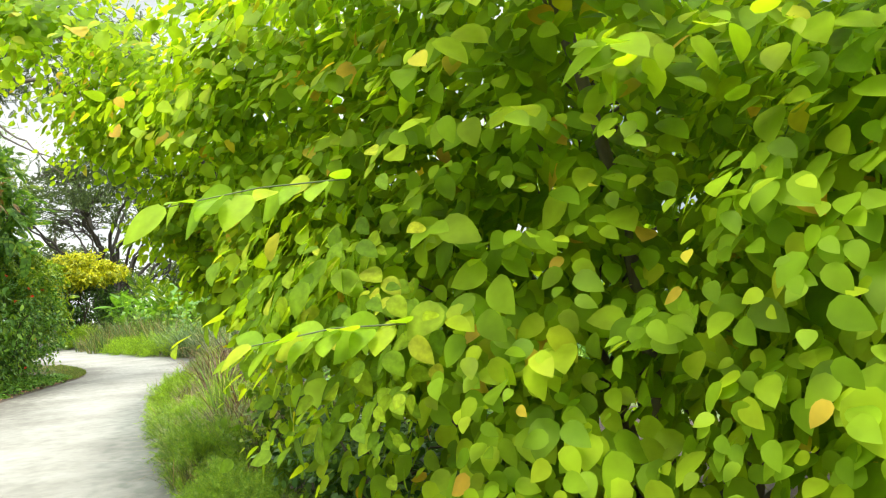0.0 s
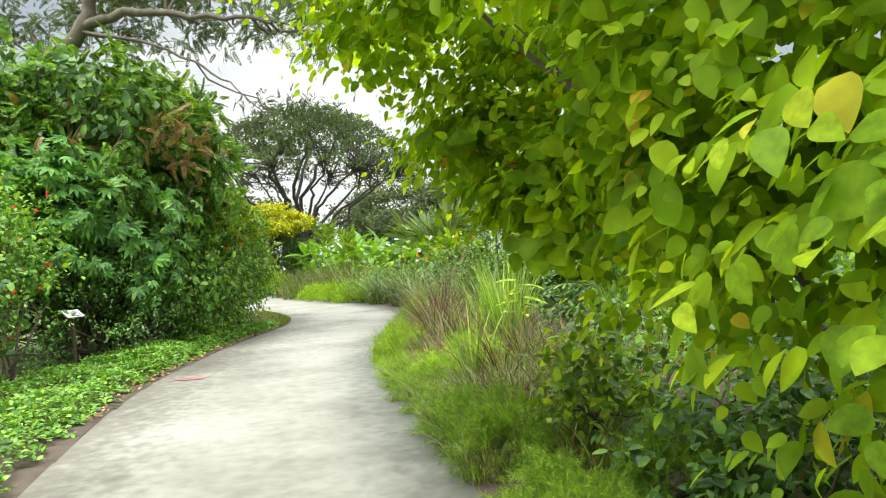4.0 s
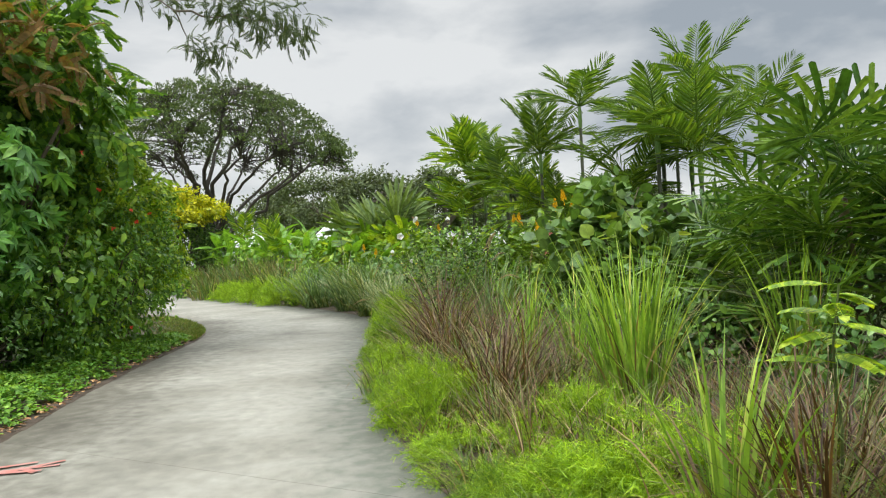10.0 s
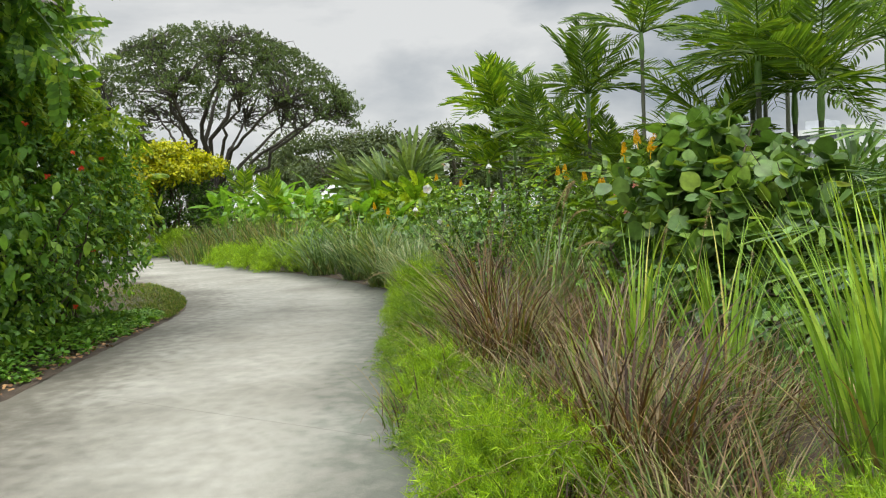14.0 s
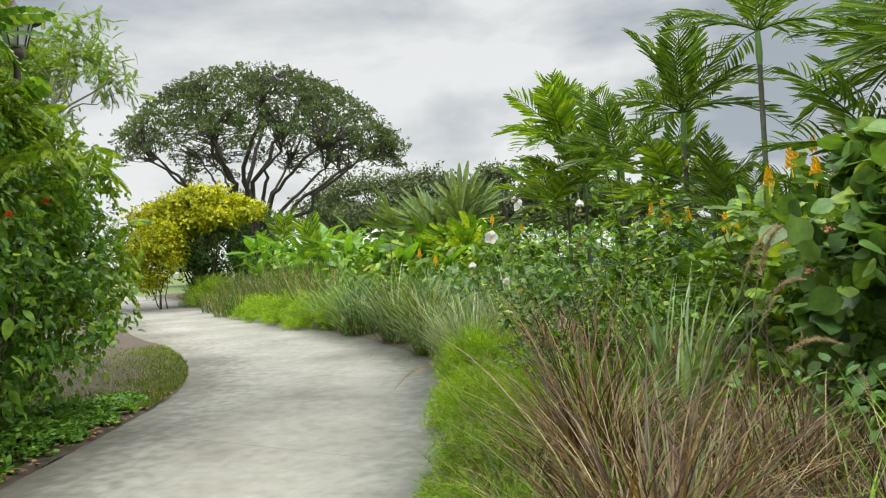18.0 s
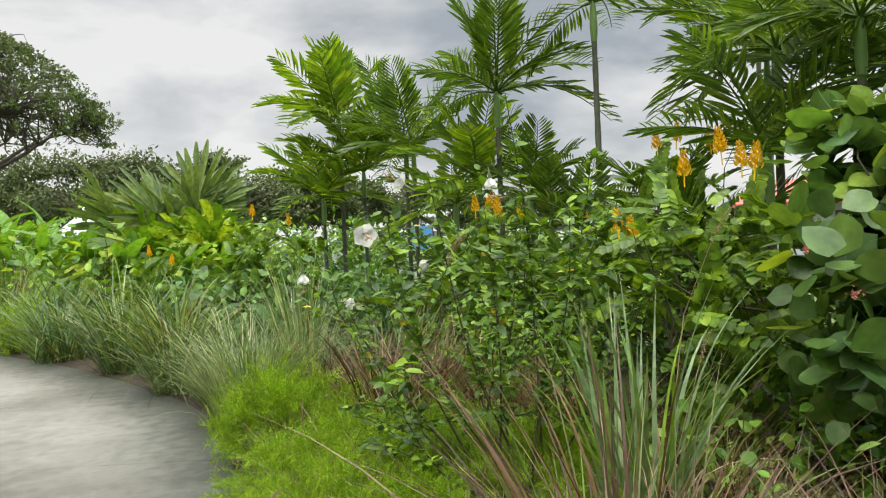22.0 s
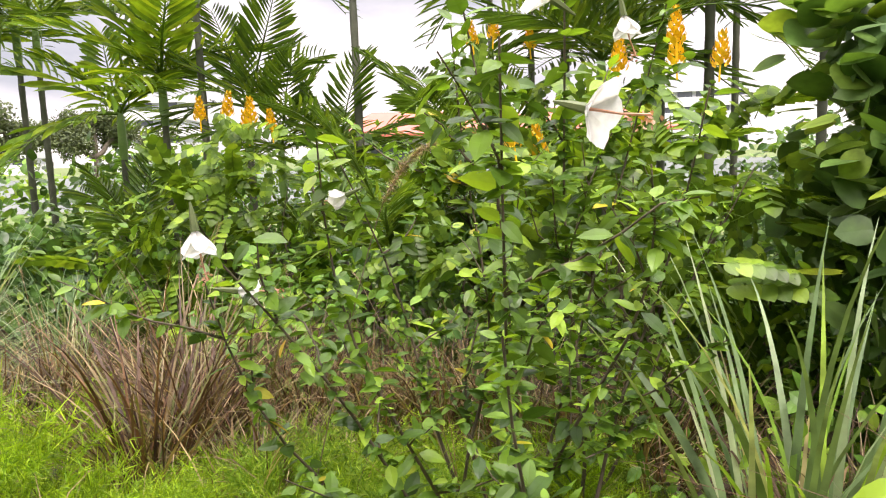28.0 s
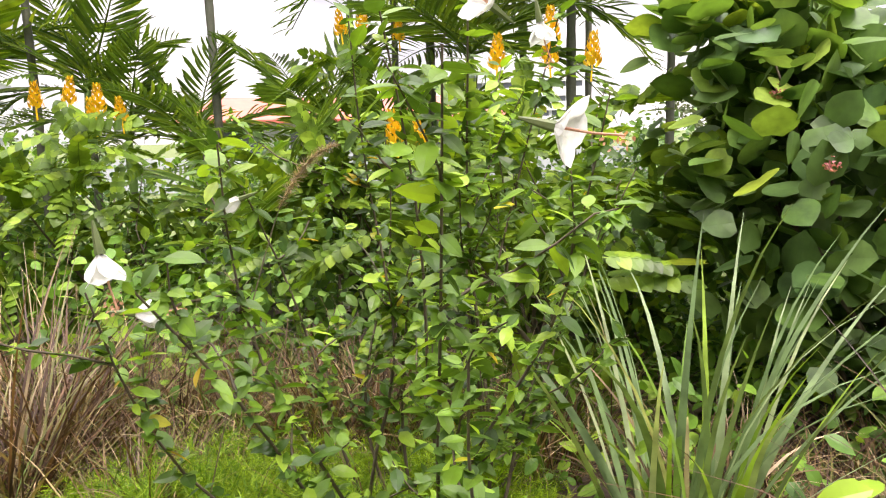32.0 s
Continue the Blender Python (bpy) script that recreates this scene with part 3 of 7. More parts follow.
def lumps(blobs, n, size, clump=0.35, shell=0.55, shape=OVATE, hang=0.35, up=0.5, per=9, wide=1.0, boughs=14):
    """Leaves in sprays over a set of rounded volumes (x, y, z, rx, ry, rz): denser outside, uneven in outline."""
    B = np.array(blobs, float)
    area = (B[:, 3] * B[:, 4] + B[:, 3] * B[:, 5] + B[:, 4] * B[:, 5])
    pick = R.choice(len(B), max(n // per, 1), p=area / area.sum())
    # each volume carries a number of boughs, with gaps of shade between them
    bough = unit(R.normal(0, 1, (len(B), boughs, 3)))
    length = R.uniform(0.78, 1.18, (len(B), boughs))
    which = R.randint(boughs, size=len(pick))
    u = unit(bough[pick, which] + R.normal(0, 1.25 / math.sqrt(boughs), (len(pick), 3)))
    rad = shell + (1 - shell) * R.uniform(0, 1, len(pick)) ** 0.6
    bump = length[pick, which] + R.normal(0, 0.06, len(pick))
    C = B[pick, :3] + u * B[pick, 3:] * (rad * bump)[:, None]
    keep = C[:, 2] > 0.05
    C, u = C[keep], u[keep]
    axis = unit(u + np.array([0, 0, up]) + R.normal(0, 0.35, u.shape))
    k = len(C)
    s = R.uniform(-0.4, 1, (k, per, 1))
    P = C[:, None] + axis[:, None] * s * clump + R.normal(0, clump * 0.3, (k, per, 3))
    T = unit(axis[:, None] * 0.6 + R.normal(0, 0.65, P.shape) + np.array([0, 0, -hang]))
    N = unit(u[:, None] * 0.6 + np.array([0, 0, 0.8]) + R.normal(0, 0.45, P.shape))
    S = size * R.uniform(0.55, 1.25, (k, per))
    P = P.reshape(-1, 3)
    P[:, 2] = np.maximum(P[:, 2], 0.04)
    return placed(shape, P, T.reshape(-1, 3), N.reshape(-1, 3), S.reshape(-1), wide)


def stems_to(base, blobs, n, r=0.02, sides=5):
    """Stems from a base that fork towards the volumes."""
    out = []
    B = np.array(blobs, float)
    for k in range(n):
        b = B[R.randint(len(B))]
        tip = b[:3] + R.normal(0, 0.35, 3) * b[3:]
        foot = np.array([base[0] + R.normal(0, 0.12), base[1] + R.normal(0, 0.12), 0.0])
        line = bent(foot, tip, 7, 0.12)
        out.append(tube(line, np.linspace(r, r * 0.3, 7), sides))
        for _ in range(2):
            i = R.randint(3, 6)
            out.append(tube(bent(line[i], b[:3] + R.normal(0, 0.5, 3) * b[3:], 5, 0.15), np.linspace(r * 0.5, r * 0.15, 5), 4))
    return join(*out)


def shrub(name, x, y, blobs, leaves, size, mat, label, category="shrub", shape=OVATE, stems=5, r=0.025, group="", bark="twig", **kw):
    """A shrub at (x, y): stems and a crown of many leaves over rounded volumes given from its base."""
    ob = empty(name, x, y, 0, 0, label, category, group)
    part("crown", mesh_of(name + "_crown", *lumps(blobs, leaves, size, shape=shape, **kw), M[mat]), ob)
    part("branchwork", mesh_of(name + "_branchwork", *stems_to((0, 0), blobs, stems, r), M[bark], True), ob, "brown woody stems")
    return ob

# ---- ground and path ----
LEFT = [(1.2, -9.0), (-0.6, -4.5), (-2.2, -0.8), (-3.7, 2.6), (-4.9, 5.0), (-6.05, 7.2), (-6.65, 8.5), (-7.35, 10.3), (-7.7, 11.6), (-8.1, 13.1), (-8.5, 15.0), (-8.75, 16.5), (-9.1, 18.2), (-9.75, 19.8), (-11.0, 21.8), (-12.6, 23.8), (-14.8, 26.2), (-19.5, 32.0), (-27.0, 42.0), (-40.0, 58.0)]
RIGHT = [(4.2, -8.0), (2.2, -3.5), (0.85, -0.6), (-0.45, 2.1), (-1.35, 4.1), (-2.15, 5.85), (-2.9, 7.5), (-3.45, 8.75), (-4.0, 10.0), (-4.55, 11.6), (-4.95, 13.2), (-5.3, 15.2), (-5.6, 17.3), (-5.95, 19.2), (-6.35, 20.5), (-7.4, 22.3), (-9.0, 24.6), (-12.7, 29.0), (-20.2, 39.4), (-32.0, 54.0)]


def smooth_line(points, n):
    """A curve through the points, with n even steps."""
    P = np.array(points, float)
    s = np.linspace(0, len(P) - 1, n)
    out = []
    for q in s:
        i = min(int(q), len(P) - 2)
        f = q - i
        p0, p1, p2, p3 = P[max(i - 1, 0)], P[i], P[i + 1], P[min(i + 2, len(P) - 1)]
        out.append(0.5 * (2 * p1 + (p2 - p0) * f + (2 * p0 - 5 * p1 + 4 * p2 - p3) * f * f + (3 * p1 - p0 - 3 * p2 + p3) * f ** 3))
    return np.array(out)


NE = 192
EL, ER = smooth_line(LEFT, NE), smooth_line(RIGHT, NE)


def edge_at(E, k):
    return E[int(np.clip(k, 0, NE - 1))]


g = 600.0
me = mesh_of("ground", [(-g, -g, -0.03), (g, -g, -0.03), (g, g, -0.03), (-g, g, -0.03)], [(0, 1, 2, 3)], M["turf"])
tagged(new("ground", me), "rough green turf under and round the planting beds", "ground", kind="structure")


def bed(name, inner, outer, z, mat, label):
    """A strip of ground between two lines, gently humped."""
    n, rows = len(inner), 5
    V, F = [], []
    for i in range(n):
        for j in range(rows):
            q = inner[i] + (outer[i] - inner[i]) * j / (rows - 1)
            V.append((q[0], q[1], z + 0.05 * math.sin(math.pi * j / (rows - 1)) + 0.025 * noise.noise((q[0] * 2, q[1] * 2, 0))))
    for i in range(n - 1):
        for j in range(rows - 1):
            a = i * rows + j
            F.append((a, a + 1, a + rows + 1, a + rows))
    return tagged(new(name, mesh_of(name, V, F, mat, True)), label, "soil", kind="structure")


left_out = EL + np.array([-2.6, -0.9])
right_out = ER + np.array([5.0, 1.9])
bed("soil_bed", EL - np.array([-0.02, 0.0]), left_out, -0.005, M["soil"], "dark brown soil of the planted bed along the path")
bed("soil_bed", ER, right_out, -0.01, M["soil"], "dark brown mulched soil of the grass bed along the path")

path_root = empty("path", 0, 0, 0, 0, "wide curving walk of stained grey concrete slabs", "path", kind="structure")
cuts = [0, 22, 40, 58, 76, 94, 112, 126, 141, 152, 164, 176, 191]
for a, b in zip(cuts[:-1], cuts[1:]):
    V, F, cols = [], [], 9
    idx = list(range(a, b + 1))
    for k, i in enumerate(idx):
        q0, q1 = EL[i].copy(), ER[i].copy()
        if k == 0 or k == len(idx) - 1:
            o = EL[i + (1 if k == 0 else -1)] - EL[i]
            o = o / np.linalg.norm(o) * 0.002
            q0, q1 = q0 + o, q1 + o
        for c in range(cols):
            q = q0 + (q1 - q0) * c / (cols - 1)
            V.append((q[0], q[1], 0.0 + 0.004 * noise.noise((q[0], q[1], 3.0)) - (0.006 if c in (0, cols - 1) else 0)))
    n = len(idx)
    for k in range(n - 1):
        for c in range(cols - 1):
            p = k * cols + c
            F.append((p, p + 1, p + cols + 1, p + cols))
    # sides of the slab
    ring = [k * cols for k in range(n)] + [(n - 1) * cols + c for c in range(1, cols)] + [k * cols + cols - 1 for k in range(n - 2, -1, -1)] + [c for c in range(cols - 2, 0, -1)]
    base = len(V)
    for i in ring:
        x, y, z = V[i]
        V.append((x, y, -0.12))
    for k in range(len(ring)):
        k2 = (k + 1) % len(ring)
        F.append((ring[k], ring[k2], base + k2, base + k))
    me = mesh_of("slab", V, F, M["concrete"])
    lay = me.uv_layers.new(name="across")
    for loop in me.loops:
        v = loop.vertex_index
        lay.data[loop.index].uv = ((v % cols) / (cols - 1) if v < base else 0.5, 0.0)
    part("slab", me, path_root)

# a scuffed cross of red paint on the slab
strokes = []
for ang, ln, ox, oy in ((0.35, 0.55, 0, 0), (0.75, 0.42, 0.08, 0.05), (2.6, 0.22, 0.1, -0.02), (0.5, 0.3, -0.08, 0.09), (0.15, 0.34, 0.05, -0.07)):
    c, s = math.cos(ang), math.sin(ang)
    pts = [(-ln / 2, -0.03), (ln / 2, -0.016), (ln / 2, 0.018), (-ln / 2, 0.026)]
    strokes.append((np.array([(ox + c * x - s * y, oy + s * x + c * y, 0.0012 * len(strokes)) for x, y in pts]), [(0, 1, 2, 3)]))
mark = new("paint_mark", mesh_of("paint_mark", *join(*strokes), M["paintmark"]))
mark.matrix_world = pose(-6.85, 10.25, 0.0075)
tagged(mark, "faded red paint strokes on the grey concrete path", "marking", kind="structure")


# ---- tufts and mounds along the walk ----
def tuft(name, x, y, sets, label, category="grass", group="", rz=0.0, plumes=0, plume_h=1.0, plume_r=0.4):
    """A clump of grass: sets of (blades arguments, material); each set is one part."""
    ob = empty(name, x, y, 0, rz, label, category, group)
    for kw, mat in sets:
        part("blade_tuft", mesh_of(name + "_tuft", *blades(**kw), M[mat]), ob)
    for _ in range(plumes):
        a = R.uniform(0, 2 * np.pi)
        d = np.array([math.cos(a), math.sin(a), 0])
        r = plume_r * R.uniform(0.5, 1.2)
        h = plume_h * R.uniform(0.85, 1.12)
        tip = d * r + np.array([0, 0, h])
        line = bent((d[0] * 0.05, d[1] * 0.05, 0), tip, 6, 0.05, -0.06)
        ax = unit(tip - line[-2])
        L = R.uniform(0.12, 0.18)
        s = R.uniform(0, 1, 150)
        P = tip + ax * (s * L)[:, None] - np.array([0, 0, 1]) * (0.25 * L * s * s)[:, None]
        T = unit(R.normal(0, 1, (150, 3)) + ax * 0.7)
        pl = placed(NEEDLE, P, T, R.normal(0, 1, (150, 3)), 0.017 * (1.15 - np.abs(s - 0.4)), 0.9)
        part("plume", mesh_of("plume", *join(pl, tube(line, np.linspace(0.0025, 0.0015, 6), 3)), M["plume"]), ob, "soft buff bristly seed head")
    return ob


def B(n, r, h, w, lean=0.35, droop=1.1, seg=5, **kw):
    return dict(n=n, r=r, h=h, w=w, lean=lean, droop=droop, seg=seg, **kw)


LG = "tall upright lemongrass clump with pale green blades"
for x, y, h, n, rr in [(-2.55, 10.95, 1.38, 230, 0.20), (-3.25, 12.85, 1.2, 45, 0.1), (-2.85, 12.35, 1.25, 55, 0.1), (-1.0, 11.9, 1.35, 120, 0.18), (-2.62, 8.55, 1.05, 46, 0.07), (-0.5, 9.6, 1.35, 80, 0.15), (-3.65, 13.0, 0.75, 22, 0.08)]:
    tuft("lemongrass", x, y, [(B(int(n * 0.72), rr, h, 0.019, 0.15, 0.65, 6), "lemon"), (B(n // 5, rr, h * 0.8, 0.014, 0.5, 1.7, 6), "dry")], LG, group="lemongrass clumps")
tuft("lemongrass", -3.66, 16.04, [(B(46, 0.17, 1.42, 0.028, 0.3, 0.9, 8, twist=0.9), "strap"), (B(14, 0.15, 1.2, 0.025, 0.36, 1.0, 8, twist=0.9), "lemon"), (B(24, 0.18, 0.9, 0.016, 0.6, 2.0, 8, twist=1.2), "dry")], "lemongrass clump with broad grey-green strap blades and dry tips", group="lemongrass clumps")
PG = "purple-brown fountain grass clump with fine arching blades"
for x, y, h, n, rr in [(-3.5, 11.3, 1.05, 420, 0.28), (-4.15, 13.55, 1.12, 620, 0.27), (-4.3, 14.9, 1.12, 460, 0.22), (-4.45, 13.2, 0.8, 160, 0.2), (-2.9, 12.1, 0.85, 260, 0.3), (-3.35, 14.6, 0.9, 300, 0.35), (-3.1, 13.9, 0.8, 200, 0.3)]:
    h *= 1.08
    tuft("fountain_grass", x, y, [(B(int(n * 0.32), rr, h, 0.0095, 0.6, 1.35, 7, vary=0.6, twist=1.1), "purple"), (B(n // 6, rr, h * 0.9, 0.007, 0.8, 1.7, 6, vary=0.6, twist=1.2), "dry"), (B(n // 8, rr, h * 0.85, 0.008, 0.5, 1.2, 6, vary=0.6, twist=1.1), "meadow")], PG, group="purple fountain grasses", plumes=1, plume_h=h * 0.95)
for x, y, h, n in [(-4.15, 18.9, 0.85, 140), (-3.7, 18.6, 0.8, 140), (-3.3, 17.9, 0.75, 130), (-4.5, 20.0, 0.9, 160), (-3.3, 15.0, 0.7, 150)]:
    tuft("fountain_grass", x, y, [(B(n, 0.22, h, 0.008, 0.5, 1.1, 6, vary=0.5), "purple"), (B(n, 0.24, h * 0.85, 0.006, 0.7, 1.5, 6, vary=0.5), "dry")], "thin purple and straw fountain grass tuft", group="purple fountain grasses", plumes=1, plume_h=h * 1.05)
for x, y, h, n in [(-1.85, 9.3, 0.95, 420), (-1.35, 8.5, 0.85, 360), (-2.2, 10.1, 0.7, 300), (-1.6, 10.6, 0.7, 260), (-0.8, 9.8, 0.9, 300), (-2.3, 7.7, 0.6, 300), (-2.55, 12.5, 0.6, 240), (-1.9, 11.6, 0.6, 220), (-2.2, 13.5, 0.55, 220), (-3.2, 15.1, 0.55, 220), (-4.2, 18.2, 0.6, 200), (-3.6, 18.0, 0.7, 240), (-3.1, 17.3, 0.7, 240), (-2.7, 16.8, 0.7, 220), (-3.0, 18.4, 0.8, 240), (-4.6, 15.9, 0.55, 160), (-4.7, 14.5, 0.55, 160), (-4.6, 12.4, 0.5, 140), (-3.9, 10.7, 0.5, 140)]:
    tuft("dry_grass", x, y, [(B(int(n * 0.35), 0.34, h, 0.006, 0.7, 1.5, 6, vary=0.6, twist=1.2), "dry"), (B(n // 3, 0.32, h * 0.9, 0.009, 0.55, 1.2, 6, vary=0.6, twist=1.1), "meadow"), (B(n // 4, 0.32, h, 0.008, 0.5, 1.1, 6, vary=0.6, twist=1.1), "purple")], "straw-brown dry grass clump among green blades", group="dry grasses")
PD = "dense dark purple fountain grass clump with stiff upright stems"
for x, y, h, n, rr in [(-4.62, 18.5, 1.12, 120, 0.15), (-4.25, 18.75, 1.0, 80, 0.14), (-4.12, 13.6, 1.1, 90, 0.13), (-4.32, 14.9, 1.25, 115, 0.15), (-3.55, 11.5, 1.0, 80, 0.13), (-3.5, 12.5, 0.95, 60, 0.12), (-2.3, 8.5, 0.95, 90, 0.15), (-2.05, 9.0, 0.9, 70, 0.14)]:
    h *= 1.14
    tuft("fountain_grass", x, y, [(B(n, rr, h, 0.012, 0.5, 1.15, 7, vary=0.6, twist=0.9), "purple"), (B(n // 2, rr * 1.3, h * 0.75, 0.009, 0.6, 1.3, 6, vary=0.6, twist=1.1), "purple"), (B(n // 3, rr, h * 0.9, 0.008, 0.7, 1.5, 6, vary=0.5), "dry")], PD, group="purple fountain grasses", plumes=1, plume_h=h * 0.98)
for x, y, h, n in [(-3.8, 18.9, 0.8, 260), (-3.4, 18.4, 0.75, 260), (-3.2, 17.6, 0.8, 240), (-4.9, 19.6, 0.8, 220), (-3.0, 16.9, 0.7, 240), (-3.1, 16.0, 0.6, 240), (-3.6, 15.5, 0.55, 220), (-2.7, 15.4, 0.5, 200), (-3.9, 19.6, 0.95, 260)]:
    tuft("dry_grass", x, y, [(B(n, 0.34, h, 0.007, 0.7, 1.4, 6, vary=0.6, twist=1.2), "dry"), (B(n // 3, 0.3, h, 0.009, 0.5, 1.1, 6, vary=0.6, twist=1.1), "purple"), (B(n // 4, 0.3, h * 0.9, 0.008, 0.6, 1.3, 6, vary=0.6, twist=1.1), "meadow")], "straw and purple dry grass clump under the shrubs", group="dry grasses")
for x, y, h, n in [(-2.0, 7.4, 0.65, 300), (-2.35, 7.9, 0.6, 280), (-1.6, 7.9, 0.75, 320), (-1.9, 6.7, 0.55, 260), (-1.5, 6.2, 0.5, 220), (-2.6, 8.5, 0.5, 200), (-1.75, 8.4, 0.8, 300), (-2.9, 9.6, 0.5, 160), (-2.75, 10.0, 0.6, 220), (-3.3, 10.7, 0.6, 220), (-3.1, 11.7, 0.7, 240), (-3.9, 12.3, 0.6, 200)]:
    tuft("dry_grass", x, y, [(B(n // 2, 0.3, h, 0.007, 0.75, 1.5, 6, vary=0.6, twist=1.3), "dry"), (B(int(n * 0.8), 0.28, h, 0.008, 0.6, 1.3, 6, vary=0.6, twist=1.2), "meadow"), (B(n // 5, 0.28, h, 0.009, 0.6, 1.2, 6, vary=0.6, twist=1.2), "purple")], "tangled straw and green grass clump among the ferns", group="dry grasses")
for x, y, h in [(-2.35, 6.75, 0.4), (-2.65, 7.45, 0.42), (-2.95, 8.1, 0.42), (-3.2, 8.75, 0.4), (-3.6, 9.6, 0.4), (-2.1, 6.1, 0.4), (-4.25, 11.4, 0.4), (-4.75, 13.3, 0.42), (-5.1, 15.2, 0.45), (-5.3, 16.9, 0.45)]:
    tuft("edge_grass", x, y, [(B(170, 0.22, h, 0.005, 0.7, 1.5, 5, vary=0.5, twist=1.2), "meadow"), (B(60, 0.22, h, 0.005, 0.8, 1.6, 5, vary=0.5, twist=1.2), "dry")], "fine green grass tuft leaning over the path edge", group="edge grasses")
GG = "blue-green fountain grass tuft arching over the path edge"
for x, y, h, n, rr, w in [(-6.5, 21.2, 1.85, 330, 0.26, 0.021), (-7.4, 22.9, 1.95, 330, 0.30, 0.022), (-8.6, 24.5, 1.85, 300, 0.34, 0.022), (-6.0, 20.35, 1.15, 200, 0.2, 0.012), (-9.6, 26.0, 1.6, 220, 0.4, 0.02), (-6.9, 24.2, 1.7, 200, 0.4, 0.018), (-4.2, 20.6, 1.2, 200, 0.3, 0.010)]:
    tuft("fountain_grass", x, y, [(B(int(n * 0.6), rr, h, w, 0.42, 1.95, 8, vary=0.5, twist=0.7), "meadow" if x == -6.5 else "glauc"), (B(n // 14, rr, h * 0.9, w * 0.7, 0.75, 1.9, 7, vary=0.5, twist=1.3), "dry"), (B(n // 4, rr * 1.2, h * 0.75, w, 0.8, 1.7, 7, vary=0.5, twist=1.3), "meadow")], GG, group="blue-green grass tufts")
tuft("fountain_grass", -5.65, 19.5, [(B(900, 0.34, 1.25, 0.0075, 0.5, 1.35, 7, vary=0.5, twist=0.7), "strap"), (B(40, 0.3, 1.2, 0.006, 0.6, 1.6, 7, vary=0.5), "dry")], "dense fine blue-green grass mound at the path edge", group="blue-green grass tufts")
tuft("fountain_grass", -5.15, 20.0, [(B(120, 0.17, 1.55, 0.021, 0.22, 0.6, 7, vary=0.45, twist=0.6), "strap"), (B(30, 0.17, 1.4, 0.012, 0.4, 1.3, 7, vary=0.5), "dry")], "upright blue-green grass clump with broad stiff blades", group="blue-green grass tufts")
for x, y, h, n in [(-11.2, 29.6, 1.6, 150), (-12.4, 31.2, 1.8, 150), (-13.8, 32.6, 1.8, 150), (-10.6, 28.0, 1.5, 150), (-15.5, 34.6, 1.6, 140), (-17.0, 36.8, 1.5, 140), (-18.6, 39.0, 1.4, 120), (-14.6, 31.4, 1.0, 130), (-16.3, 33.8, 0.9, 130), (-20.5, 41.5, 1.3, 120)]:
    tuft("meadow_grass", x, y, [(B(n, 0.75, h, 0.03, 0.34, 1.0, 5, vary=0.5), "meadow"), (B(n // 2, 0.7, h * 1.05, 0.02, 0.36, 1.1, 5, vary=0.5), "dry"), (B(n // 3, 0.7, h * 0.9, 0.026, 0.4, 1.0, 5, vary=0.5), "glauc")], "tall soft green and buff grasses in the far bed", group="far grasses")

# single long seed heads that reach out of the grasses
def seed_head(foot, base, tip, radius, label):
    ob = empty("seed_head", foot[0], foot[1], 0, 0, label, "grass")
    f, b, t = np.array([0, 0, 0.0]), np.array(base) - np.array([foot[0], foot[1], 0]), np.array(tip) - np.array([foot[0], foot[1], 0])
    line = np.array([f * (1 - q) ** 2 + 2 * (b * 0.75 + np.array([0, 0, 0.12])) * q * (1 - q) + b * q * q for q in np.linspace(0, 1, 9)])
    part("stalk", mesh_of("seed_stalk", *tube(line, np.linspace(0.003, 0.002, 9), 4), M["husk"]), ob)
    n = 700
    q = R.uniform(0, 1, n)
    P = b + (t - b) * q[:, None] + np.array([0, 0, 0.04]) * np.sin(np.pi * q)[:, None]
    T = unit(R.normal(0, 1, (n, 3)) + unit(t - b) * 0.9)
    me = mesh_of("bristles", *placed(NEEDLE, P, T, R.normal(0, 1, (n, 3)), radius * (1.25 - np.abs(q - 0.35)), 0.8), M["plume"])
    part("bristles", me, ob, "soft bristly seed head")


seed_head((-5.05, 15.9), (-5.376, 15.397, 0.72), (-5.53, 14.9, 0.66), 0.018, "long purple-brown grass seed head arching over the path")
seed_head((-4.45, 17.6), (-4.34, 17.15, 1.39), (-4.26, 16.98, 1.57), 0.03, "tall buff bristly grass seed head among the hibiscus")
seed_head((-3.8, 13.9), (-3.65, 13.74, 1.32), (-3.55, 13.73, 1.51), 0.026, "tall pale bristly grass seed head above the purple clump")

for foot, base, tip in (((-3.6, 14.2), (-3.70, 13.8, 1.30), (-3.55, 13.8, 1.52)), ((-3.5, 14.2), (-3.62, 13.8, 1.18), (-3.45, 13.8, 1.28)), ((-3.3, 14.3), (-3.55, 13.8, 0.98), (-3.32, 13.8, 1.0))):
    seed_head(foot, base, tip, 0.02, "pale bristly grass seed head above the purple clump")

# stray tufts between the mounds
for k in range(80):
    q = R.uniform(78, 133)
    e = ER[int(q)] + np.array([R.uniform(0.3, 1.5), R.uniform(-0.2, 0.4)])
    kind = R.randint(3)
    sets = [(B(R.randint(14, 40), 0.1, R.uniform(0.4, 0.75), 0.007, 0.45, 1.2, 5, vary=0.5), ("meadow", "dry", "purple")[kind]), (B(R.randint(8, 20), 0.1, R.uniform(0.35, 0.7), 0.006, 0.6, 1.5, 5, vary=0.5), "dry")]
    tuft("stray_grass", e[0], e[1], sets, ("thin green grass tuft among the ferns", "thin straw-coloured grass tuft among the ferns", "thin purple grass tuft among the ferns")[kind], group="stray grasses")

# fine lime-green fern mounds: a few builds, copied along the edge
mound_src = {}


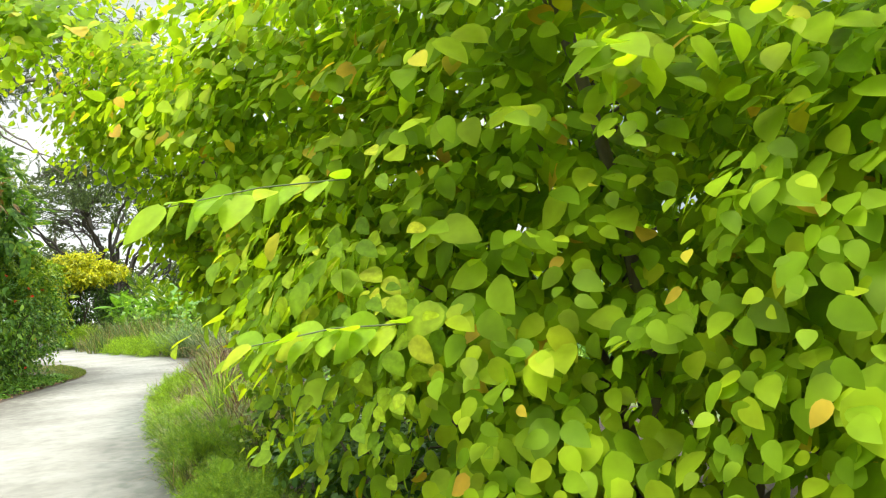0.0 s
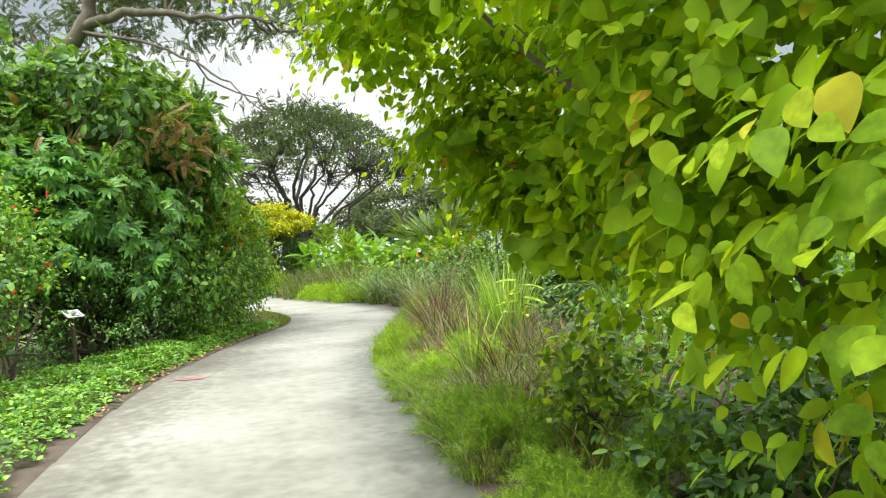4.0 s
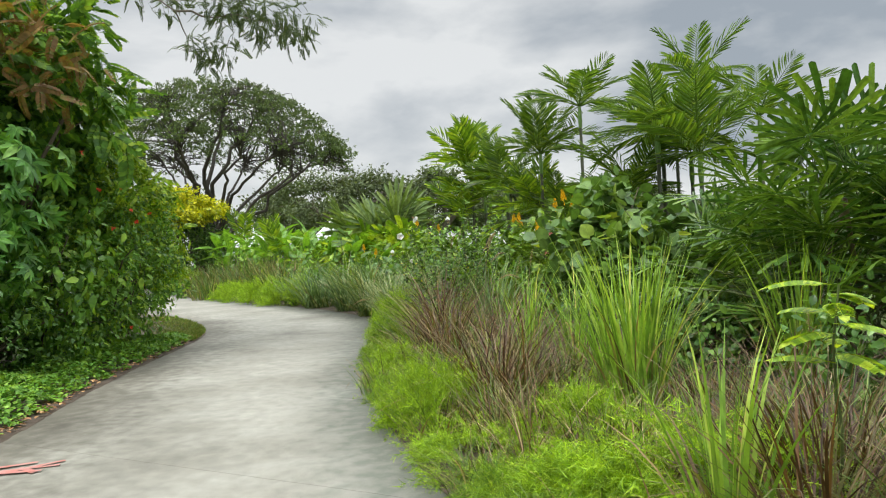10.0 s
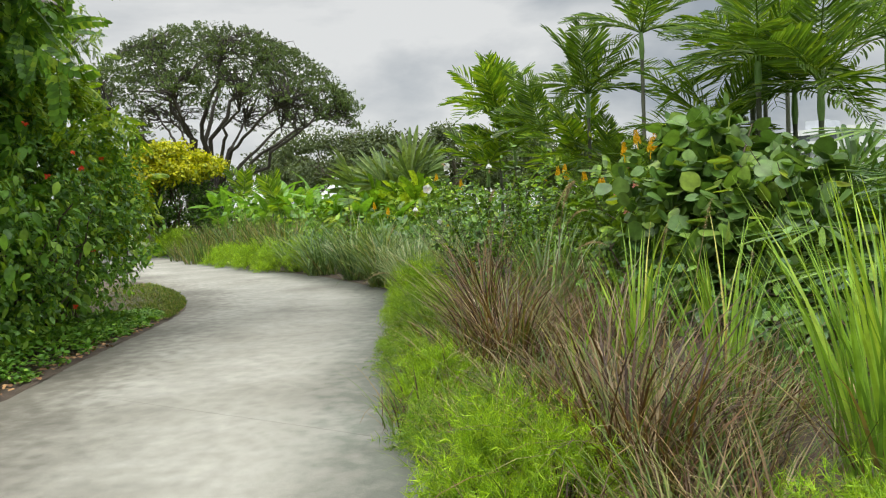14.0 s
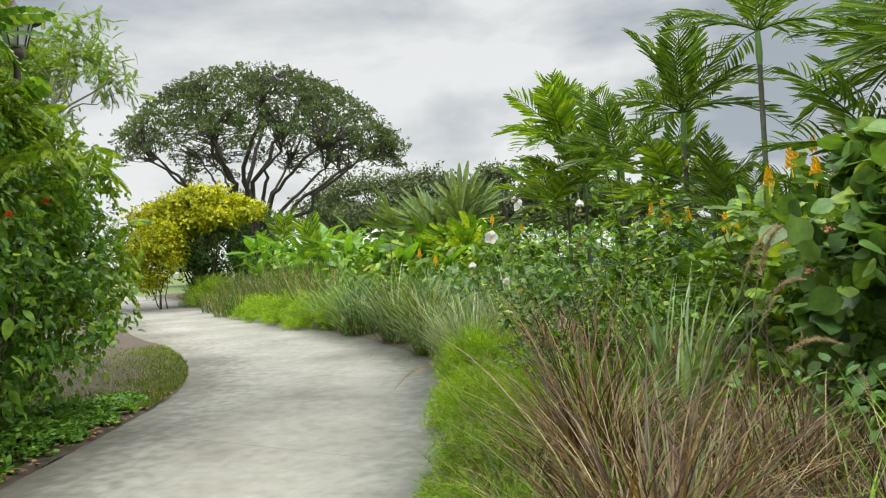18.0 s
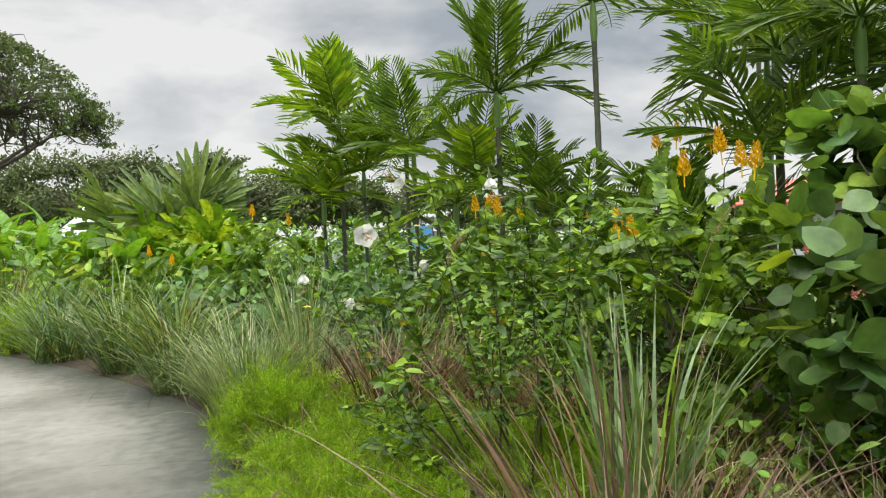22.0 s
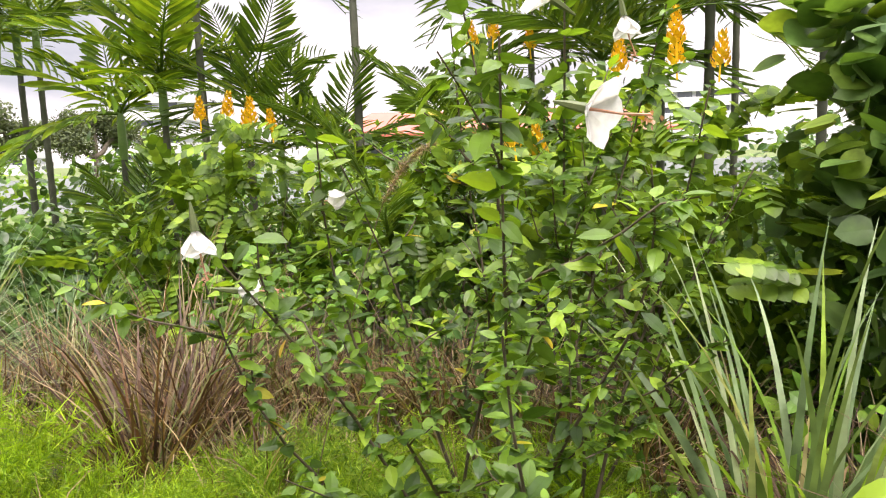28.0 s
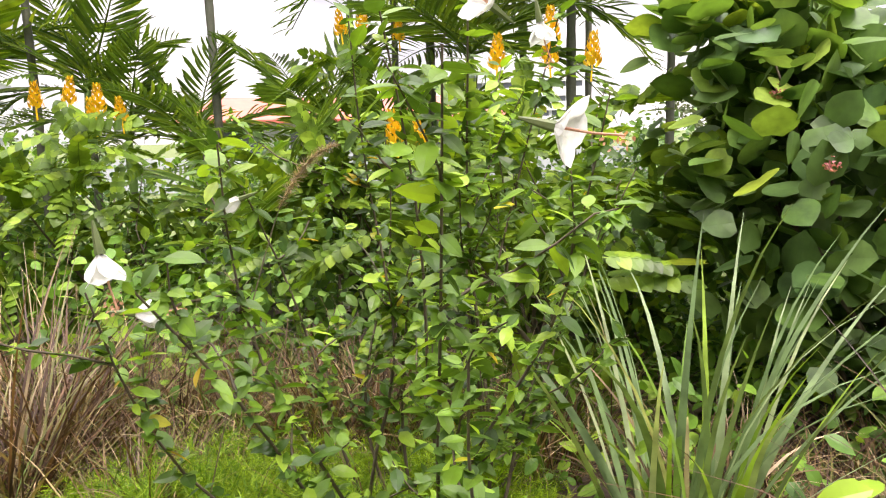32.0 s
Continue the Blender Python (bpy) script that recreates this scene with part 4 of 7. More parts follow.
def mound(x, y, r, h, mat="lime", near=True):
    key = (mat, near, R.randint(3))
    if key not in mound_src:
        n, q = (440, 46) if near else (260, 36)
        me = mesh_of("fern_mound", *feathery(n, 1.0, 0.85, 0.56, q, 0.115 if near else 0.16), M[mat])
        mound_src[key] = me
    ob = new("fern_mound", mound_src[key])
    ob.matrix_world = pose(x, y, -0.03, 0, 0, R.uniform(0, 360)) @ Matrix.Diagonal((r * 0.92, r * 0.92, h * 1.1 * R.uniform(0.72, 1.3), 1))
    return tagged(ob, "bright lime feathery fern mound spilling over the path edge" if mat == "lime" else "soft green feathery fern mound in the bed", "fern", "fern mounds")


for x, y, r, h in [(-2.55, 9.15, 0.75, 0.62), (-3.1, 9.3, 0.5, 0.5), (-3.65, 10.1, 0.5, 0.45), (-4.05, 11.1, 0.45, 0.5), (-4.35, 12.0, 0.45, 0.5), (-4.6, 12.9, 0.42, 0.45), (-3.0, 10.3, 0.5, 0.45), (-4.75, 13.8, 0.42, 0.5), (-4.1, 12.5, 0.45, 0.45), (-4.95, 14.8, 0.4, 0.45), (-4.4, 14.9, 0.45, 0.4), (-5.05, 15.6, 0.4, 0.5), (-5.25, 16.5, 0.4, 0.5), (-4.8, 16.2, 0.4, 0.45), (-5.3, 17.4, 0.5, 0.55), (-5.35, 18.3, 0.6, 0.72), (-4.9, 17.7, 0.5, 0.5), (-4.4, 17.6, 0.5, 0.55), (-3.9, 17.6, 0.5, 0.4), (-3.95, 18.3, 0.5, 0.4), (-4.7, 19.2, 0.5, 0.4), (-3.5, 17.0, 0.4, 0.35), (-4.4, 16.7, 0.4, 0.4), (-4.35, 17.05, 0.48, 0.5), (-4.72, 17.15, 0.45, 0.55), (-3.9, 16.75, 0.42, 0.45), (-3.85, 16.4, 0.36, 0.34), (-4.2, 17.6, 0.42, 0.42), (-4.5, 18.05, 0.42, 0.42)]:
    mound(x, y, r, h, "fern" if y > 11.5 and R.uniform() < (0.65 if y < 16 else 0.5 if x > -4.6 else 0.0) else "lime")
for x, y, r, h in [(-2.0, 6.3, 0.4, 0.45), (-1.45, 4.95, 0.36, 0.42), (-1.1, 4.35, 0.36, 0.4), (-0.75, 3.6, 0.36, 0.38), (-1.0, 5.5, 0.42, 0.5), (-0.35, 2.9, 0.34, 0.36), (-2.55, 7.3, 0.36, 0.34), (-2.85, 7.95, 0.36, 0.36), (-3.15, 8.6, 0.36, 0.4), (-2.2, 6.6, 0.34, 0.32), (-3.45, 9.3, 0.34, 0.36), (-2.3, 7.0, 0.4, 0.4), (-1.2, 7.3, 0.45, 0.5), (-1.65, 5.4, 0.4, 0.45), (-4.9, 14.2, 0.4, 0.42)]:
    mound(x, y, r, h, "fern")
for x, y, r, h in [(-9.35, 25.4, 0.6, 0.75), (-10.3, 26.5, 0.75, 0.85), (-11.2, 27.6, 0.8, 0.85), (-12.3, 28.9, 0.8, 0.8), (-13.4, 30.4, 0.8, 0.75), (-14.6, 31.9, 0.8, 0.7), (-18.5, 37.4, 1.0, 1.2), (-20.0, 39.6, 1.2, 1.3)]:
    mound(x, y, r, h, "lime", False)


# ---- low cover on the other side ----
def cover_sheet(name, n, lo, hi, k0, k1, mat, label, size=0.055, height=0.2):
    """Low leafy cover between two offsets from the path's edge."""
    k = R.uniform(k0, k1, n)
    i = k.astype(int)
    f = (k - i)[:, None]
    e = EL[i] * (1 - f) + EL[i + 1] * f
    d = unit(EL[i + 1] - EL[i])
    nrm = np.stack([-d[:, 1], d[:, 0]], -1)
    q = R.uniform(0, 1, n)
    top = lo + (hi - lo) * np.clip((k - k0) / max(k1 - k0, 1), 0, 1)
    off = 0.16 + 0.07 * np.sin(k * 1.7) + 0.05 * np.sin(k * 4.3) + q * top
    p = e + nrm * off[:, None]
    hump = np.array([noise.noise((a * 1.6, b * 1.6, 5.0)) for a, b in p])
    z = height * (0.75 + 0.6 * hump) * np.clip((off - 0.1) / 0.3, 0.15, 1) * R.uniform(0.35, 1.0, n) ** 0.5 + 0.01
    P = np.stack([p[:, 0], p[:, 1], z], -1)
    T = unit(R.normal(0, 1, (n, 3)) * np.array([1, 1, 0.35]) + np.array([0, 0, 0.1]))
    N = unit(np.array([0, 0, 1.0]) + R.normal(0, 0.35, (n, 3)))
    me = mesh_of(name, *placed(SMALL, P, T, N, size * R.uniform(0.6, 1.3, n)), M[mat])
    return tagged(new(name, me), label, "ground cover", kind="stuff")


cover_sheet("ground_cover", 30000, 2.0, 1.15, 38, 112, "cover", "low bright green leafy ground cover along the path", 0.06, 0.26)
cover_sheet("ground_cover", 9000, 1.15, 0.5, 108, 120, "cover", "low bright green leafy ground cover along the path", 0.055, 0.2)
n = 700
k = R.uniform(55, 124, n)
i = k.astype(int)
d = unit(EL[i + 1] - EL[i])
p = EL[i] + np.stack([-d[:, 1], d[:, 0]], -1) * R.uniform(0.0, 0.28, n)[:, None]
tagged(new("leaf_litter", mesh_of("leaf_litter", *placed(SMALL, np.stack([p[:, 0], p[:, 1], np.full(n, 0.035)], -1), R.normal(0, 1, (n, 3)) * np.array([1, 1, 0.1]), np.tile((0, 0, 1.0), (n, 1)) + R.normal(0, 0.2, (n, 3)), R.uniform(0.03, 0.07, n)), M["litter"])), "dry brown fallen leaves on the soil strip", "leaves", kind="stuff")
# a tongue of mown lawn in the bend
n = 38000
k = R.uniform(117, 150, n)
i = k.astype(int)
f = (k - i)[:, None]
e = EL[i] * (1 - f) + EL[i + 1] * f
d = unit(EL[i + 1] - EL[i])
off = R.uniform(0.0, 1, n) ** 1.1 * np.clip((k - 115.5) / 6, 0.1, 1) * 3.4
p = e + np.stack([-d[:, 1], d[:, 0]], -1) * off[:, None]
P = np.stack([p[:, 0], p[:, 1], np.full(n, 0.02)], -1)
tagged(new("lawn", mesh_of("lawn", *placed(NEEDLE, P, R.normal(0, 0.5, (n, 3)) + np.array([0, 0, 0.8]), R.normal(0, 1, (n, 3)), R.uniform(0.03, 0.07, n), 2.0), M["lawn"])), "short patchy lawn at the bend of the path", "lawn", kind="stuff")

# ---- plant label on a post ----
sign = empty("plant_sign", -9.4, 11.2, 0, -105, "small tilted plant label on a brown metal post", "sign")
part("post", mesh_of("post", *join(box(-0.02, -0.02, 0, 0.02, 0.02, 0.86), box(-0.06, -0.03, 0.845, 0.06, 0.03, 0.86)), M["metal"]), sign, "rusty brown square post")
tilt = pose(0, 0, 0.93, -32, 0, 0)
part("back_plate", mesh_of("back_plate", *box(-0.155, -0.115, -0.014, 0.155, 0.115, 0.0), M["metal"]), sign, "", tilt)
face = part("face", mesh_of("face", *box(-0.14, -0.10, 0.001, 0.14, 0.10, 0.006), M["panel"]), sign, "pale printed face", tilt)
bars = [box(-0.12, 0.05, 0.0065, 0.05, 0.08, 0.0075)] + [box(-0.12, 0.02 - 0.024 * q, 0.0065, -0.12 + w, 0.028 - 0.024 * q, 0.0075) for q, w in enumerate((0.22, 0.19, 0.23, 0.16, 0.10))]
part("print", mesh_of("print", *join(*bars), M["ink"]), face)


# ---- the broad-leaved bush beside the start of the walk ----
BUSH = [(1.0, 4.1, 1.6, 1.8, 1.8, 1.6), (-0.2, 4.9, 2.8, 1.6, 1.3, 1.1), (1.1, 3.7, 3.1, 1.8, 1.8, 0.9), (1.8, 2.35, 1.5, 1.0, 0.95, 1.4), (2.6, 4.6, 2.2, 1.7, 1.8, 2.1), (-0.7, 4.95, 1.8, 1.0, 0.85, 0.9), (-1.75, 5.7, 3.15, 1.1, 1.0, 0.6), (-1.25, 6.25, 2.5, 1.15, 0.8, 0.75), (-1.1, 6.4, 1.75, 0.75, 0.6, 0.5), (-2.4, 6.2, 3.0, 0.75, 0.6, 0.45), (-1.9, 6.4, 2.25, 0.6, 0.5, 0.55), (-2.9, 5.5, 3.65, 0.85, 0.7, 0.45), (-1.55, 5.75, 1.8, 0.5, 0.42, 0.55), (-1.9, 5.9, 2.2, 0.55, 0.42, 0.35)]


def bush_leaves(n, lo, hi, per=9):
    """Arching sprays over the bush: leaves alternate along each twig, hang tip down and overlap like shingles."""
    Bm = np.array(BUSH)
    w = Bm[:, 3] * Bm[:, 5]
    pick = R.choice(len(Bm), n // per, p=w / w.sum())
    u = unit(R.normal(0, 1, (len(pick), 3)) * np.array([1, 1, 0.8]) + np.array([-0.6, -0.45, 0.05]))
    rad = R.uniform(lo, hi, len(pick)) * (1 + 0.12 * np.sin(6 * u[:, 2] + 4 * u[:, 0]))
    C = Bm[pick, :3] + u * Bm[pick, 3:] * rad[:, None]
    ok = C[:, 2] > 0.25
    C, u = C[ok], u[ok]
    ax = unit(u * np.array([1, 1, 0.25]) + R.normal(0, 0.45, u.shape) * np.array([1, 1, 0.5]) + np.array([0, 0, 0.1]))
    side = unit(np.cross(ax, np.array([0, 0, 1.0])))
    big = R.uniform(0.62, 1.25, len(C))
    P, T, N, S = [], [], [], []
    for q in range(per):
        sgn = 1 if q % 2 else -1
        f = q / (per - 1)
        s = (f - 0.55) * 0.52
        last = q >= per - 2
        P.append(C + ax * s + side * sgn * 0.022 - np.array([0, 0, 1.0]) * (0.16 * f * f))
        T.append(unit(ax * (0.8 if last else 0.35) + side * sgn * 0.62 + np.array([0, 0, -0.62]) + R.normal(0, 0.24, C.shape)))
        N.append(unit(u * 0.75 + np.array([0, 0, 0.75]) + ax * 0.2 + R.normal(0, 0.26, C.shape)))
        S.append(R.uniform(0.08, 0.145, len(C)) * big * (0.72 if last else 1.0))
    return np.concatenate(P), np.concatenate(T), np.concatenate(N), np.concatenate(S)


bush = empty("broadleaf_bush", 1.0, 4.2, 0, 0, "large bush with round lime-green leaves, some yellow and orange", "bush")
shift = np.array([1.0, 4.2, 0.0])
P, T, N, S = bush_leaves(33000, 0.74, 1.12)
reach = np.linalg.norm((P - np.array([-0.9, 2.6, 1.4])) * np.array([1, 1, 0.9]), axis=1)
way = np.array([p[1] for p in PATH[:14]])
clear = np.min(np.linalg.norm(P[:, None] - way[None], axis=2), axis=1) > np.where((P[:, 1] > 4.4) & (P[:, 2] > 1.2), 1.5, 1.15)
S = S * np.where(P[:, 1] > 4.7, 0.66, 1.0)
order = np.argsort(np.where(clear, reach, 99))
near, rest = order[:290], order[290:int(clear.sum())]
bl = {}
for key, mat in (("bush", "bush"), ("young", "young")):
    for q, (w, fold, droop) in enumerate(((0.35, 0.12, 0.12), (0.32, 0.22, 0.22), (0.38, 0.06, 0.16))):
        bl[key, q] = mesh_of("bush_leaf", *leaf_shape(w, 8, fold, droop, 0.3, 0.43, 0.86), M[mat], True)
for j, i in enumerate(near):
    t, nn = Vector(T[i]), Vector(N[i])
    xx = t.cross(nn).normalized()
    zz = xx.cross(t)
    m = Matrix((xx, t, zz)).transposed().to_4x4()
    m.translation = Vector(P[i] - shift)
    young = j % 29 == 5 and reach[i] > 1.2
    part("leaf", bl["young" if young else "bush", j % 3], bush, "yellow-orange young leaf" if young else "", m @ Matrix.Diagonal((S[i] * (0.7 if young else 1.0),) * 3 + (1,)))
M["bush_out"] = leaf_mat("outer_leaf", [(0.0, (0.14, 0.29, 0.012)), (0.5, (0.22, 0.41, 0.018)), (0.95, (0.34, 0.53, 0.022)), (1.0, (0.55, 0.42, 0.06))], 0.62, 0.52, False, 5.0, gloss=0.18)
# bright young sprigs that stand out of the bush
M["sprig"] = leaf_mat("sprig_leaf", [(0.0, (0.19, 0.40, 0.018)), (0.7, (0.26, 0.49, 0.022)), (1.0, (0.38, 0.55, 0.03))], 0.56, 0.5, True, 1.2, gloss=0.18)
SPRIG = [mesh_of("sprig_leaf", *leaf_shape(w, 8, fold, droop, 0.3, 0.45, 0.86), M["sprig"], True) for w, fold, droop in ((0.31, 0.16, 0.2), (0.28, 0.24, 0.32), (0.34, 0.1, 0.14))]
for root, tip, count, length in (((-0.30, 2.36, 1.80), (-0.80, 2.17, 1.71), 15, 0.14), ((-0.12, 2.10, 1.34), (-0.50, 1.92, 1.31), 17, 0.12)):
    root, tip = Vector(root) - Vector(shift), Vector(tip) - Vector(shift)
    ax = (tip - root).normalized()
    out = ax.cross(Vector((0, 0, 1))).normalized()
    part("twig", mesh_of("sprig_twig", *tube([root, (root + tip) / 2 + Vector((0, 0, 0.015)), tip], [0.003, 0.0024, 0.0014], 5), M["stem"], True), bush)
    for k in range(count):
        f = k / (count - 1)
        sgn = 0 if k == count - 1 else (1 if k % 2 else -1)
        t = (ax * (0.55 + 0.3 * f) + out * sgn * 0.8 + Vector((0, 0, 0.25 - 0.45 * (k % 3))) + Vector(R.normal(0, 0.12, 3))).normalized()
        nn = Vector((-0.4, -0.75, 0.6)) + Vector(R.normal(0, 0.2, 3))
        xx = t.cross(nn).normalized()
        m = Matrix((xx, t, xx.cross(t))).transposed().to_4x4()
        m.translation = root + (tip - root) * f
        part("leaf", SPRIG[k % 3], bush, "bright lime young leaf", m @ Matrix.Diagonal((length * R.uniform(0.75, 1.15),) * 3 + (1,)))
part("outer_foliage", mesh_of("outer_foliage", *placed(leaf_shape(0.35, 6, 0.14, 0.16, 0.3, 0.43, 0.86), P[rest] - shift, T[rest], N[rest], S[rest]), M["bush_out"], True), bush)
P, T, N, S = bush_leaves(12000, 0.45, 0.85)
ok = np.min(np.linalg.norm(P[:, None] - way[None], axis=2), axis=1) > 1.3
P, T, N, S = P[ok], T[ok], N[ok], S[ok]
part("inner_foliage", mesh_of("inner_foliage", *placed(ROUND, P - shift, T, N, S), M["bush_shade"]), bush, "shaded inner leaves")
stem_pairs = []
for q in range(14):
    foot = (R.normal(0.0, 0.35), R.normal(0.1, 0.35), 0)
    blob = np.array(BUSH[q % 9])
    tip = blob[:3] - shift + R.normal(0, 0.25, 3)
    line = bent(foot, tip, 11, 0.09)
    stem_pairs.append(tube(line, np.linspace(0.04, 0.012, 11), 7))
    for _ in range(5):
        i = R.randint(6, 11)
        end = blob[:3] - shift + R.normal(0, 0.45, 3) * blob[3:]
        stem_pairs.append(tube(bent(line[i], end, 7, 0.12), np.linspace(0.011, 0.003, 7), 5))
for q, blob in enumerate(np.array(BUSH[9:])):
    for _ in range(4):
        a = np.array(BUSH[7 if q else 6][:3]) - shift + R.normal(0, 0.2, 3)
        b = blob[:3] - shift + R.normal(0, 0.5, 3) * blob[3:]
        stem_pairs.append(tube(bent(a, b, 8, 0.08), np.linspace(0.009, 0.003, 8), 5))
for a, b in (((0.2, -0.6, 0.0), (-0.75, -1.55, 2.9)), ((0.35, -0.9, 0.0), (0.35, -2.0, 2.6)), ((-0.3, -0.3, 0.0), (-0.55, -0.9, 2.2))):
    stem_pairs.append(tube(bent(a, b, 9, 0.08), np.linspace(0.04, 0.02, 9), 8))
part("branchwork", mesh_of("bush_branchwork", *join(*stem_pairs), M["bark"], True), bush, "grey-brown slender branches")

# dark undergrowth at its foot
for x, y, h in [(-0.45, 4.9, 0.55), (0.0, 4.0, 0.55), (-0.85, 5.7, 0.5), (0.35, 3.1, 0.5)]:
    shrub("low_shrub", x, y, [(0, 0, h * 0.55, 0.5, 0.5, h * 0.5), (0.35, 0.2, h * 0.5, 0.45, 0.4, h * 0.45)], 800, 0.08, "dark", "low dark-leaved shrub under the bush", per=6, clump=0.14)
shrub("low_shrub", -1.45, 6.75, [(0, 0, 0.45, 0.42, 0.42, 0.42), (-0.1, -0.35, 0.35, 0.35, 0.3, 0.35)], 900, 0.085, "fresh", "low shrub with fresh pointed leaves under the bush", per=6, clump=0.14)
shrub("low_shrub", -0.6, 6.3, [(0, 0, 0.45, 0.7, 0.6, 0.5), (0.8, -0.2, 0.5, 0.8, 0.7, 0.6)], 1500, 0.09, "dark", "low dark-leaved shrub under the bush", per=7)
shrub("low_shrub", -0.9, 7.7, [(0, 0, 0.4, 0.55, 0.5, 0.45), (0.7, 0.4, 0.5, 0.6, 0.6, 0.55)], 1100, 0.08, "mid", "low green shrub with small leaves beside the grasses", per=7)
for x, y, h in [(-0.5, 20.6, 1.5), (0.6, 21.6, 1.7), (1.5, 19.4, 1.7), (0.2, 17.3, 1.5), (1.2, 16.2, 1.8), (-0.7, 16.3, 1.3), (-1.3, 16.9, 1.2), (-1.0, 18.0, 1.3), (-2.2, 18.4, 1.1), (-3.0, 19.0, 0.9), (-1.6, 22.4, 1.5), (-3.2, 21.2, 1.0), (-2.2, 20.2, 1.1), (-2.1, 15.0, 0.7), (-2.6, 16.3, 0.6), (-1.7, 14.0, 0.7), (-1.2, 15.4, 0.9), (-1.6, 12.9, 0.8), (-0.7, 11.0, 0.8)]:
    shrub("understorey_shrub", x, y, [(0, 0, h * 0.5, 0.8, 0.8, h * 0.5), (0.4, 0.3, h * 0.45, 0.7, 0.7, h * 0.45)], 1500, 0.09, "dark" if x > -2.3 else "mid", "leafy dark green shrub between the palms", per=7, group="understorey shrubs", shell=0.4)

sprig = empty("feather_leaf_seedling", -2.15, 8.75, 0, 0, "bright green seedling with feathery compound leaves", "plant")
part("stem", mesh_of("seedling_stem", *tube(bent((0, 0, 0), (0.05, -0.05, 1.12), 7, 0.06), np.linspace(0.009, 0.004, 7), 6), M["stem"], True), sprig)
for k in range(9):
    m = pose(0.03, -0.03, 0.80 + 0.04 * k, 0, 0, k * 137.5 + 60) @ pose(0, 0, 0, R.uniform(5, 25), 0, 0)
    part("leaf", mesh_of("seedling_leaf", *compound(15, SMALL, 0.30, 1.0, 0.35), M["light"]), sprig, "", m @ Matrix.Diagonal((0.21, 0.21, 0.21, 1)))

# ---- hedge and trees on the other side of the walk ----
shrub("flowering_shrub", -9.25, 9.6, [(0, 0, 1.3, 0.85, 0.85, 1.3), (-0.8, 0.8, 1.9, 0.9, 0.9, 1.1), (-0.9, -0.8, 1.6, 0.9, 0.9, 1.3)], 5200, 0.085, "mid", "tall shrub with small leaves and scattered red flowers", per=8, stems=8)
reds = empty("flower_heads", 0, 0, 0, 0, "small red flowers scattered over the hedge shrubs", "flowers")
c = np.concatenate([np.array([-9.2, 9.6, 1.9]) + R.normal(0, 1, (26, 3)) * np.array([0.35, 0.6, 0.6]), np.array([-8.85, 15.4, 2.1]) + R.normal(0, 1, (9, 3)) * np.array([0.12, 0.9, 0.6])])
for q in c:
    u = unit(R.normal(0, 1, (9, 3)) + np.array([0.5, -0.4, 0.2]))
    part("flower", mesh_of("flower", *placed(SMALL, np.tile(q, (9, 1)), u, R.normal(0, 1, (9, 3)), R.uniform(0.03, 0.05, 9)), M["red"]), reds)
tagged(reds, kind="stuff")
shrub("white_blossom_shrub", -9.0, 8.7, [(0, 0, 1.1, 0.5, 0.5, 0.9)], 900, 0.12, "dark", "dark-leaved shrub with clusters of white blossom", per=6)
n = 60
P = np.array([-8.75, 8.85, 1.35]) + R.normal(0, 1, (n, 3)) * np.array([0.12, 0.12, 0.2])
tagged(new("white_blossom", mesh_of("white_blossom", *placed(SMALL, P, R.normal(0, 1, (n, 3)), R.normal(0, 1, (n, 3)), R.uniform(0.04, 0.06, n)), M["white"])), "loose white blossom cluster on the dark shrub", "flowers")
shrub("lobed_leaf_shrub", -10.4, 12.6, [(0, 0, 2.3, 1.1, 1.2, 1.2), (0.6, 0.7, 2.4, 0.9, 0.9, 0.8), (-0.6, -0.9, 2.6, 1.1, 1.0, 1.0), (0.9, 0.5, 1.8, 0.6, 0.8, 0.6), (0.2, -0.2, 3.1, 0.9, 0.9, 0.5)], 1700, 0.36, "lobed", "big shrub with hanging palmate mid-green leaves", shape=PALMATE, stems=9, r=0.04, per=6, hang=0.75, boughs=12, clump=0.26, shell=0.7)
shrub("bronze_tip_tree", -11.0, 14.3, [(0, 0, 3.7, 1.6, 1.8, 1.4), (0.7, -0.9, 4.0, 1.2, 1.2, 0.8), (-0.9, -1.2, 3.9, 1.4, 1.4, 1.2), (0.4, 1.2, 3.1, 1.3, 1.4, 1.5), (-0.3, -0.4, 5.2, 1.3, 1.5, 1.0), (0.9, 0.3, 4.4, 1.1, 1.3, 0.9), (1.75, 0.5, 3.8, 0.8, 0.9, 0.8)], 2700, 0.40, "hedge", "dense tree with drooping feather leaves and bronze new growth", "tree", shape=PINNATE, stems=10, r=0.06, per=5, hang=0.45, clump=0.3)
shrub("bronze_shoots", -10.0, 13.1, [(-0.5, -0.4, 4.0, 0.7, 0.6, 0.3), (0.6, -0.2, 4.1, 0.7, 0.6, 0.3), (1.1, 0.6, 3.9, 0.5, 0.6, 0.4)], 130, 0.26, "bronze", "bronze-orange young feather leaves at the tree's top", "foliage", shape=PINNATE, stems=3, r=0.015, per=4, hang=0.4, shell=0.9)
shrub("dark_crown_tree", -11.6, 13.2, [(1.0, -0.4, 4.9, 0.75, 0.7, 0.5), (1.9, -0.2, 4.65, 0.6, 0.6, 0.4), (0.2, 0, 5.2, 0.9, 1.0, 0.7), (-1.0, -0.9, 4.9, 1.2, 1.2, 1.1), (-1.4, 0.4, 3.0, 1.5, 2.2, 2.6)], 5200, 0.22, "dark", "dark glossy-leaved tree behind the hedge", "tree", shape=LANCE, wide=2.2, stems=8, r=0.07, hang=0.9, per=9)
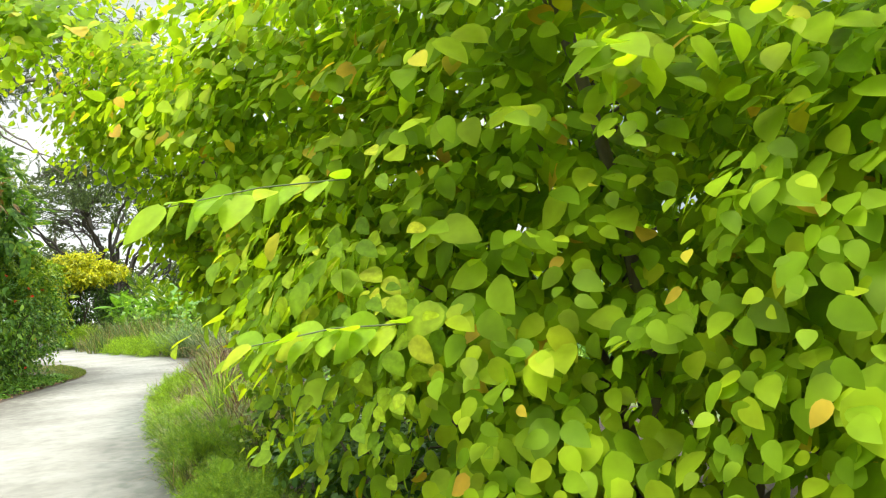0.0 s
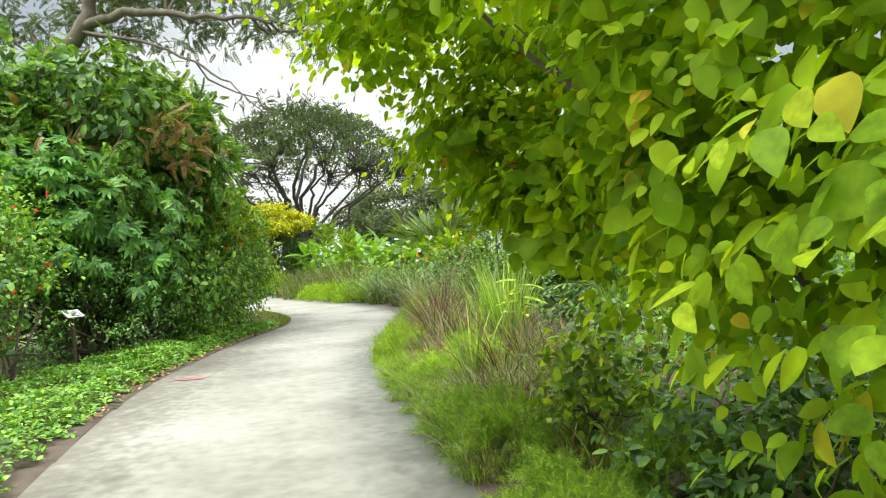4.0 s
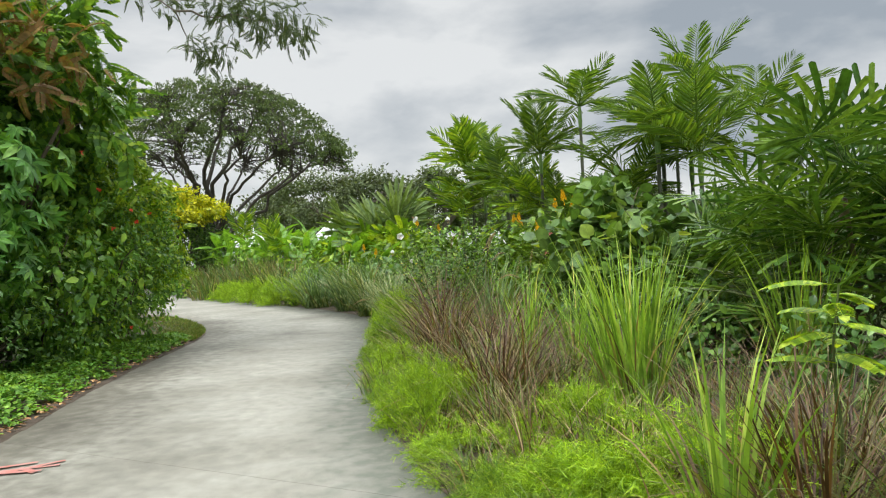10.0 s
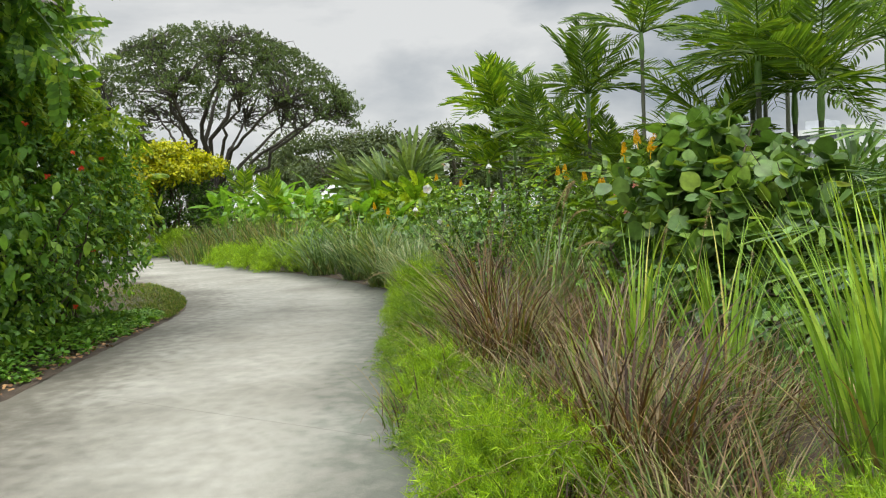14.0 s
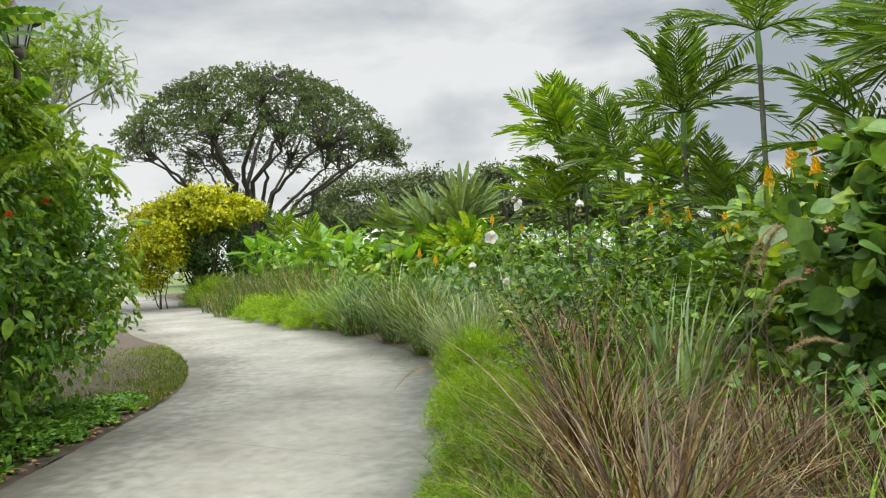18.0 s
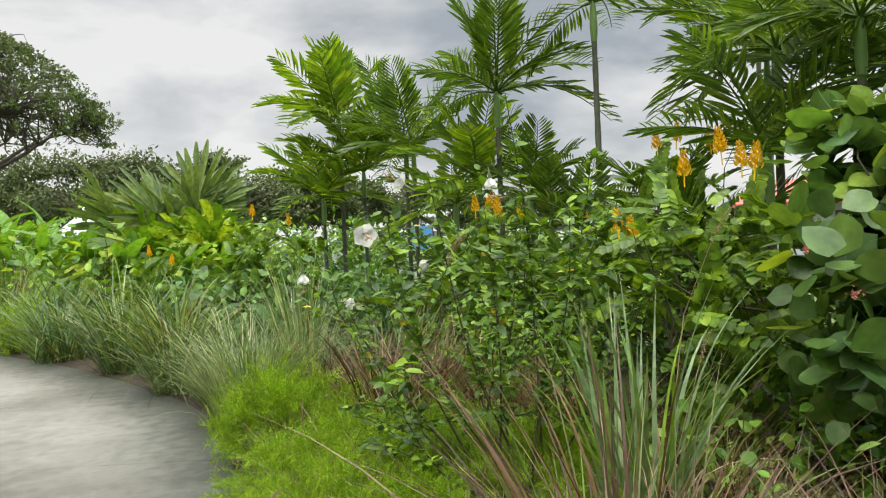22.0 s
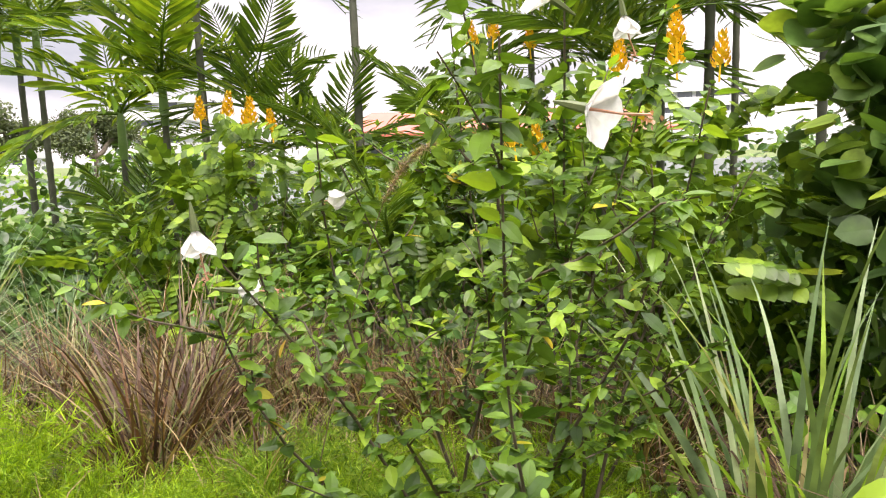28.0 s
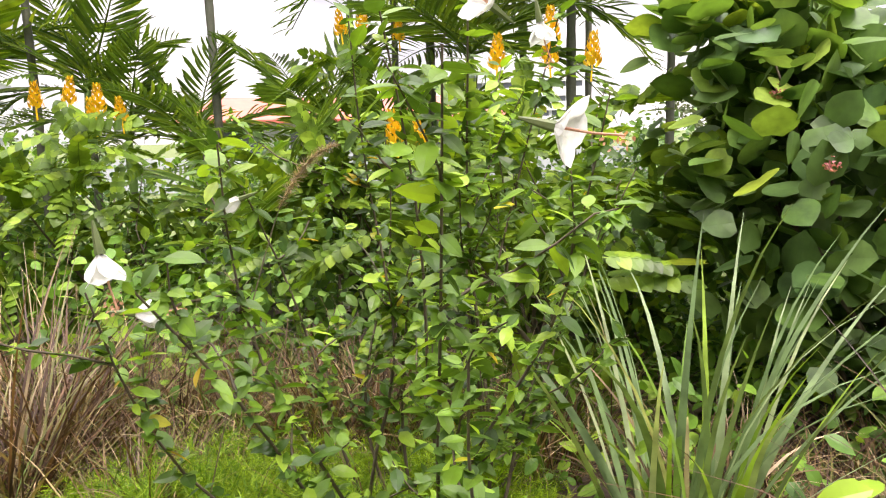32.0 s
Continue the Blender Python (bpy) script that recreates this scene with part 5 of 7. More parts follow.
shrub("small_leaf_hedge", -10.0, 13.0, [(0.25, -0.9, 0.65, 0.75, 0.9, 0.7), (0.45, 0.3, 0.7, 0.75, 0.9, 0.75), (0.7, 1.6, 0.75, 0.7, 0.9, 0.8), (-0.6, -1.6, 0.8, 0.9, 0.9, 0.9), (0.2, 0.6, 1.5, 0.7, 1.3, 0.8)], 12000, 0.066, "dark", "dense dark hedge of small leaves above the ground cover", stems=10, per=9, clump=0.2)
shrub("corner_hedge", -9.6, 15.6, [(0, 0, 1.2, 0.95, 1.2, 1.2), (0.1, 1.2, 1.25, 0.8, 0.9, 1.15), (0.05, 0.5, 2.0, 0.8, 1.15, 0.8), (-0.2, 1.6, 1.6, 0.85, 0.7, 1.0), (0.25, -0.9, 0.9, 0.7, 0.8, 0.9), (-0.6, 0.0, 2.7, 0.8, 1.1, 0.7)], 19000, 0.085, "hedge", "tall leafy hedge overgrown with a fine-leaved climber", stems=12, per=8, wide=0.85, clump=0.15, boughs=30, hang=0.7)
shrub("climber", -9.62, 16.1, [(0.05, 0.2, 2.45, 0.7, 1.15, 0.7), (-0.3, 0.2, 2.9, 0.7, 1.0, 0.5), (0.1, 1.1, 2.0, 0.7, 0.7, 0.7)], 1000, 0.20, "light", "light green feather-leaved climber draped over the hedge", "climber", stems=6, r=0.01, per=5, shape=PINNATE, shell=0.85, hang=0.7, bark="stem", clump=0.14, boughs=24)
shrub("drooping_leaf_shrub", -9.55, 14.4, [(0.1, 0, 1.5, 0.7, 0.9, 0.9), (0.2, 0.7, 1.0, 0.55, 0.7, 0.7)], 1300, 0.17, "mid", "shrub with long drooping pointed green leaves", shape=LANCE, wide=1.9, per=6, hang=1.1, shell=0.8)
shrub("feather_leaf_tree", -12.0, 17.0, [(0, 0, 3.6, 1.3, 1.5, 1.2), (0.5, -1.0, 3.3, 1.0, 1.2, 1.0), (-0.8, 0.3, 4.6, 1.4, 1.6, 1.2), (-1.3, -1.0, 3.0, 1.4, 1.6, 2.2), (-0.6, 0.6, 5.6, 1.5, 1.6, 1.0)], 2400, 0.40, "light", "bright green feather-leaved tree over the hedge", "tree", shape=PINNATE, stems=9, r=0.05, per=5, hang=0.6)
shrub("back_hedge", -13.8, 13.0, [(0, 0, 2.4, 2.0, 3.0, 2.6), (0.8, 4.5, 2.0, 1.8, 2.6, 2.2), (-0.6, -4.0, 2.4, 2.0, 2.6, 2.6), (0, -8.5, 2.2, 2.0, 3.0, 2.4)], 9000, 0.18, "dark", "tall dark hedge closing the back of the bed", per=9, stems=14, r=0.05)
shrub("back_hedge", -9.3, 3.4, [(0, 0, 1.8, 1.4, 2.4, 2.0), (0.8, -4.0, 1.8, 1.5, 2.6, 2.0), (-0.4, 3.4, 1.5, 1.1, 1.6, 1.6)], 5000, 0.14, "mid", "green hedge along the path's start", per=9, stems=10, r=0.04)


# ---- trees ----
def tree(name, x, y, label, limbs, crowns, leaves, size, mat, shape=DIAMOND, trunk_r=0.3, per=12, clump=0.6, group="", hang=0.2, every=1, boughs=14, wander=0.10, bark="bark"):
    """A tree: limbs as (points, start radius) from its base, twigs out to each crown pad, and a leafy crown."""
    ob = empty(name, x, y, 0, 0, label, "tree", group)
    pairs, ends = [], []
    for pts, r in limbs:
        pts = np.array(pts, float)
        fine = []
        for a, b in zip(pts[:-1], pts[1:]):
            fine += list(bent(a, b, 5, wander))[:-1]
        fine.append(pts[-1])
        pairs.append(tube(fine, np.linspace(r, r * 0.3, len(fine)), 8))
        ends += fine[len(fine) // 2:]
    E = np.array(ends)
    for b in crowns[::every]:
        b = np.array(b, float)
        for _ in range(4):
            t = b[:3] + R.normal(0, 0.45, 3) * b[3:]
            s = E[np.argsort(np.linalg.norm(E - t, axis=1))[R.randint(min(3, len(E)))]]
            pairs.append(tube(bent(s, t, 6, 0.14), np.linspace(trunk_r * 0.16, trunk_r * 0.03, 6), 5))
    part("trunk", mesh_of(name + "_trunk", *join(*pairs), M[bark], True), ob, "grey-brown trunk and spreading limbs")
    part("crown", mesh_of(name + "_crown", *lumps(crowns, leaves, size, clump=clump, shell=0.35, shape=shape, per=per, hang=hang, boughs=boughs), M[mat]), ob)
    return ob


# the wide umbrella tree
limbs, pads = [], []
for k in range(11):
    a = k / 11 * 2 * math.pi + R.normal(0, 0.12)
    r0 = R.uniform(2.2, 3.4)
    r1 = R.uniform(5.6, 7.4)
    c, s = math.cos(a), math.sin(a)
    limbs.append(([(0.4 * c, 0.35 * s, 0), (1.2 * c, 0.7 * s, 3.2), (0.3 + r0 * c, r0 * 0.8 * s, 5.4), (0.7 + r1 * 0.7 * c, r1 * 0.6 * s, 6.8), (1.0 + r1 * c, r1 * 0.8 * s, 8.1 - 0.6 * c)], 0.15))
for k in range(5):
    a = k / 5 * 2 * math.pi + 0.4
    limbs.append(([(-0.5, 0, 1.0), (-0.4 + 0.5 * math.cos(a), 0.7 * math.sin(a), 6.3), (2.3 * math.cos(a), 2.2 * math.sin(a), 9.0), (3.6 * math.cos(a), 3.0 * math.sin(a), 11.4)], 0.18))
for k in range(1900):
    a, q = R.uniform(0, 2 * math.pi), math.sqrt(R.uniform(0, 1))
    rr = 8.0 * q
    if noise.noise((rr * math.cos(a) * 0.7, rr * math.sin(a) * 0.7, 2.0)) < -0.28:
        continue
    top = 12.6 - 4.5 * q ** 2.2 - 0.7 * q * math.cos(a) - R.uniform(0, 1) ** 2.4 * 3.9 * (1 - 0.65 * q)
    pads.append((1.05 + rr * math.cos(a), rr * 0.85 * math.sin(a), top, R.uniform(0.35, 0.7), R.uniform(0.35, 0.7), R.uniform(0.06, 0.12)))
tree("umbrella_tree", -21.6, 48.0, "wide umbrella-crowned rain tree with many spreading limbs", limbs, pads, 92000, 0.115, "canopy", trunk_r=0.26, clump=0.1, every=8, boughs=6, wander=0.15, bark="darkbark")

# the tree whose boughs reach over the hedge
lim = [([(-2.4, 0, 0), (-1.2, -0.8, 3.4), (0.75, -1.4, 5.15), (1.65, -1.4, 5.7), (2.65, -1.4, 6.5), (3.05, -1.4, 7.4), (3.3, -1.2, 9.2)], 0.27),
       ([(2.65, -1.4, 6.45), (3.5, -1.4, 6.6), (4.25, -1.4, 6.5), (5.35, -1.4, 6.3), (6.6, -1.3, 6.0)], 0.11),
       ([(2.9, -1.4, 7.15), (4.0, -1.4, 7.65), (5.05, -1.4, 7.5), (6.75, -1.4, 6.95), (7.6, -1.2, 6.7)], 0.10),
       ([(2.55, -1.4, 6.4), (3.9, -1.4, 6.0), (5.05, -1.4, 5.45), (6.3, -1.4, 4.6)], 0.04),
       ([(5.05, -1.4, 5.45), (5.8, -1.5, 4.95), (6.5, -1.63, 4.28)], 0.025),
       ([(6.5, -1.63, 4.28), (7.2, -1.6, 4.2), (8.0, -1.57, 3.9)], 0.014),
       ([(6.5, -1.63, 4.28), (6.55, -1.5, 4.05), (6.6, -1.4, 3.85)], 0.010),
       ([(0.75, -1.4, 5.15), (-0.6, -2.6, 7.0), (-0.6, -4.5, 8.2)], 0.16)]
cr = [(0.9, -0.7, 7.0, 1.2, 1.0, 0.35), (2.3, -0.4, 6.8, 1.2, 1.0, 0.35), (3.7, -0.1, 6.6, 1.2, 1.0, 0.3), (5.3, 0.2, 6.6, 1.1, 1.0, 0.3), (6.3, 0.4, 6.25, 0.9, 0.8, 0.25), (4.4, -0.4, 7.4, 1.2, 1.2, 0.4), (6.2, -0.7, 7.2, 1.4, 1.1, 0.4), (7.4, -0.8, 6.7, 1.0, 0.9, 0.3), (2.8, -0.4, 7.6, 1.1, 1.0, 0.5), (1.6, 0.4, 8.4, 1.5, 1.4, 0.8), (-0.6, -3.6, 8.0, 1.7, 2.0, 0.9), (0.4, -1.4, 8.2, 1.3, 1.5, 0.7), (-2.4, -1.8, 7.0, 1.8, 2.0, 0.9), (2.3, 1.4, 9.6, 1.8, 1.8, 0.8), (5.0, 0.6, 8.4, 1.3, 1.2, 0.5), (-3.0, 0.6, 6.2, 1.2, 1.8, 1.0)]
over = tree("overhanging_tree", -13.6, 15.2, "tall tree with long boughs of fine leaves reaching over the hedge", lim, cr, 7600, 0.26, "canopy", shape=compound(7, DIAMOND, 0.22, 0.9, 0.3), trunk_r=0.22, per=8, clump=0.34, hang=0.25)

V, F = lumps([(7.5, -1.6, 4.12, 0.6, 0.45, 0.25), (7.1, -1.5, 4.3, 0.5, 0.4, 0.2), (6.75, -1.42, 3.82, 0.45, 0.3, 0.16), (7.9, -1.6, 3.95, 0.3, 0.3, 0.15), (6.2, -1.4, 4.55, 0.35, 0.3, 0.12)], 620, 0.15, clump=0.14, shape=compound(12, DIAMOND, 0.17, 0.9, 0.4), per=4, shell=0.2, hang=0.6)
part("bough_foliage", mesh_of("bough_foliage", V, F, M["canopy"]), over, "feathery leaves at the hanging bough's end")

lim = [([(0, 0, 0), (0.2, 0.1, 3), (-0.2, 0.3, 6), (0.3, 0, 10)], 0.3), ([(0, 0.1, 3), (2.0, -0.5, 5.5), (3.6, -0.8, 7.5)], 0.16), ([(0, 0.2, 4), (-2.0, 0.5, 6.5), (-3.2, 0.2, 8.5)], 0.15)]
cr = [(R.normal(0, 2.2), R.normal(0, 1.6), R.uniform(4.5, 11.5), R.uniform(1.0, 1.7), R.uniform(1.0, 1.6), R.uniform(0.45, 0.8)) for _ in range(26)] + [(2.6, -0.8, 7.0, 1.6, 1.4, 0.7), (3.2, -0.8, 5.2, 1.2, 1.2, 0.6), (2.2, -0.6, 9.0, 1.4, 1.4, 0.7)]
tree("airy_tree", -25.3, 33.5, "light green tree with airy layered foliage", lim, cr, 7000, 0.5, "airy", shape=compound(8, DIAMOND, 0.22, 0.9, 0.35), per=7, trunk_r=0.3, clump=0.5)

# yellow bush by the far bend
shrub("golden_bush", -19.9, 39.3, [(0, 0, 4.6, 1.5, 1.3, 0.3), (-1.7, -0.5, 4.0, 1.2, 1.1, 0.3), (1.4, 0.2, 4.0, 1.2, 1.1, 0.3), (0.3, -0.9, 3.6, 1.6, 1.1, 0.25), (0, 0, 4.2, 1.8, 1.5, 0.4), (-1.2, -0.7, 3.3, 1.5, 1.2, 0.3)], 15000, 0.18, "yellow", "layered bush with golden-yellow leaves", "bush", per=10, clump=0.3, stems=8, r=0.05, shape=SMALL)
shrub("golden_bush", -20.6, 37.0, [(0, 0, 2.4, 1.0, 0.9, 1.1), (-0.6, 0.3, 1.7, 0.9, 0.8, 0.9)], 8000, 0.14, "yellow", "smaller golden-leaved bush beside the path", "bush", per=10, shape=SMALL)
shrub("shade_bush", -19.4, 39.6, [(0, 0, 2.2, 2.2, 1.4, 1.5), (1.6, 0.2, 1.5, 1.3, 1.2, 1.4), (-0.8, -0.2, 2.6, 1.5, 1.2, 0.9)], 8000, 0.16, "dark", "dark green bush under the golden one", per=9, shape=SMALL)

# far woods, pine and horizon trees
for x, y, s in [(-21.5, 84, 1.3), (-11, 87, 1.12), (-3, 92, 1.05), (-27, 92, 1.0), (2, 96, 0.95), (-42, 80, 1.1), (14, 100, 0.9), (-58, 70, 1.2), (-70, 52, 1.1), (28, 104, 0.8)]:
    lim = [([(0, 0, 0), (0.2, 0, 3 * s), (-3 * s, 0.6, 5.5 * s), (-5.5 * s, 0.8, 6.5 * s)], 0.4), ([(0.2, 0, 3 * s), (2.5 * s, -0.4, 5.5 * s), (5 * s, 0.2, 6.4 * s)], 0.35), ([(0.1, 0, 3 * s), (0.4, 0.2, 8 * s)], 0.35)]
    cr = []
    for _ in range(26):
        a, q = R.uniform(0, 6.28), math.sqrt(R.uniform(0, 1))
        cr.append((7.5 * s * q * math.cos(a), 5 * s * q * math.sin(a), s * (8.9 - 3.4 * q * q - R.uniform(0, 2.0)), 1.9 * s, 1.7 * s, 0.8 * s))
    tree("distant_tree", x, y, "distant dark broad-crowned tree", lim, cr, 15000, 0.42, "far", trunk_r=0.4, clump=0.8, group="distant trees")
pine = empty("distant_pine", -36.8, 69.0, 0, 0, "slender distant tiered pine", "tree", "distant trees")
part("trunk", mesh_of("pine_trunk", *tube([(0, 0, 0), (0, 0, 6), (0, 0, 12.2)], [0.3, 0.2, 0.05], 6), M["bark"]), pine)
part("crown", mesh_of("pine_crown", *lumps([(0.9 * (1 - z / 13) * 1.6 * math.cos(a), 0.9 * (1 - z / 13) * 1.6 * math.sin(a), z, 1.5 * (1 - z / 13.5), 1.5 * (1 - z / 13.5), 0.22) for z in np.arange(4, 12.2, 0.8) for a in (0.3, 2.4, 4.5)], 3600, 0.35, clump=0.3, shape=DIAMOND), M["far"]), pine)
V, F = lumps([(x, y, z, rx, 6, z) for x, y, z, rx in [(60, 150, 4.5, 30), (0, 150, 5, 40), (-60, 140, 6, 40), (-110, 90, 7, 25), (-120, 20, 8, 25), (-60, -70, 8, 50), (30, -80, 8, 50), (110, -30, 8, 25), (120, 40, 6, 22), (100, 100, 5, 26)]], 16000, 1.1, clump=1.0, shape=DIAMOND, per=8)
tagged(new("backdrop", mesh_of("far_woods", V, F, M["far"])), "hazy belt of woods along the horizon", "woods", kind="stuff")


# ---- palms ----
def frond_mesh(droop, pairs=32, lift=0.35, w=0.30, length=0.31):
    """A feather frond 1 long, curving over; leaflets in two rows."""
    s = np.linspace(0.10, 0.99, pairs)

    def curve(q):
        return np.stack([np.zeros_like(q), q * (1 - 0.18 * droop * q), -droop * 0.55 * q ** 2.2], -1)

    P, T, S = [], [], []
    for side in (-1, 1):
        P.append(curve(s))
        T.append(np.stack([side * np.ones_like(s), 0.55 + 0.75 * s, lift - 0.5 * s - 0.5 * R.uniform(0, 1, pairs)], -1))
        S.append(length * (np.sin(np.pi * (0.12 + 0.80 * s)) ** 0.7) * R.uniform(0.9, 1.1, pairs))
    N = np.tile((0, -0.2, 1.0), (2 * pairs, 1)) + R.normal(0, 0.15, (2 * pairs, 3))
    leaf = placed(leaf_shape(0.105, 5, 0.3, 0.14, 0, 0.62, 0.6), np.concatenate(P), np.concatenate(T), N, np.concatenate(S), w / 0.42)
    q = np.linspace(0, 1, 9)
    return join(leaf, tube(curve(q), np.linspace(0.012, 0.003, 9), 4))


FROND = [mesh_of("frond", *frond_mesh(d, 21, lf, 0.21, 0.33), M["palm"]) for d, lf in ((0.35, 0.45), (0.7, 0.35), (1.05, 0.2))]
FRONDL = [mesh_of("frond", *frond_mesh(d, 16, lf, 0.31, 0.34), M["fresh"]) for d, lf in ((0.3, 0.45), (0.65, 0.35), (0.95, 0.2))]


def palm(x, y, h, nf, fl, label, lean=(0.0, 0.0), r=0.033, fresh=False, up=0.0, seed=0, shaft=True):
    ob = empty("palm", x, y, 0, 0, label, "palm", "feather palms")
    line = np.array([(lean[0] * q * q, lean[1] * q * q, h * q) for q in np.linspace(0, 1, 22)])
    rad = np.array([r * (1.25 - 0.35 * q) * (1.08 if k % 2 else 0.96) for k, q in enumerate(np.linspace(0, 1, 22))])
    part("trunk", mesh_of("palm_trunk", *tube(line, rad, 9), M["ptrunk"], True), ob, "slender ringed grey-green trunk")
    top = Vector((lean[0], lean[1], h))
    if shaft:
        part("crownshaft", mesh_of("crownshaft", *tube([top + Vector((0, 0, z)) for z in (-0.02, 0.12, 0.3, 0.5)], [r * 1.0, r * 1.35, r * 1.15, r * 0.6], 9), M["shaft"], True), ob, "smooth green crownshaft")
    nf = max(6, int(round(nf * 0.85)))
    for k in range(nf):
        az = k * 137.5 + seed * 40 + R.uniform(-15, 15)
        tilt = 72 - 62 * (k / max(nf - 1, 1)) + R.uniform(-8, 8) + up
        kind = 0 if tilt > 50 else (1 if tilt > 22 else 2)
        m = Matrix.Translation(top + Vector((0, 0, 0.42 if shaft else 0.0))) @ pose(0, 0, 0, 0, 0, az) @ pose(0, 0, 0, tilt, R.uniform(-20, 20), 0)
        s = fl * R.uniform(0.85, 1.1)
        part("frond", (FRONDL if fresh else FROND)[kind], ob, "", m @ Matrix.Diagonal((s, s, s, 1)))
    return ob


PL = "slim feather palm with a green crownshaft and arching fronds"
palm(-2.75, 21.9, 1.9, 12, 1.2, PL, fresh=True, seed=44, up=4)
palm(-2.3, 21.2, 1.6, 11, 1.15, PL, seed=45)
palm(-2.59, 21.46, 2.95, 17, 1.35, PL, seed=1, up=6)
palm(-1.84, 20.18, 3.7, 13, 1.35, PL, (0.02, 0.04), seed=2)
palm(-3.37, 23.75, 2.6, 11, 1.35, PL, seed=3, r=0.032)
palm(-3.35, 23.24, 2.5, 11, 1.35, PL, seed=31, r=0.03)
palm(-2.95, 22.4, 1.6, 9, 1.2, PL, fresh=True, seed=32)
palm(-3.95, 24.55, 2.3, 13, 1.35, PL, fresh=True, up=8, seed=41)
palm(-4.6, 24.95, 1.9, 13, 1.35, PL, fresh=True, up=6, seed=42)
palm(-4.29, 24.83, 3.2, 16, 1.5, "bushy feather palm with bright upright fronds", fresh=True, up=10, seed=4)
palm(-2.1, 21.0, 1.2, 10, 1.1, "young feather palm with low fronds", seed=51)
palm(-1.3, 19.6, 1.2, 10, 1.1, "young feather palm with low fronds", seed=52)
palm(-3.1, 21.9, 0.8, 9, 1.1, "young feather palm with low fronds", seed=53, shaft=False)
palm(-0.5, 18.95, 2.85, 18, 1.45, "feather palm with dense drooping fronds and old fibre", seed=6, up=-6, r=0.04)
palm(-0.1, 19.6, 2.9, 8, 1.3, PL, fresh=True, seed=7, up=8)
palm(0.64, 20.7, 4.1, 11, 1.5, PL, seed=8)
palm(-0.9, 17.5, 2.7, 16, 1.35, "feather palm with dark drooping fronds", seed=9, up=-8, r=0.036)
palm(-1.9, 20.4, 1.1, 9, 1.0, "young feather palm with low fronds", seed=10)
palm(-2.6, 19.0, 0.9, 8, 1.15, "young feather palm with low fronds", seed=11, shaft=False)
palm(-1.5, 18.6, 1.2, 8, 1.2, "young feather palm with low fronds", seed=12, shaft=False)
palm(-1.25, 18.15, 1.75, 15, 1.3, "feather palm with dark drooping fronds", seed=61, up=2)
palm(-0.2, 18.2, 2.3, 10, 1.3, "feather palm with dark drooping fronds", seed=62)
palm(-0.4, 16.9, 2.2, 11, 1.4, "feather palm with dark drooping fronds", seed=13, up=-4)
palm(0.9, 18.0, 2.9, 12, 1.25, "feather palm with dark drooping fronds", seed=14)
palm(-12.6, 33.5, 1.2, 8, 1.6, "young pale-fronded palm in the far bed", fresh=True, up=10, seed=15)
palm(-16.5, 40.0, 2.0, 8, 1.8, "young pale-fronded palm in the far bed", fresh=True, up=10, seed=16)


def fan_mesh(seg=11, span=2.0, inner=0.10, w=0.085, droop=0.25, blunt=True):
    """A fan leaf 1 long: pleated segments spread from the stalk's end."""
    pairs = []
    for k in range(seg):
        a = -span + 2 * span * k / (seg - 1) + R.normal(0, 0.03)
        L = (1.0 - 0.22 * abs(a) / span) * R.uniform(0.92, 1.05)
        d = droop * R.uniform(0.5, 1.3)
        V = []
        for q, ww in ((inner, 0.25), (0.4, 0.75), (0.75, 1.0), (0.97, 0.95 if blunt else 0.4)):
            h = w * ww
            zz = -d * q * q
            for off, lift in ((-h, 0.25 * h), (0, -0.15 * h), (h, 0.25 * h)):
                V.append((math.sin(a) * q * L + math.cos(a) * off, math.cos(a) * q * L - math.sin(a) * off, zz + lift))
        V.append((math.sin(a) * L, math.cos(a) * L, -d))
        F = []
        for r in range(3):
            p = 3 * r
            F += [(p, p + 1, p + 4, p + 3), (p + 1, p + 2, p + 5, p + 4)]
        F += [(9, 10, 12), (10, 11, 12)]
        pairs.append((np.array(V), F))
    return join(*pairs)


FANS = [mesh_of("fan", *fan_mesh(n, sp, 0.08, w, d), M["fan"]) for n, sp, w, d in ((13, 1.9, 0.040, 0.15), (11, 1.7, 0.044, 0.3), (15, 2.2, 0.036, 0.1))]
FANG = [mesh_of("fan", *fan_mesh(18, 1.9, 0.1, 0.055, d, False), M["fangrey"]) for d in (0.15, 0.4)]
FANF = [mesh_of("fan", *fan_mesh(9, 1.9, 0.05, 0.13, d), M["fresh"]) for d in (0.2, 0.4)]
STALK = {}


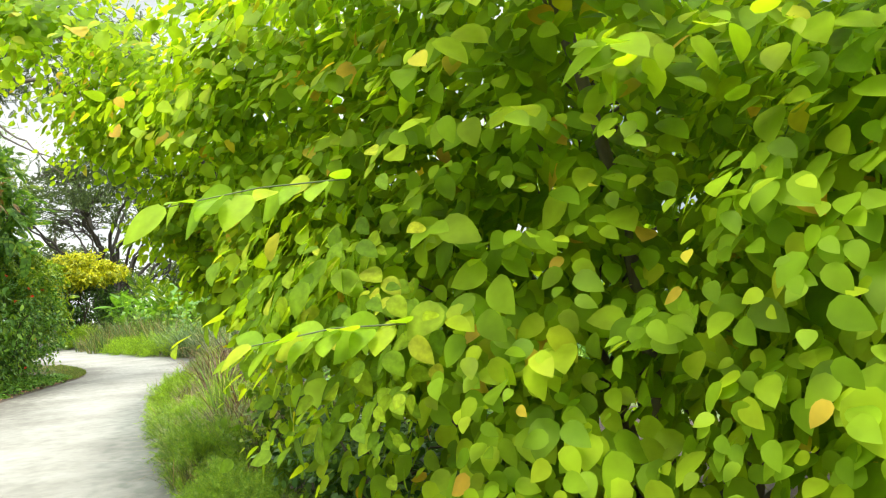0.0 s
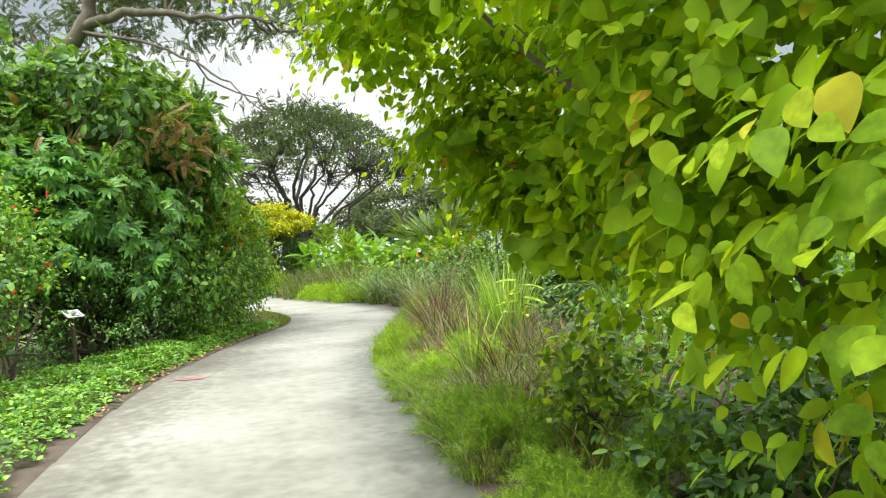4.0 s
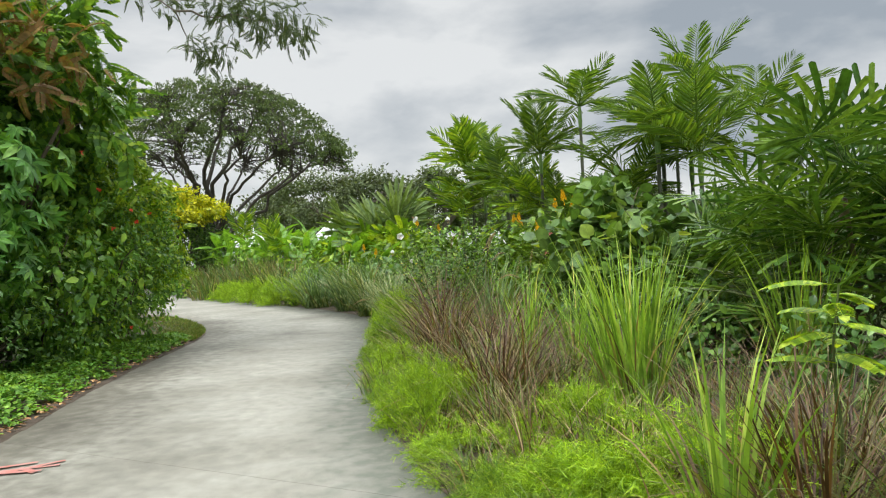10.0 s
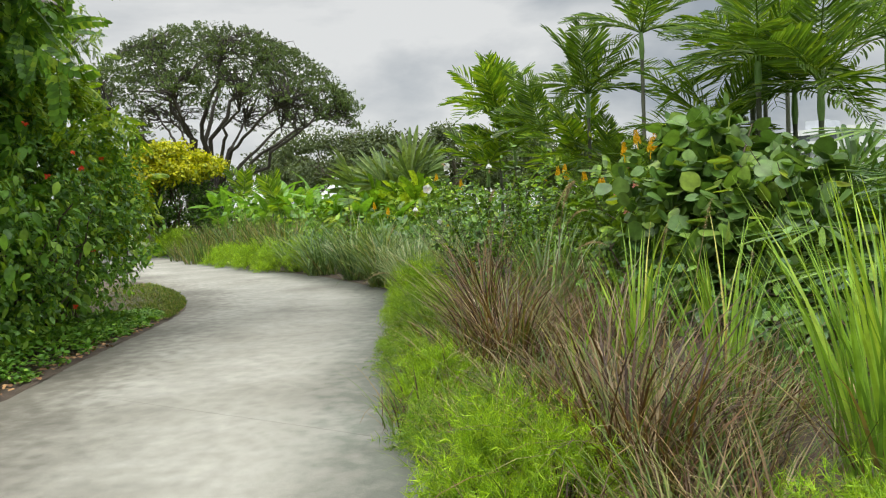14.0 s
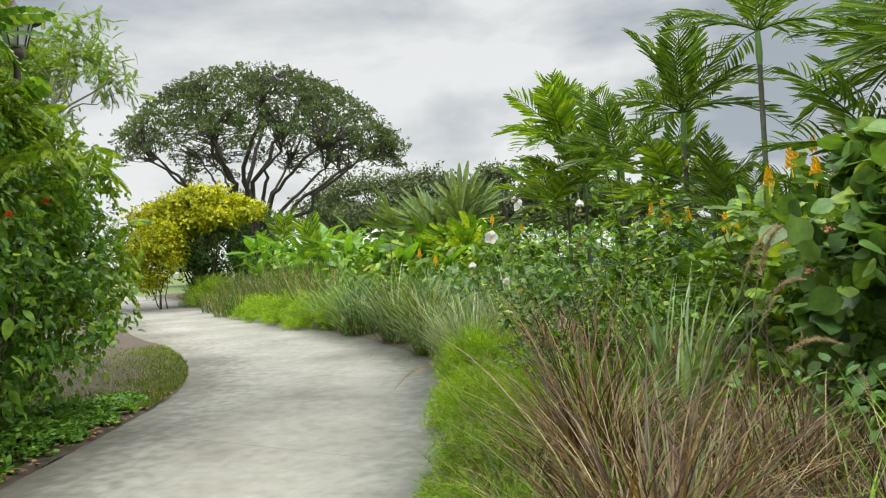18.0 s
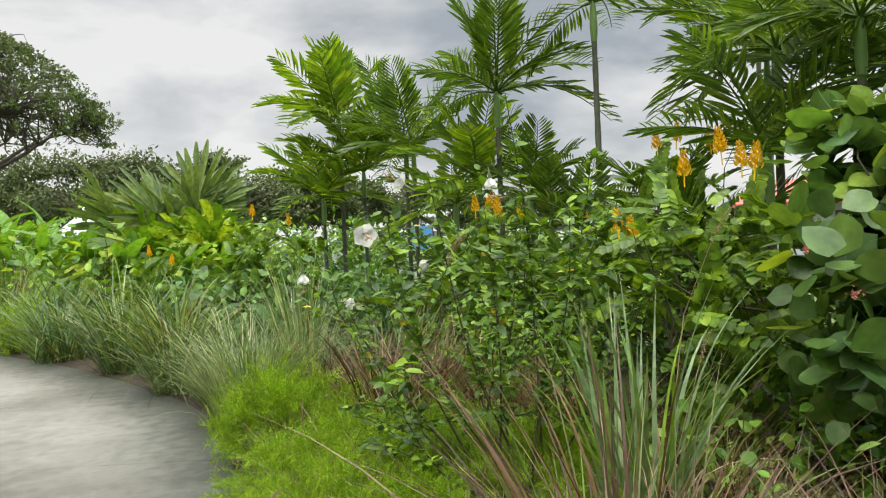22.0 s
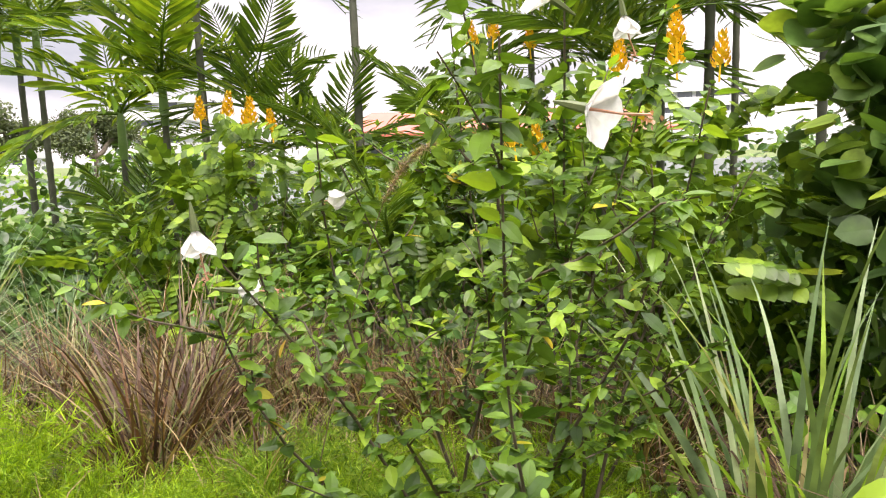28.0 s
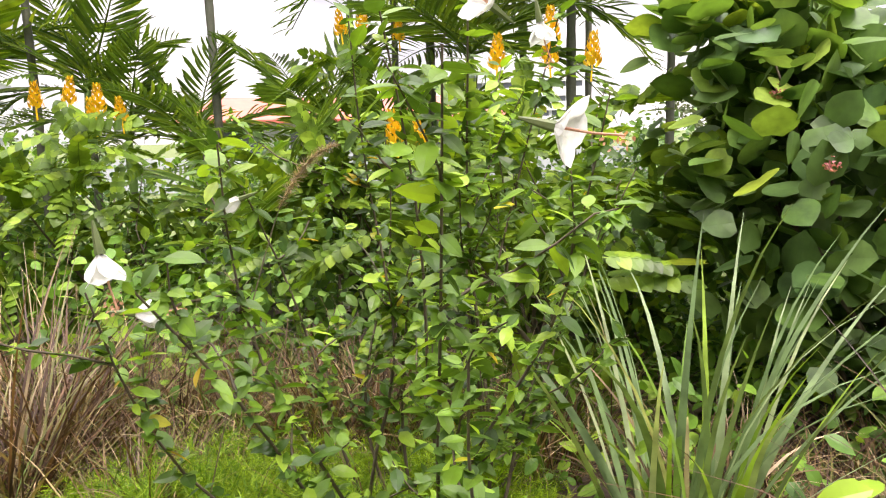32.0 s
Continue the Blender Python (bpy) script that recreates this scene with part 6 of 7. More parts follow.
def fan_palm(name, x, y, n, h, spread, fl, fans, label, stalk="stem", canes=5, low=0.25):
    ob = empty(name, x, y, 0, 0, label, "palm", "fan palms")
    if canes:
        for _ in range(canes):
            part("cane", mesh_of("cane", *tube(bent((R.normal(0, spread * 0.25), R.normal(0, spread * 0.25), 0), (R.normal(0, spread * 0.4), R.normal(0, spread * 0.4), h * R.uniform(0.4, 0.75)), 6, 0.06), np.linspace(0.03, 0.02, 6), 6), M["husk"], True), ob, "fibrous brown cane")
    for k in range(n):
        az = R.uniform(0, 360)
        q = R.uniform(0, 1) ** 0.8
        root = Vector((R.normal(0, spread * 0.22), R.normal(0, spread * 0.22), h * R.uniform(low, 0.55)))
        el = radians(80 - (28 if fans is FANG else 75) * q)
        L = spread * R.uniform(0.6, 1.0)
        d = Vector((math.cos(radians(az)) * math.cos(el), math.sin(radians(az)) * math.cos(el), math.sin(el)))
        tip = root + d * L
        tip.z = min(tip.z, h)
        st = mesh_of("leaf_stalk", *tube([root, root + (tip - root) * 0.5 + Vector((0, 0, 0.04)), tip], [0.009, 0.007, 0.005], 4), M[stalk])
        sp = part("leaf_stalk", st, ob)
        dd = (tip - root).normalized()
        face = (Vector((0, 0, 1)) - dd * dd.z + Vector((R.normal(0, 0.3), R.normal(0, 0.3), 0))).normalized()
        dd = (dd + Vector((0, 0, 0.2 if fans is FANG else -0.25))).normalized()
        xx = dd.cross(face).normalized()
        zz = xx.cross(dd)
        m = Matrix((xx, dd, zz)).transposed().to_4x4()
        m.translation = tip
        s = fl * R.uniform(0.8, 1.15)
        part("fan_leaf", fans[k % len(fans)], sp, "", m @ Matrix.Diagonal((s, s, s, 1)))
    return ob


fan_palm("fan_palm", -0.1, 13.0, 165, 2.25, 1.45, 0.6, FANS, "big dark clump of fan palm with blunt split leaves", canes=9, low=0.05)
fan_palm("fan_palm", 0.8, 11.8, 72, 2.3, 1.3, 0.6, FANS, "big dark clump of fan palm with blunt split leaves", canes=6, low=0.05)
fan_palm("fan_palm", -0.9, 15.0, 40, 1.5, 0.9, 0.55, FANS, "dark fan palm clump behind the grasses", canes=4, low=0.05)
for x, y, h in [(-7.3, 29.6, 3.2), (-8.4, 30.4, 2.9)]:
    fan_palm("grey_fan_palm", x, y, 9, h, 1.2, 1.15, FANG, "grey-green fan palm with stiff upright fans", canes=2, low=0.3)
for x, y, h in [(-7.2, 28.0, 2.3), (-8.1, 28.6, 2.0), (-6.5, 27.4, 2.1)]:
    fan_palm("lobed_fan_shrub", x, y, 30, h, 1.0, 0.75, FANF, "low shrub with bright fan-lobed leaves", canes=4, low=0.2)

# ---- broad-leaved backing shrubs ----
for x, y, h, mat, size, shp in [(-8.4, 27.3, 1.9, "mid", 0.32, OVATE), (-9.8, 29.2, 2.0, "mid", 0.32, OVATE), (-11.4, 31.6, 2.1, "fresh", 0.3, OVATE), (-13.8, 34.6, 2.3, "mid", 0.34, OVATE), (-16.0, 37.6, 2.3, "mid", 0.3, OVATE), (-6.6, 27.2, 2.0, "light", 0.26, LOBED), (-5.0, 26.6, 1.9, "mid", 0.2, OVATE), (-10.4, 33.4, 2.5, "mid", 0.3, OVATE), (-5.6, 23.1, 1.1, "dark", 0.28, OVATE), (-4.7, 22.5, 1.0, "dark", 0.22, OVATE), (-6.4, 23.9, 1.1, "dark", 0.28, OVATE), (-3.4, 26.4, 1.8, "mid", 0.2, OVATE), (-1.4, 25.0, 1.6, "mid", 0.18, OVATE), (0.8, 23.0, 1.5, "mid", 0.18, OVATE), (2.4, 20.4, 1.5, "dark", 0.18, OVATE), (2.6, 17.4, 1.6, "dark", 0.18, OVATE), (2.4, 14.8, 1.8, "dark", 0.18, OVATE), (2.4, 11.0, 1.6, "dark", 0.16, OVATE), (1.2, 9.2, 1.3, "mid", 0.14, OVATE), (0.6, 7.6, 1.3, "mid", 0.14, OVATE), (-3.9, 22.5, 0.9, "dark", 0.2, OVATE), (-2.7, 23.6, 1.4, "dark", 0.2, OVATE), (-2.0, 23.6, 1.5, "dark", 0.2, OVATE)]:
    shrub("backing_shrub", x, y, [(0, 0, h * 0.55, 0.95, 0.95, h * 0.5), (0.6, 0.4, h * 0.5, 0.8, 0.8, h * 0.45)], int(700 * (0.3 / size) ** 1.3), size * 0.72, mat, "leafy green shrub in the middle of the bed", shape=shp, per=6, group="backing shrubs", hang=0.5)

shrub("far_hedge", -9.5, 37.0, [(6.0, -4.5, 0.9, 1.8, 1.2, 1.0), (3.4, -2.4, 1.0, 2.0, 1.2, 1.1), (0.6, -0.4, 1.1, 2.0, 1.2, 1.1), (-2.2, 1.8, 1.1, 2.0, 1.2, 1.2), (-4.8, 4.2, 1.2, 2.0, 1.3, 1.3)], 9000, 0.16, "dark", "low dark green hedge behind the far bed", "hedge", per=8, stems=14, r=0.04)
PADDLE = [mesh_of("paddle_leaf", *join(leaf_shape(0.15, 9, 0.35, d, 0.0, 0.45, 0.7), tube([(0, -0.55, -0.06), (0, -0.2, 0), (0, 0.4, -d * 0.16)], [0.016, 0.012, 0.006], 4)), M["mid"], True) for d in (0.25, 0.55, 0.9)]


def paddle_plant(x, y, n, h, size):
    """Upright stalks, each ending in one long arching paddle leaf."""
    ob = empty("paddle_plant", x, y, 0, R.uniform(0, 360), "clump of bright green paddle leaves on upright stalks", "plant", "paddle-leaved plants")
    for k in range(n):
        az, tilt = k * 137.5, R.uniform(8, 55)
        s = size * R.uniform(0.8, 1.15)
        z = max(h * R.uniform(0.55, 1.0) - 0.75 * s, 0.55 * s)
        foot = Vector((0.28 * math.cos(k * 2.4), 0.28 * math.sin(k * 2.4), z))
        lf = part("leaf", PADDLE[k % 3], ob, "", Matrix.Translation(foot) @ pose(0, 0, 0, 0, 0, az) @ pose(0, 0, 0, 90 - tilt, R.uniform(-25, 25), 0) @ Matrix.Diagonal((s, s, s, 1)))
        part("stalk", mesh_of("paddle_stalk", *tube([(foot.x * 0.4, foot.y * 0.4, 0), (foot.x, foot.y, z)], [0.022, 0.016], 5), M["stem"], True), ob)
    return ob


for x, y, h, sz in [(-9.0, 28.6, 2.2, 0.9), (-10.2, 30.4, 2.5, 1.0), (-11.6, 32.4, 2.7, 1.1), (-12.9, 33.6, 2.7, 1.1), (-14.4, 35.4, 2.8, 1.2), (-15.7, 36.6, 2.9, 1.2), (-16.9, 38.4, 3.1, 1.2), (-12.0, 35.0, 3.2, 1.2), (-14.0, 38.0, 3.4, 1.3), (-8.0, 27.4, 1.9, 0.8), (-5.9, 25.6, 1.9, 0.8), (-6.9, 26.4, 1.9, 0.8)]:
    paddle_plant(x, y, 12, h, sz)

# ---- round-leaved sea grape ----
GRAPE = [(0.05, 0.9, 1.95, 0.32, 0.32, 0.28), (0.15, 0.55, 1.75, 0.45, 0.45, 0.45), (0.35, 0.8, 1.3, 0.5, 0.45, 0.7), (0.1, 0, 1.15, 0.75, 0.75, 0.85), (0.4, 0.3, 1.55, 0.7, 0.7, 0.75), (-0.3, 0.5, 1.3, 0.5, 0.5, 0.65), (0.3, -0.6, 0.9, 0.7, 0.6, 0.75)]


def sea_grape(x, y, blobs, n_near, n_rest, label, seed_dir):
    ob = empty("sea_grape", x, y, 0, 0, label, "shrub")
    gl = [mesh_of("grape_leaf", *leaf_shape(0.52, 8, 0.08, d, 0.8, 0.52), M["grape"], True) for d in (0.05, 0.2, -0.08)]
    Bm = np.array(blobs)
    u = unit(R.normal(0, 1, (n_near, 3)) + np.array(seed_dir))
    b = Bm[R.randint(len(Bm), size=n_near)]
    P = b[:, :3] + u * b[:, 3:] * R.uniform(0.75, 1.1, (n_near, 1))
    P[:, 2] = np.maximum(P[:, 2], 0.12)
    for k in range(n_near):
        t = Vector(unit(u[k] * np.array([1, 1, 0.3]) + R.normal(0, 0.5, 3) + np.array([0, 0, 0.1]))).normalized()
        nn = Vector(unit(u[k] * 0.5 + np.array([0, 0, 0.7]) + R.normal(0, 0.5, 3)))
        xx = t.cross(nn).normalized()
        zz = xx.cross(t)
        m = Matrix((xx, t, zz)).transposed().to_4x4()
        m.translation = Vector(P[k])
        s = R.uniform(0.12, 0.21)
        part("leaf", gl[k % 3], ob, "", m @ Matrix.Diagonal((s, s, s, 1)))
    # inner leaves take a darker green: the crown's shade put into their colour
    M["grape_shade"] = M.get("grape_shade") or leaf_mat("round_shaded_leaf", [(0.0, (0.045, 0.12, 0.036)), (1.0, (0.10, 0.20, 0.055))], 0.3, 0.4)
    part("inner_foliage", mesh_of("grape_inner", *lumps(blobs, n_rest, 0.16, shape=leaf_shape(0.5, 5, 0.08, 0.1, 0.8, 0.5), per=5, shell=0.3, hang=0.1, clump=0.13), M["grape_shade"]), ob)
    for _ in range(9):
        part("stem", mesh_of("grape_stem", *stems_to((0, 0), blobs, 1, 0.022), M["twig"], True), ob, "brown woody stem")
    return ob


grape = sea_grape(-2.12, 15.4, GRAPE, 290, 1700, "sea grape shrub with big round leathery leaves", (-0.7, -0.4, 0.3))
BERRY = mesh_of("berry_cluster", *placed(leaf_shape(0.42, 5, 0.5, 0.2), R.normal(0, 0.012, (26, 3)), R.normal(0, 1, (26, 3)), R.normal(0, 1, (26, 3)), R.uniform(0.012, 0.02, 26)), M["bud"])
for q in ((-0.84, 0.31, 1.44), (-0.78, 0.10, 1.24), (-0.66, 0.52, 1.72), (-0.72, -0.12, 1.5)):
    tagged(part("berry_cluster", BERRY, grape, "small pink bud cluster", pose(*q)), kind="stuff")
sea_grape(-1.5, 14.7, [(0, 0, 0.9, 0.7, 0.7, 0.75)], 60, 150, "low sea grape shrub with round leaves", (-0.5, -0.6, 0.3))

# ---- candle bushes ----
CANDLE = []
for _ in range(3):
    s = np.linspace(0, 1, 60)
    a = s * 60 * 2.4
    rr = 0.033 * (1.05 - 0.75 * s)
    P = np.stack([rr * np.cos(a), rr * np.sin(a), 0.17 * s], -1)
    V, F = placed(SMALL, P, np.stack([np.cos(a), np.sin(a), np.full_like(a, 1.5)], -1), np.stack([np.cos(a), np.sin(a), np.full_like(a, 0.2)], -1), 0.042 * (1.1 - 0.5 * s))
    CANDLE.append(mesh_of("candle_flower", *join((V, F), tube([(0, 0, -0.07), (0, 0, 0.16)], [0.006, 0.003], 4)), M["candle"]))


def candle_bush(x, y, h, leaves, spikes, label="candle bush with big paired leaflets and golden flower spikes"):
    ob = empty("candle_bush", x, y, 0, 0, label, "shrub", "candle bushes")
    blobs = [(0, 0, h * 0.55, 0.7, 0.7, h * 0.38), (0.3, 0.3, h * 0.6, 0.6, 0.6, h * 0.33), (-0.3, 0.1, h * 0.5, 0.6, 0.6, h * 0.35)]
    part("crown", mesh_of("candle_crown", *lumps(blobs, int(leaves * 1.4), 0.31, shape=SENNA, per=3, clump=0.22, hang=0.15, up=0.2), M["senna"]), ob)
    part("branchwork", mesh_of("candle_branchwork", *stems_to((0, 0), blobs, 7, 0.02), M["twig"], True), ob)
    for k, (dx, dy, dz) in enumerate(spikes):
        part("flower_spike", CANDLE[k % 3], ob, "golden-yellow upright flower spike", pose(dx, dy, dz - 0.07, R.uniform(-8, 8), R.uniform(-8, 8), R.uniform(0, 360)))
    return ob


candle_bush(-3.1, 20.1, 1.75, 130, [(-0.07, -0.02, 1.92), (-0.07, -0.33, 1.86), (-0.16, 0.2, 1.9), (0.25, -0.1, 1.8), (-0.02, -0.2, 1.78)])
candle_bush(-2.4, 17.15, 1.95, 150, [(-0.1, -0.15, 2.1), (0.12, -0.05, 2.02), (-0.22, 0.1, 1.98), (0.02, -0.32, 1.98), (-0.5, 0.55, 1.62), (-0.45, 0.42, 1.56)])
candle_bush(-1.85, 18.5, 2.2, 140, [(-0.07, 0.3, 2.36), (0.1, 0.25, 2.42), (0.35, 0.1, 2.35)])
candle_bush(-5.5, 24.0, 1.95, 110, [(-0.24, 0, 2.1), (0.3, 0.2, 1.95)])
candle_bush(-7.6, 25.4, 1.5, 80, [(0.1, 0.2, 1.55), (0.5, -0.2, 1.4)])

# ---- white hibiscus where the walk ends ----
hib = empty("hibiscus_shrub", -4.0, 16.85, 0, 0, "open hibiscus shrub with slender upright shoots and white flowers", "shrub")
LP, LT, LN, LS = [], [], [], []
HSH = [(-1.2, -0.15, 1.35), (-1.0, 0.3, 1.25), (-0.85, -0.6, 1.75), (-0.55, -0.25, 1.9), (-0.35, -0.65, 1.5), (-0.1, -0.25, 2.35), (0.1, -0.6, 1.7), (0.35, -0.35, 2.0), (0.6, -0.1, 1.75), (0.3, 0.35, 1.6), (-0.4, 0.5, 1.6), (-0.75, 0.1, 1.6), (0.75, -0.5, 1.45), (-0.15, 0.15, 1.95), (-1.05, -0.75, 1.25), (0.95, 0.2, 1.3), (0.0, 0.0, 1.4)]
for tip in HSH:
    line = bent((R.normal(0, 0.06), R.normal(0, 0.06), 0), np.array(tip) * np.array([1, 1, 1.0]), 12, 0.07, 0.10)
    shoot = part("shoot", mesh_of("shoot", *tube(line, np.linspace(0.009, 0.0025, 12), 5), M["twig"], True), hib, "thin grey-brown shoot")
    sides = [line[5:]]
    for _ in range(4):
        i = R.randint(5, 11)
        e = line[i] + np.array([R.normal(0, 0.2), R.normal(0, 0.2), R.uniform(0.08, 0.3)])
        tw = bent(line[i], e, 6, 0.08)
        part("twig", mesh_of("twig", *tube(tw, np.linspace(0.004, 0.0018, 6), 4), M["twig"], True), shoot)
        sides.append(tw)
    for ln in sides:
        seg = np.linalg.norm(np.diff(ln, axis=0), axis=1).sum()
        m = int(seg / 0.034)
        for k in range(m):
            f = (k + R.uniform(0, 1)) / max(m, 1) * (len(ln) - 1)
            i = min(int(f), len(ln) - 2)
            q = ln[i] + (ln[i + 1] - ln[i]) * (f - i)
            big = R.uniform(0.7, 1.25) * (1.25 if q[2] > 1.3 else 1.0)
            for j in range(R.randint(2, 5)):
                a = k * 2.4 + j * 2.1 + R.normal(0, 0.4)
                LP.append(q + R.normal(0, 0.008, 3))
                LT.append((math.cos(a), math.sin(a), R.normal(0.1, 0.5)))
                LN.append((R.normal(0, 0.5), R.normal(0, 0.5), 1.0))
                LS.append(R.uniform(0.032, 0.074) * big)
part("foliage", mesh_of("hibiscus_foliage", *placed(OVATE, np.array(LP), np.array(LT), np.array(LN), LS, 0.88), M["hibis"]), hib)


def hibiscus_flower(droop):
    a = np.arange(5) * 2 * math.pi / 5
    T = np.stack([np.cos(a), np.sin(a), np.full(5, 1.0 if not droop else 2.8)], -1)
    pet = placed(leaf_shape(0.44, 7, 0.12, 0.22, 0.2, 0.62), np.zeros((5, 3)), T, np.stack([-np.cos(a) * 0.5, -np.sin(a) * 0.5, np.ones(5)], -1), np.full(5, 0.066))
    return mesh_of("petals", *pet, M["white"], True)


FLOW = [hibiscus_flower(False), hibiscus_flower(True)]
PISTIL = mesh_of("pistil", *join(tube([(0, 0, 0), (0, 0.004, 0.06), (0, 0.012, 0.105)], [0.003, 0.002, 0.002], 5), placed(SMALL, np.tile((0, 0.01, 0.095), (20, 1)) + R.normal(0, 0.008, (20, 3)), R.normal(0, 1, (20, 3)), R.normal(0, 1, (20, 3)), np.full(20, 0.009))), M["pink"])
CALYX = mesh_of("calyx", *tube([(0, 0, -0.055), (0, 0, -0.03), (0, 0, 0.005)], [0.002, 0.006, 0.009], 6), M["stem"])
for x, y, z, rx, rz, kd in [(-4.98, 15.99, 1.60, 105, 4, 0), (-5.23, 16.72, 1.41, 168, 0, 1), (-5.0, 16.98, 1.22, 100, 60, 1), (-4.3, 16.3, 1.86, 170, 20, 1), (-4.45, 17.2, 1.42, 110, 200, 1), (-4.75, 16.2, 1.82, 60, -120, 0)]:
    m = pose(x + 4.0, y - 16.85, z, 0, 0, rz) @ pose(0, 0, 0, rx, 0, 0)
    fl = part("flower", FLOW[kd], hib, "white five-petalled hibiscus flower", m)
    part("pistil", PISTIL, fl)
    part("calyx", CALYX, fl)

# ---- beyond the planting: buildings, tents, fence, lamp ----
fence = empty("hoarding", 0, 0, 0, 0, "low grey sheet hoarding behind the palms", "fence", kind="structure")
fp = smooth_line([(-6, 46), (3, 40), (11, 31), (15, 22), (17, 12)], 29)
for a, b in zip(fp[:-1], fp[1:]):
    d = b - a
    L = np.linalg.norm(d)
    part("sheet", mesh_of("sheet", *join(box(0.01, -0.02, 0.06, L - 0.01, 0.02, 1.15), box(-0.03, -0.04, 0, 0.03, 0.06, 1.2)), M["wall_g"]), fence, "", Matrix.Translation((a[0], a[1], -0.03)) @ Matrix.Rotation(math.atan2(d[1], d[0]), 4, "Z"))
blue = empty("blue_screen", 3.5, 58.0, 0, 15, "upright blue sheet screen by the road", "screen")
part("sheet", mesh_of("blue_sheet", *box(-0.9, -0.05, 0.2, 0.9, 0.05, 2.4), M["blue"]), blue)
part("post", mesh_of("blue_post", *box(-0.95, -0.06, 0, -0.88, 0.06, 2.5), M["metal"]), blue)
part("post", mesh_of("blue_post2", *box(0.88, -0.06, 0, 0.95, 0.06, 2.5), M["metal"]), blue)


def office(x, y, rz, w, d, floors, label):
    ob = empty("office_building", x, y, 0, rz, label, "building")
    fh = 3.4
    part("core", mesh_of("office_core", *box(-w / 2 + 0.3, 0.7, -0.03, w / 2 - 0.3, d - 0.2, floors * fh), M["wall_g"]), ob)
    band = mesh_of("wall_band", *box(-w / 2, 0, -0.1, w / 2, d, 2.0), M["wall_w"])
    for k in range(floors):
        part("wall_band", band, ob, "", pose(0, 0, k * fh))
    part("parapet", mesh_of("parapet", *box(-w / 2, 0, floors * fh - 0.1, w / 2, d, floors * fh + 1.0), M["wall_w"]), ob)
    win = mesh_of("office_window", *box(0, 0, 0, 3.2, 0.15, 1.35), M["slate"])
    nb = int(w / 4)
    for k in range(floors):
        for j in range(nb):
            part("window", win, ob, "", pose(-w / 2 + (j + 0.1) * w / nb, 0.52, k * fh + 2.03))
    part("roof", mesh_of("office_roof", *box(-w / 2 + 2, 3, floors * fh + 1.0, -w / 2 + w * 0.4, d - 3, floors * fh + 3.0), M["wall_g"]), ob)
    return ob


office(31, 178, -30, 26, 16, 3, "white office block with dark bands of windows")
office(59, 157, -42, 15, 14, 4, "taller white office block with window bands")
office(150, 90, -60, 36, 16, 4, "pale office block beyond the trees")


def pavilion(x, y, rz, w, d, h, label):
    ob = empty("pavilion", x, y, 0, rz, label, "building")
    part("wall", mesh_of("pavilion_wall", *join(box(-w / 2, -d / 2, -0.03, w / 2, -d / 2 + 0.15, h), box(-w / 2, d / 2 - 0.15, -0.03, w / 2, d / 2, h), box(-w / 2, -d / 2, -0.03, -w / 2 + 0.15, d / 2, h), box(w / 2 - 0.15, -d / 2, -0.03, w / 2, d / 2, h)), M["wall_g"]), ob, "grey sheet walls")
    e = 0.5
    V = np.array([(-w / 2 - e, -d / 2 - e, h), (w / 2 + e, -d / 2 - e, h), (w / 2 + e, d / 2 + e, h), (-w / 2 - e, d / 2 + e, h), (-w / 2 + 1, 0, h + 0.9), (w / 2 - 1, 0, h + 0.9)], float)
    V = np.concatenate([V, V - np.array([0, 0, 0.12])])
    F = [(0, 1, 5, 4), (1, 2, 5), (2, 3, 4, 5), (3, 0, 4), (6, 10, 11, 7), (7, 11, 8), (8, 11, 10, 9), (9, 10, 6), (0, 6, 7, 1), (1, 7, 8, 2), (2, 8, 9, 3), (3, 9, 6, 0)]
    part("roof", mesh_of("pavilion_roof", V, F, M["redroof"]), ob, "faded red sheet roof")
    for k in range(3):
        part("window", mesh_of("pavilion_window", *box(-0.8, -d / 2 - 0.03, h - 1.1, 0.8, -d / 2 - 0.004, h - 0.35), M["slate"]), ob, "", pose(-w / 3 + k * w / 3, 0, 0))
    return ob


pavilion(14.6, 34.5, -32, 7.5, 5, 2.25, "low grey hut with a faded red roof")
pavilion(17.6, 30.2, -40, 5, 4, 2.2, "low grey hut with a faded red roof")


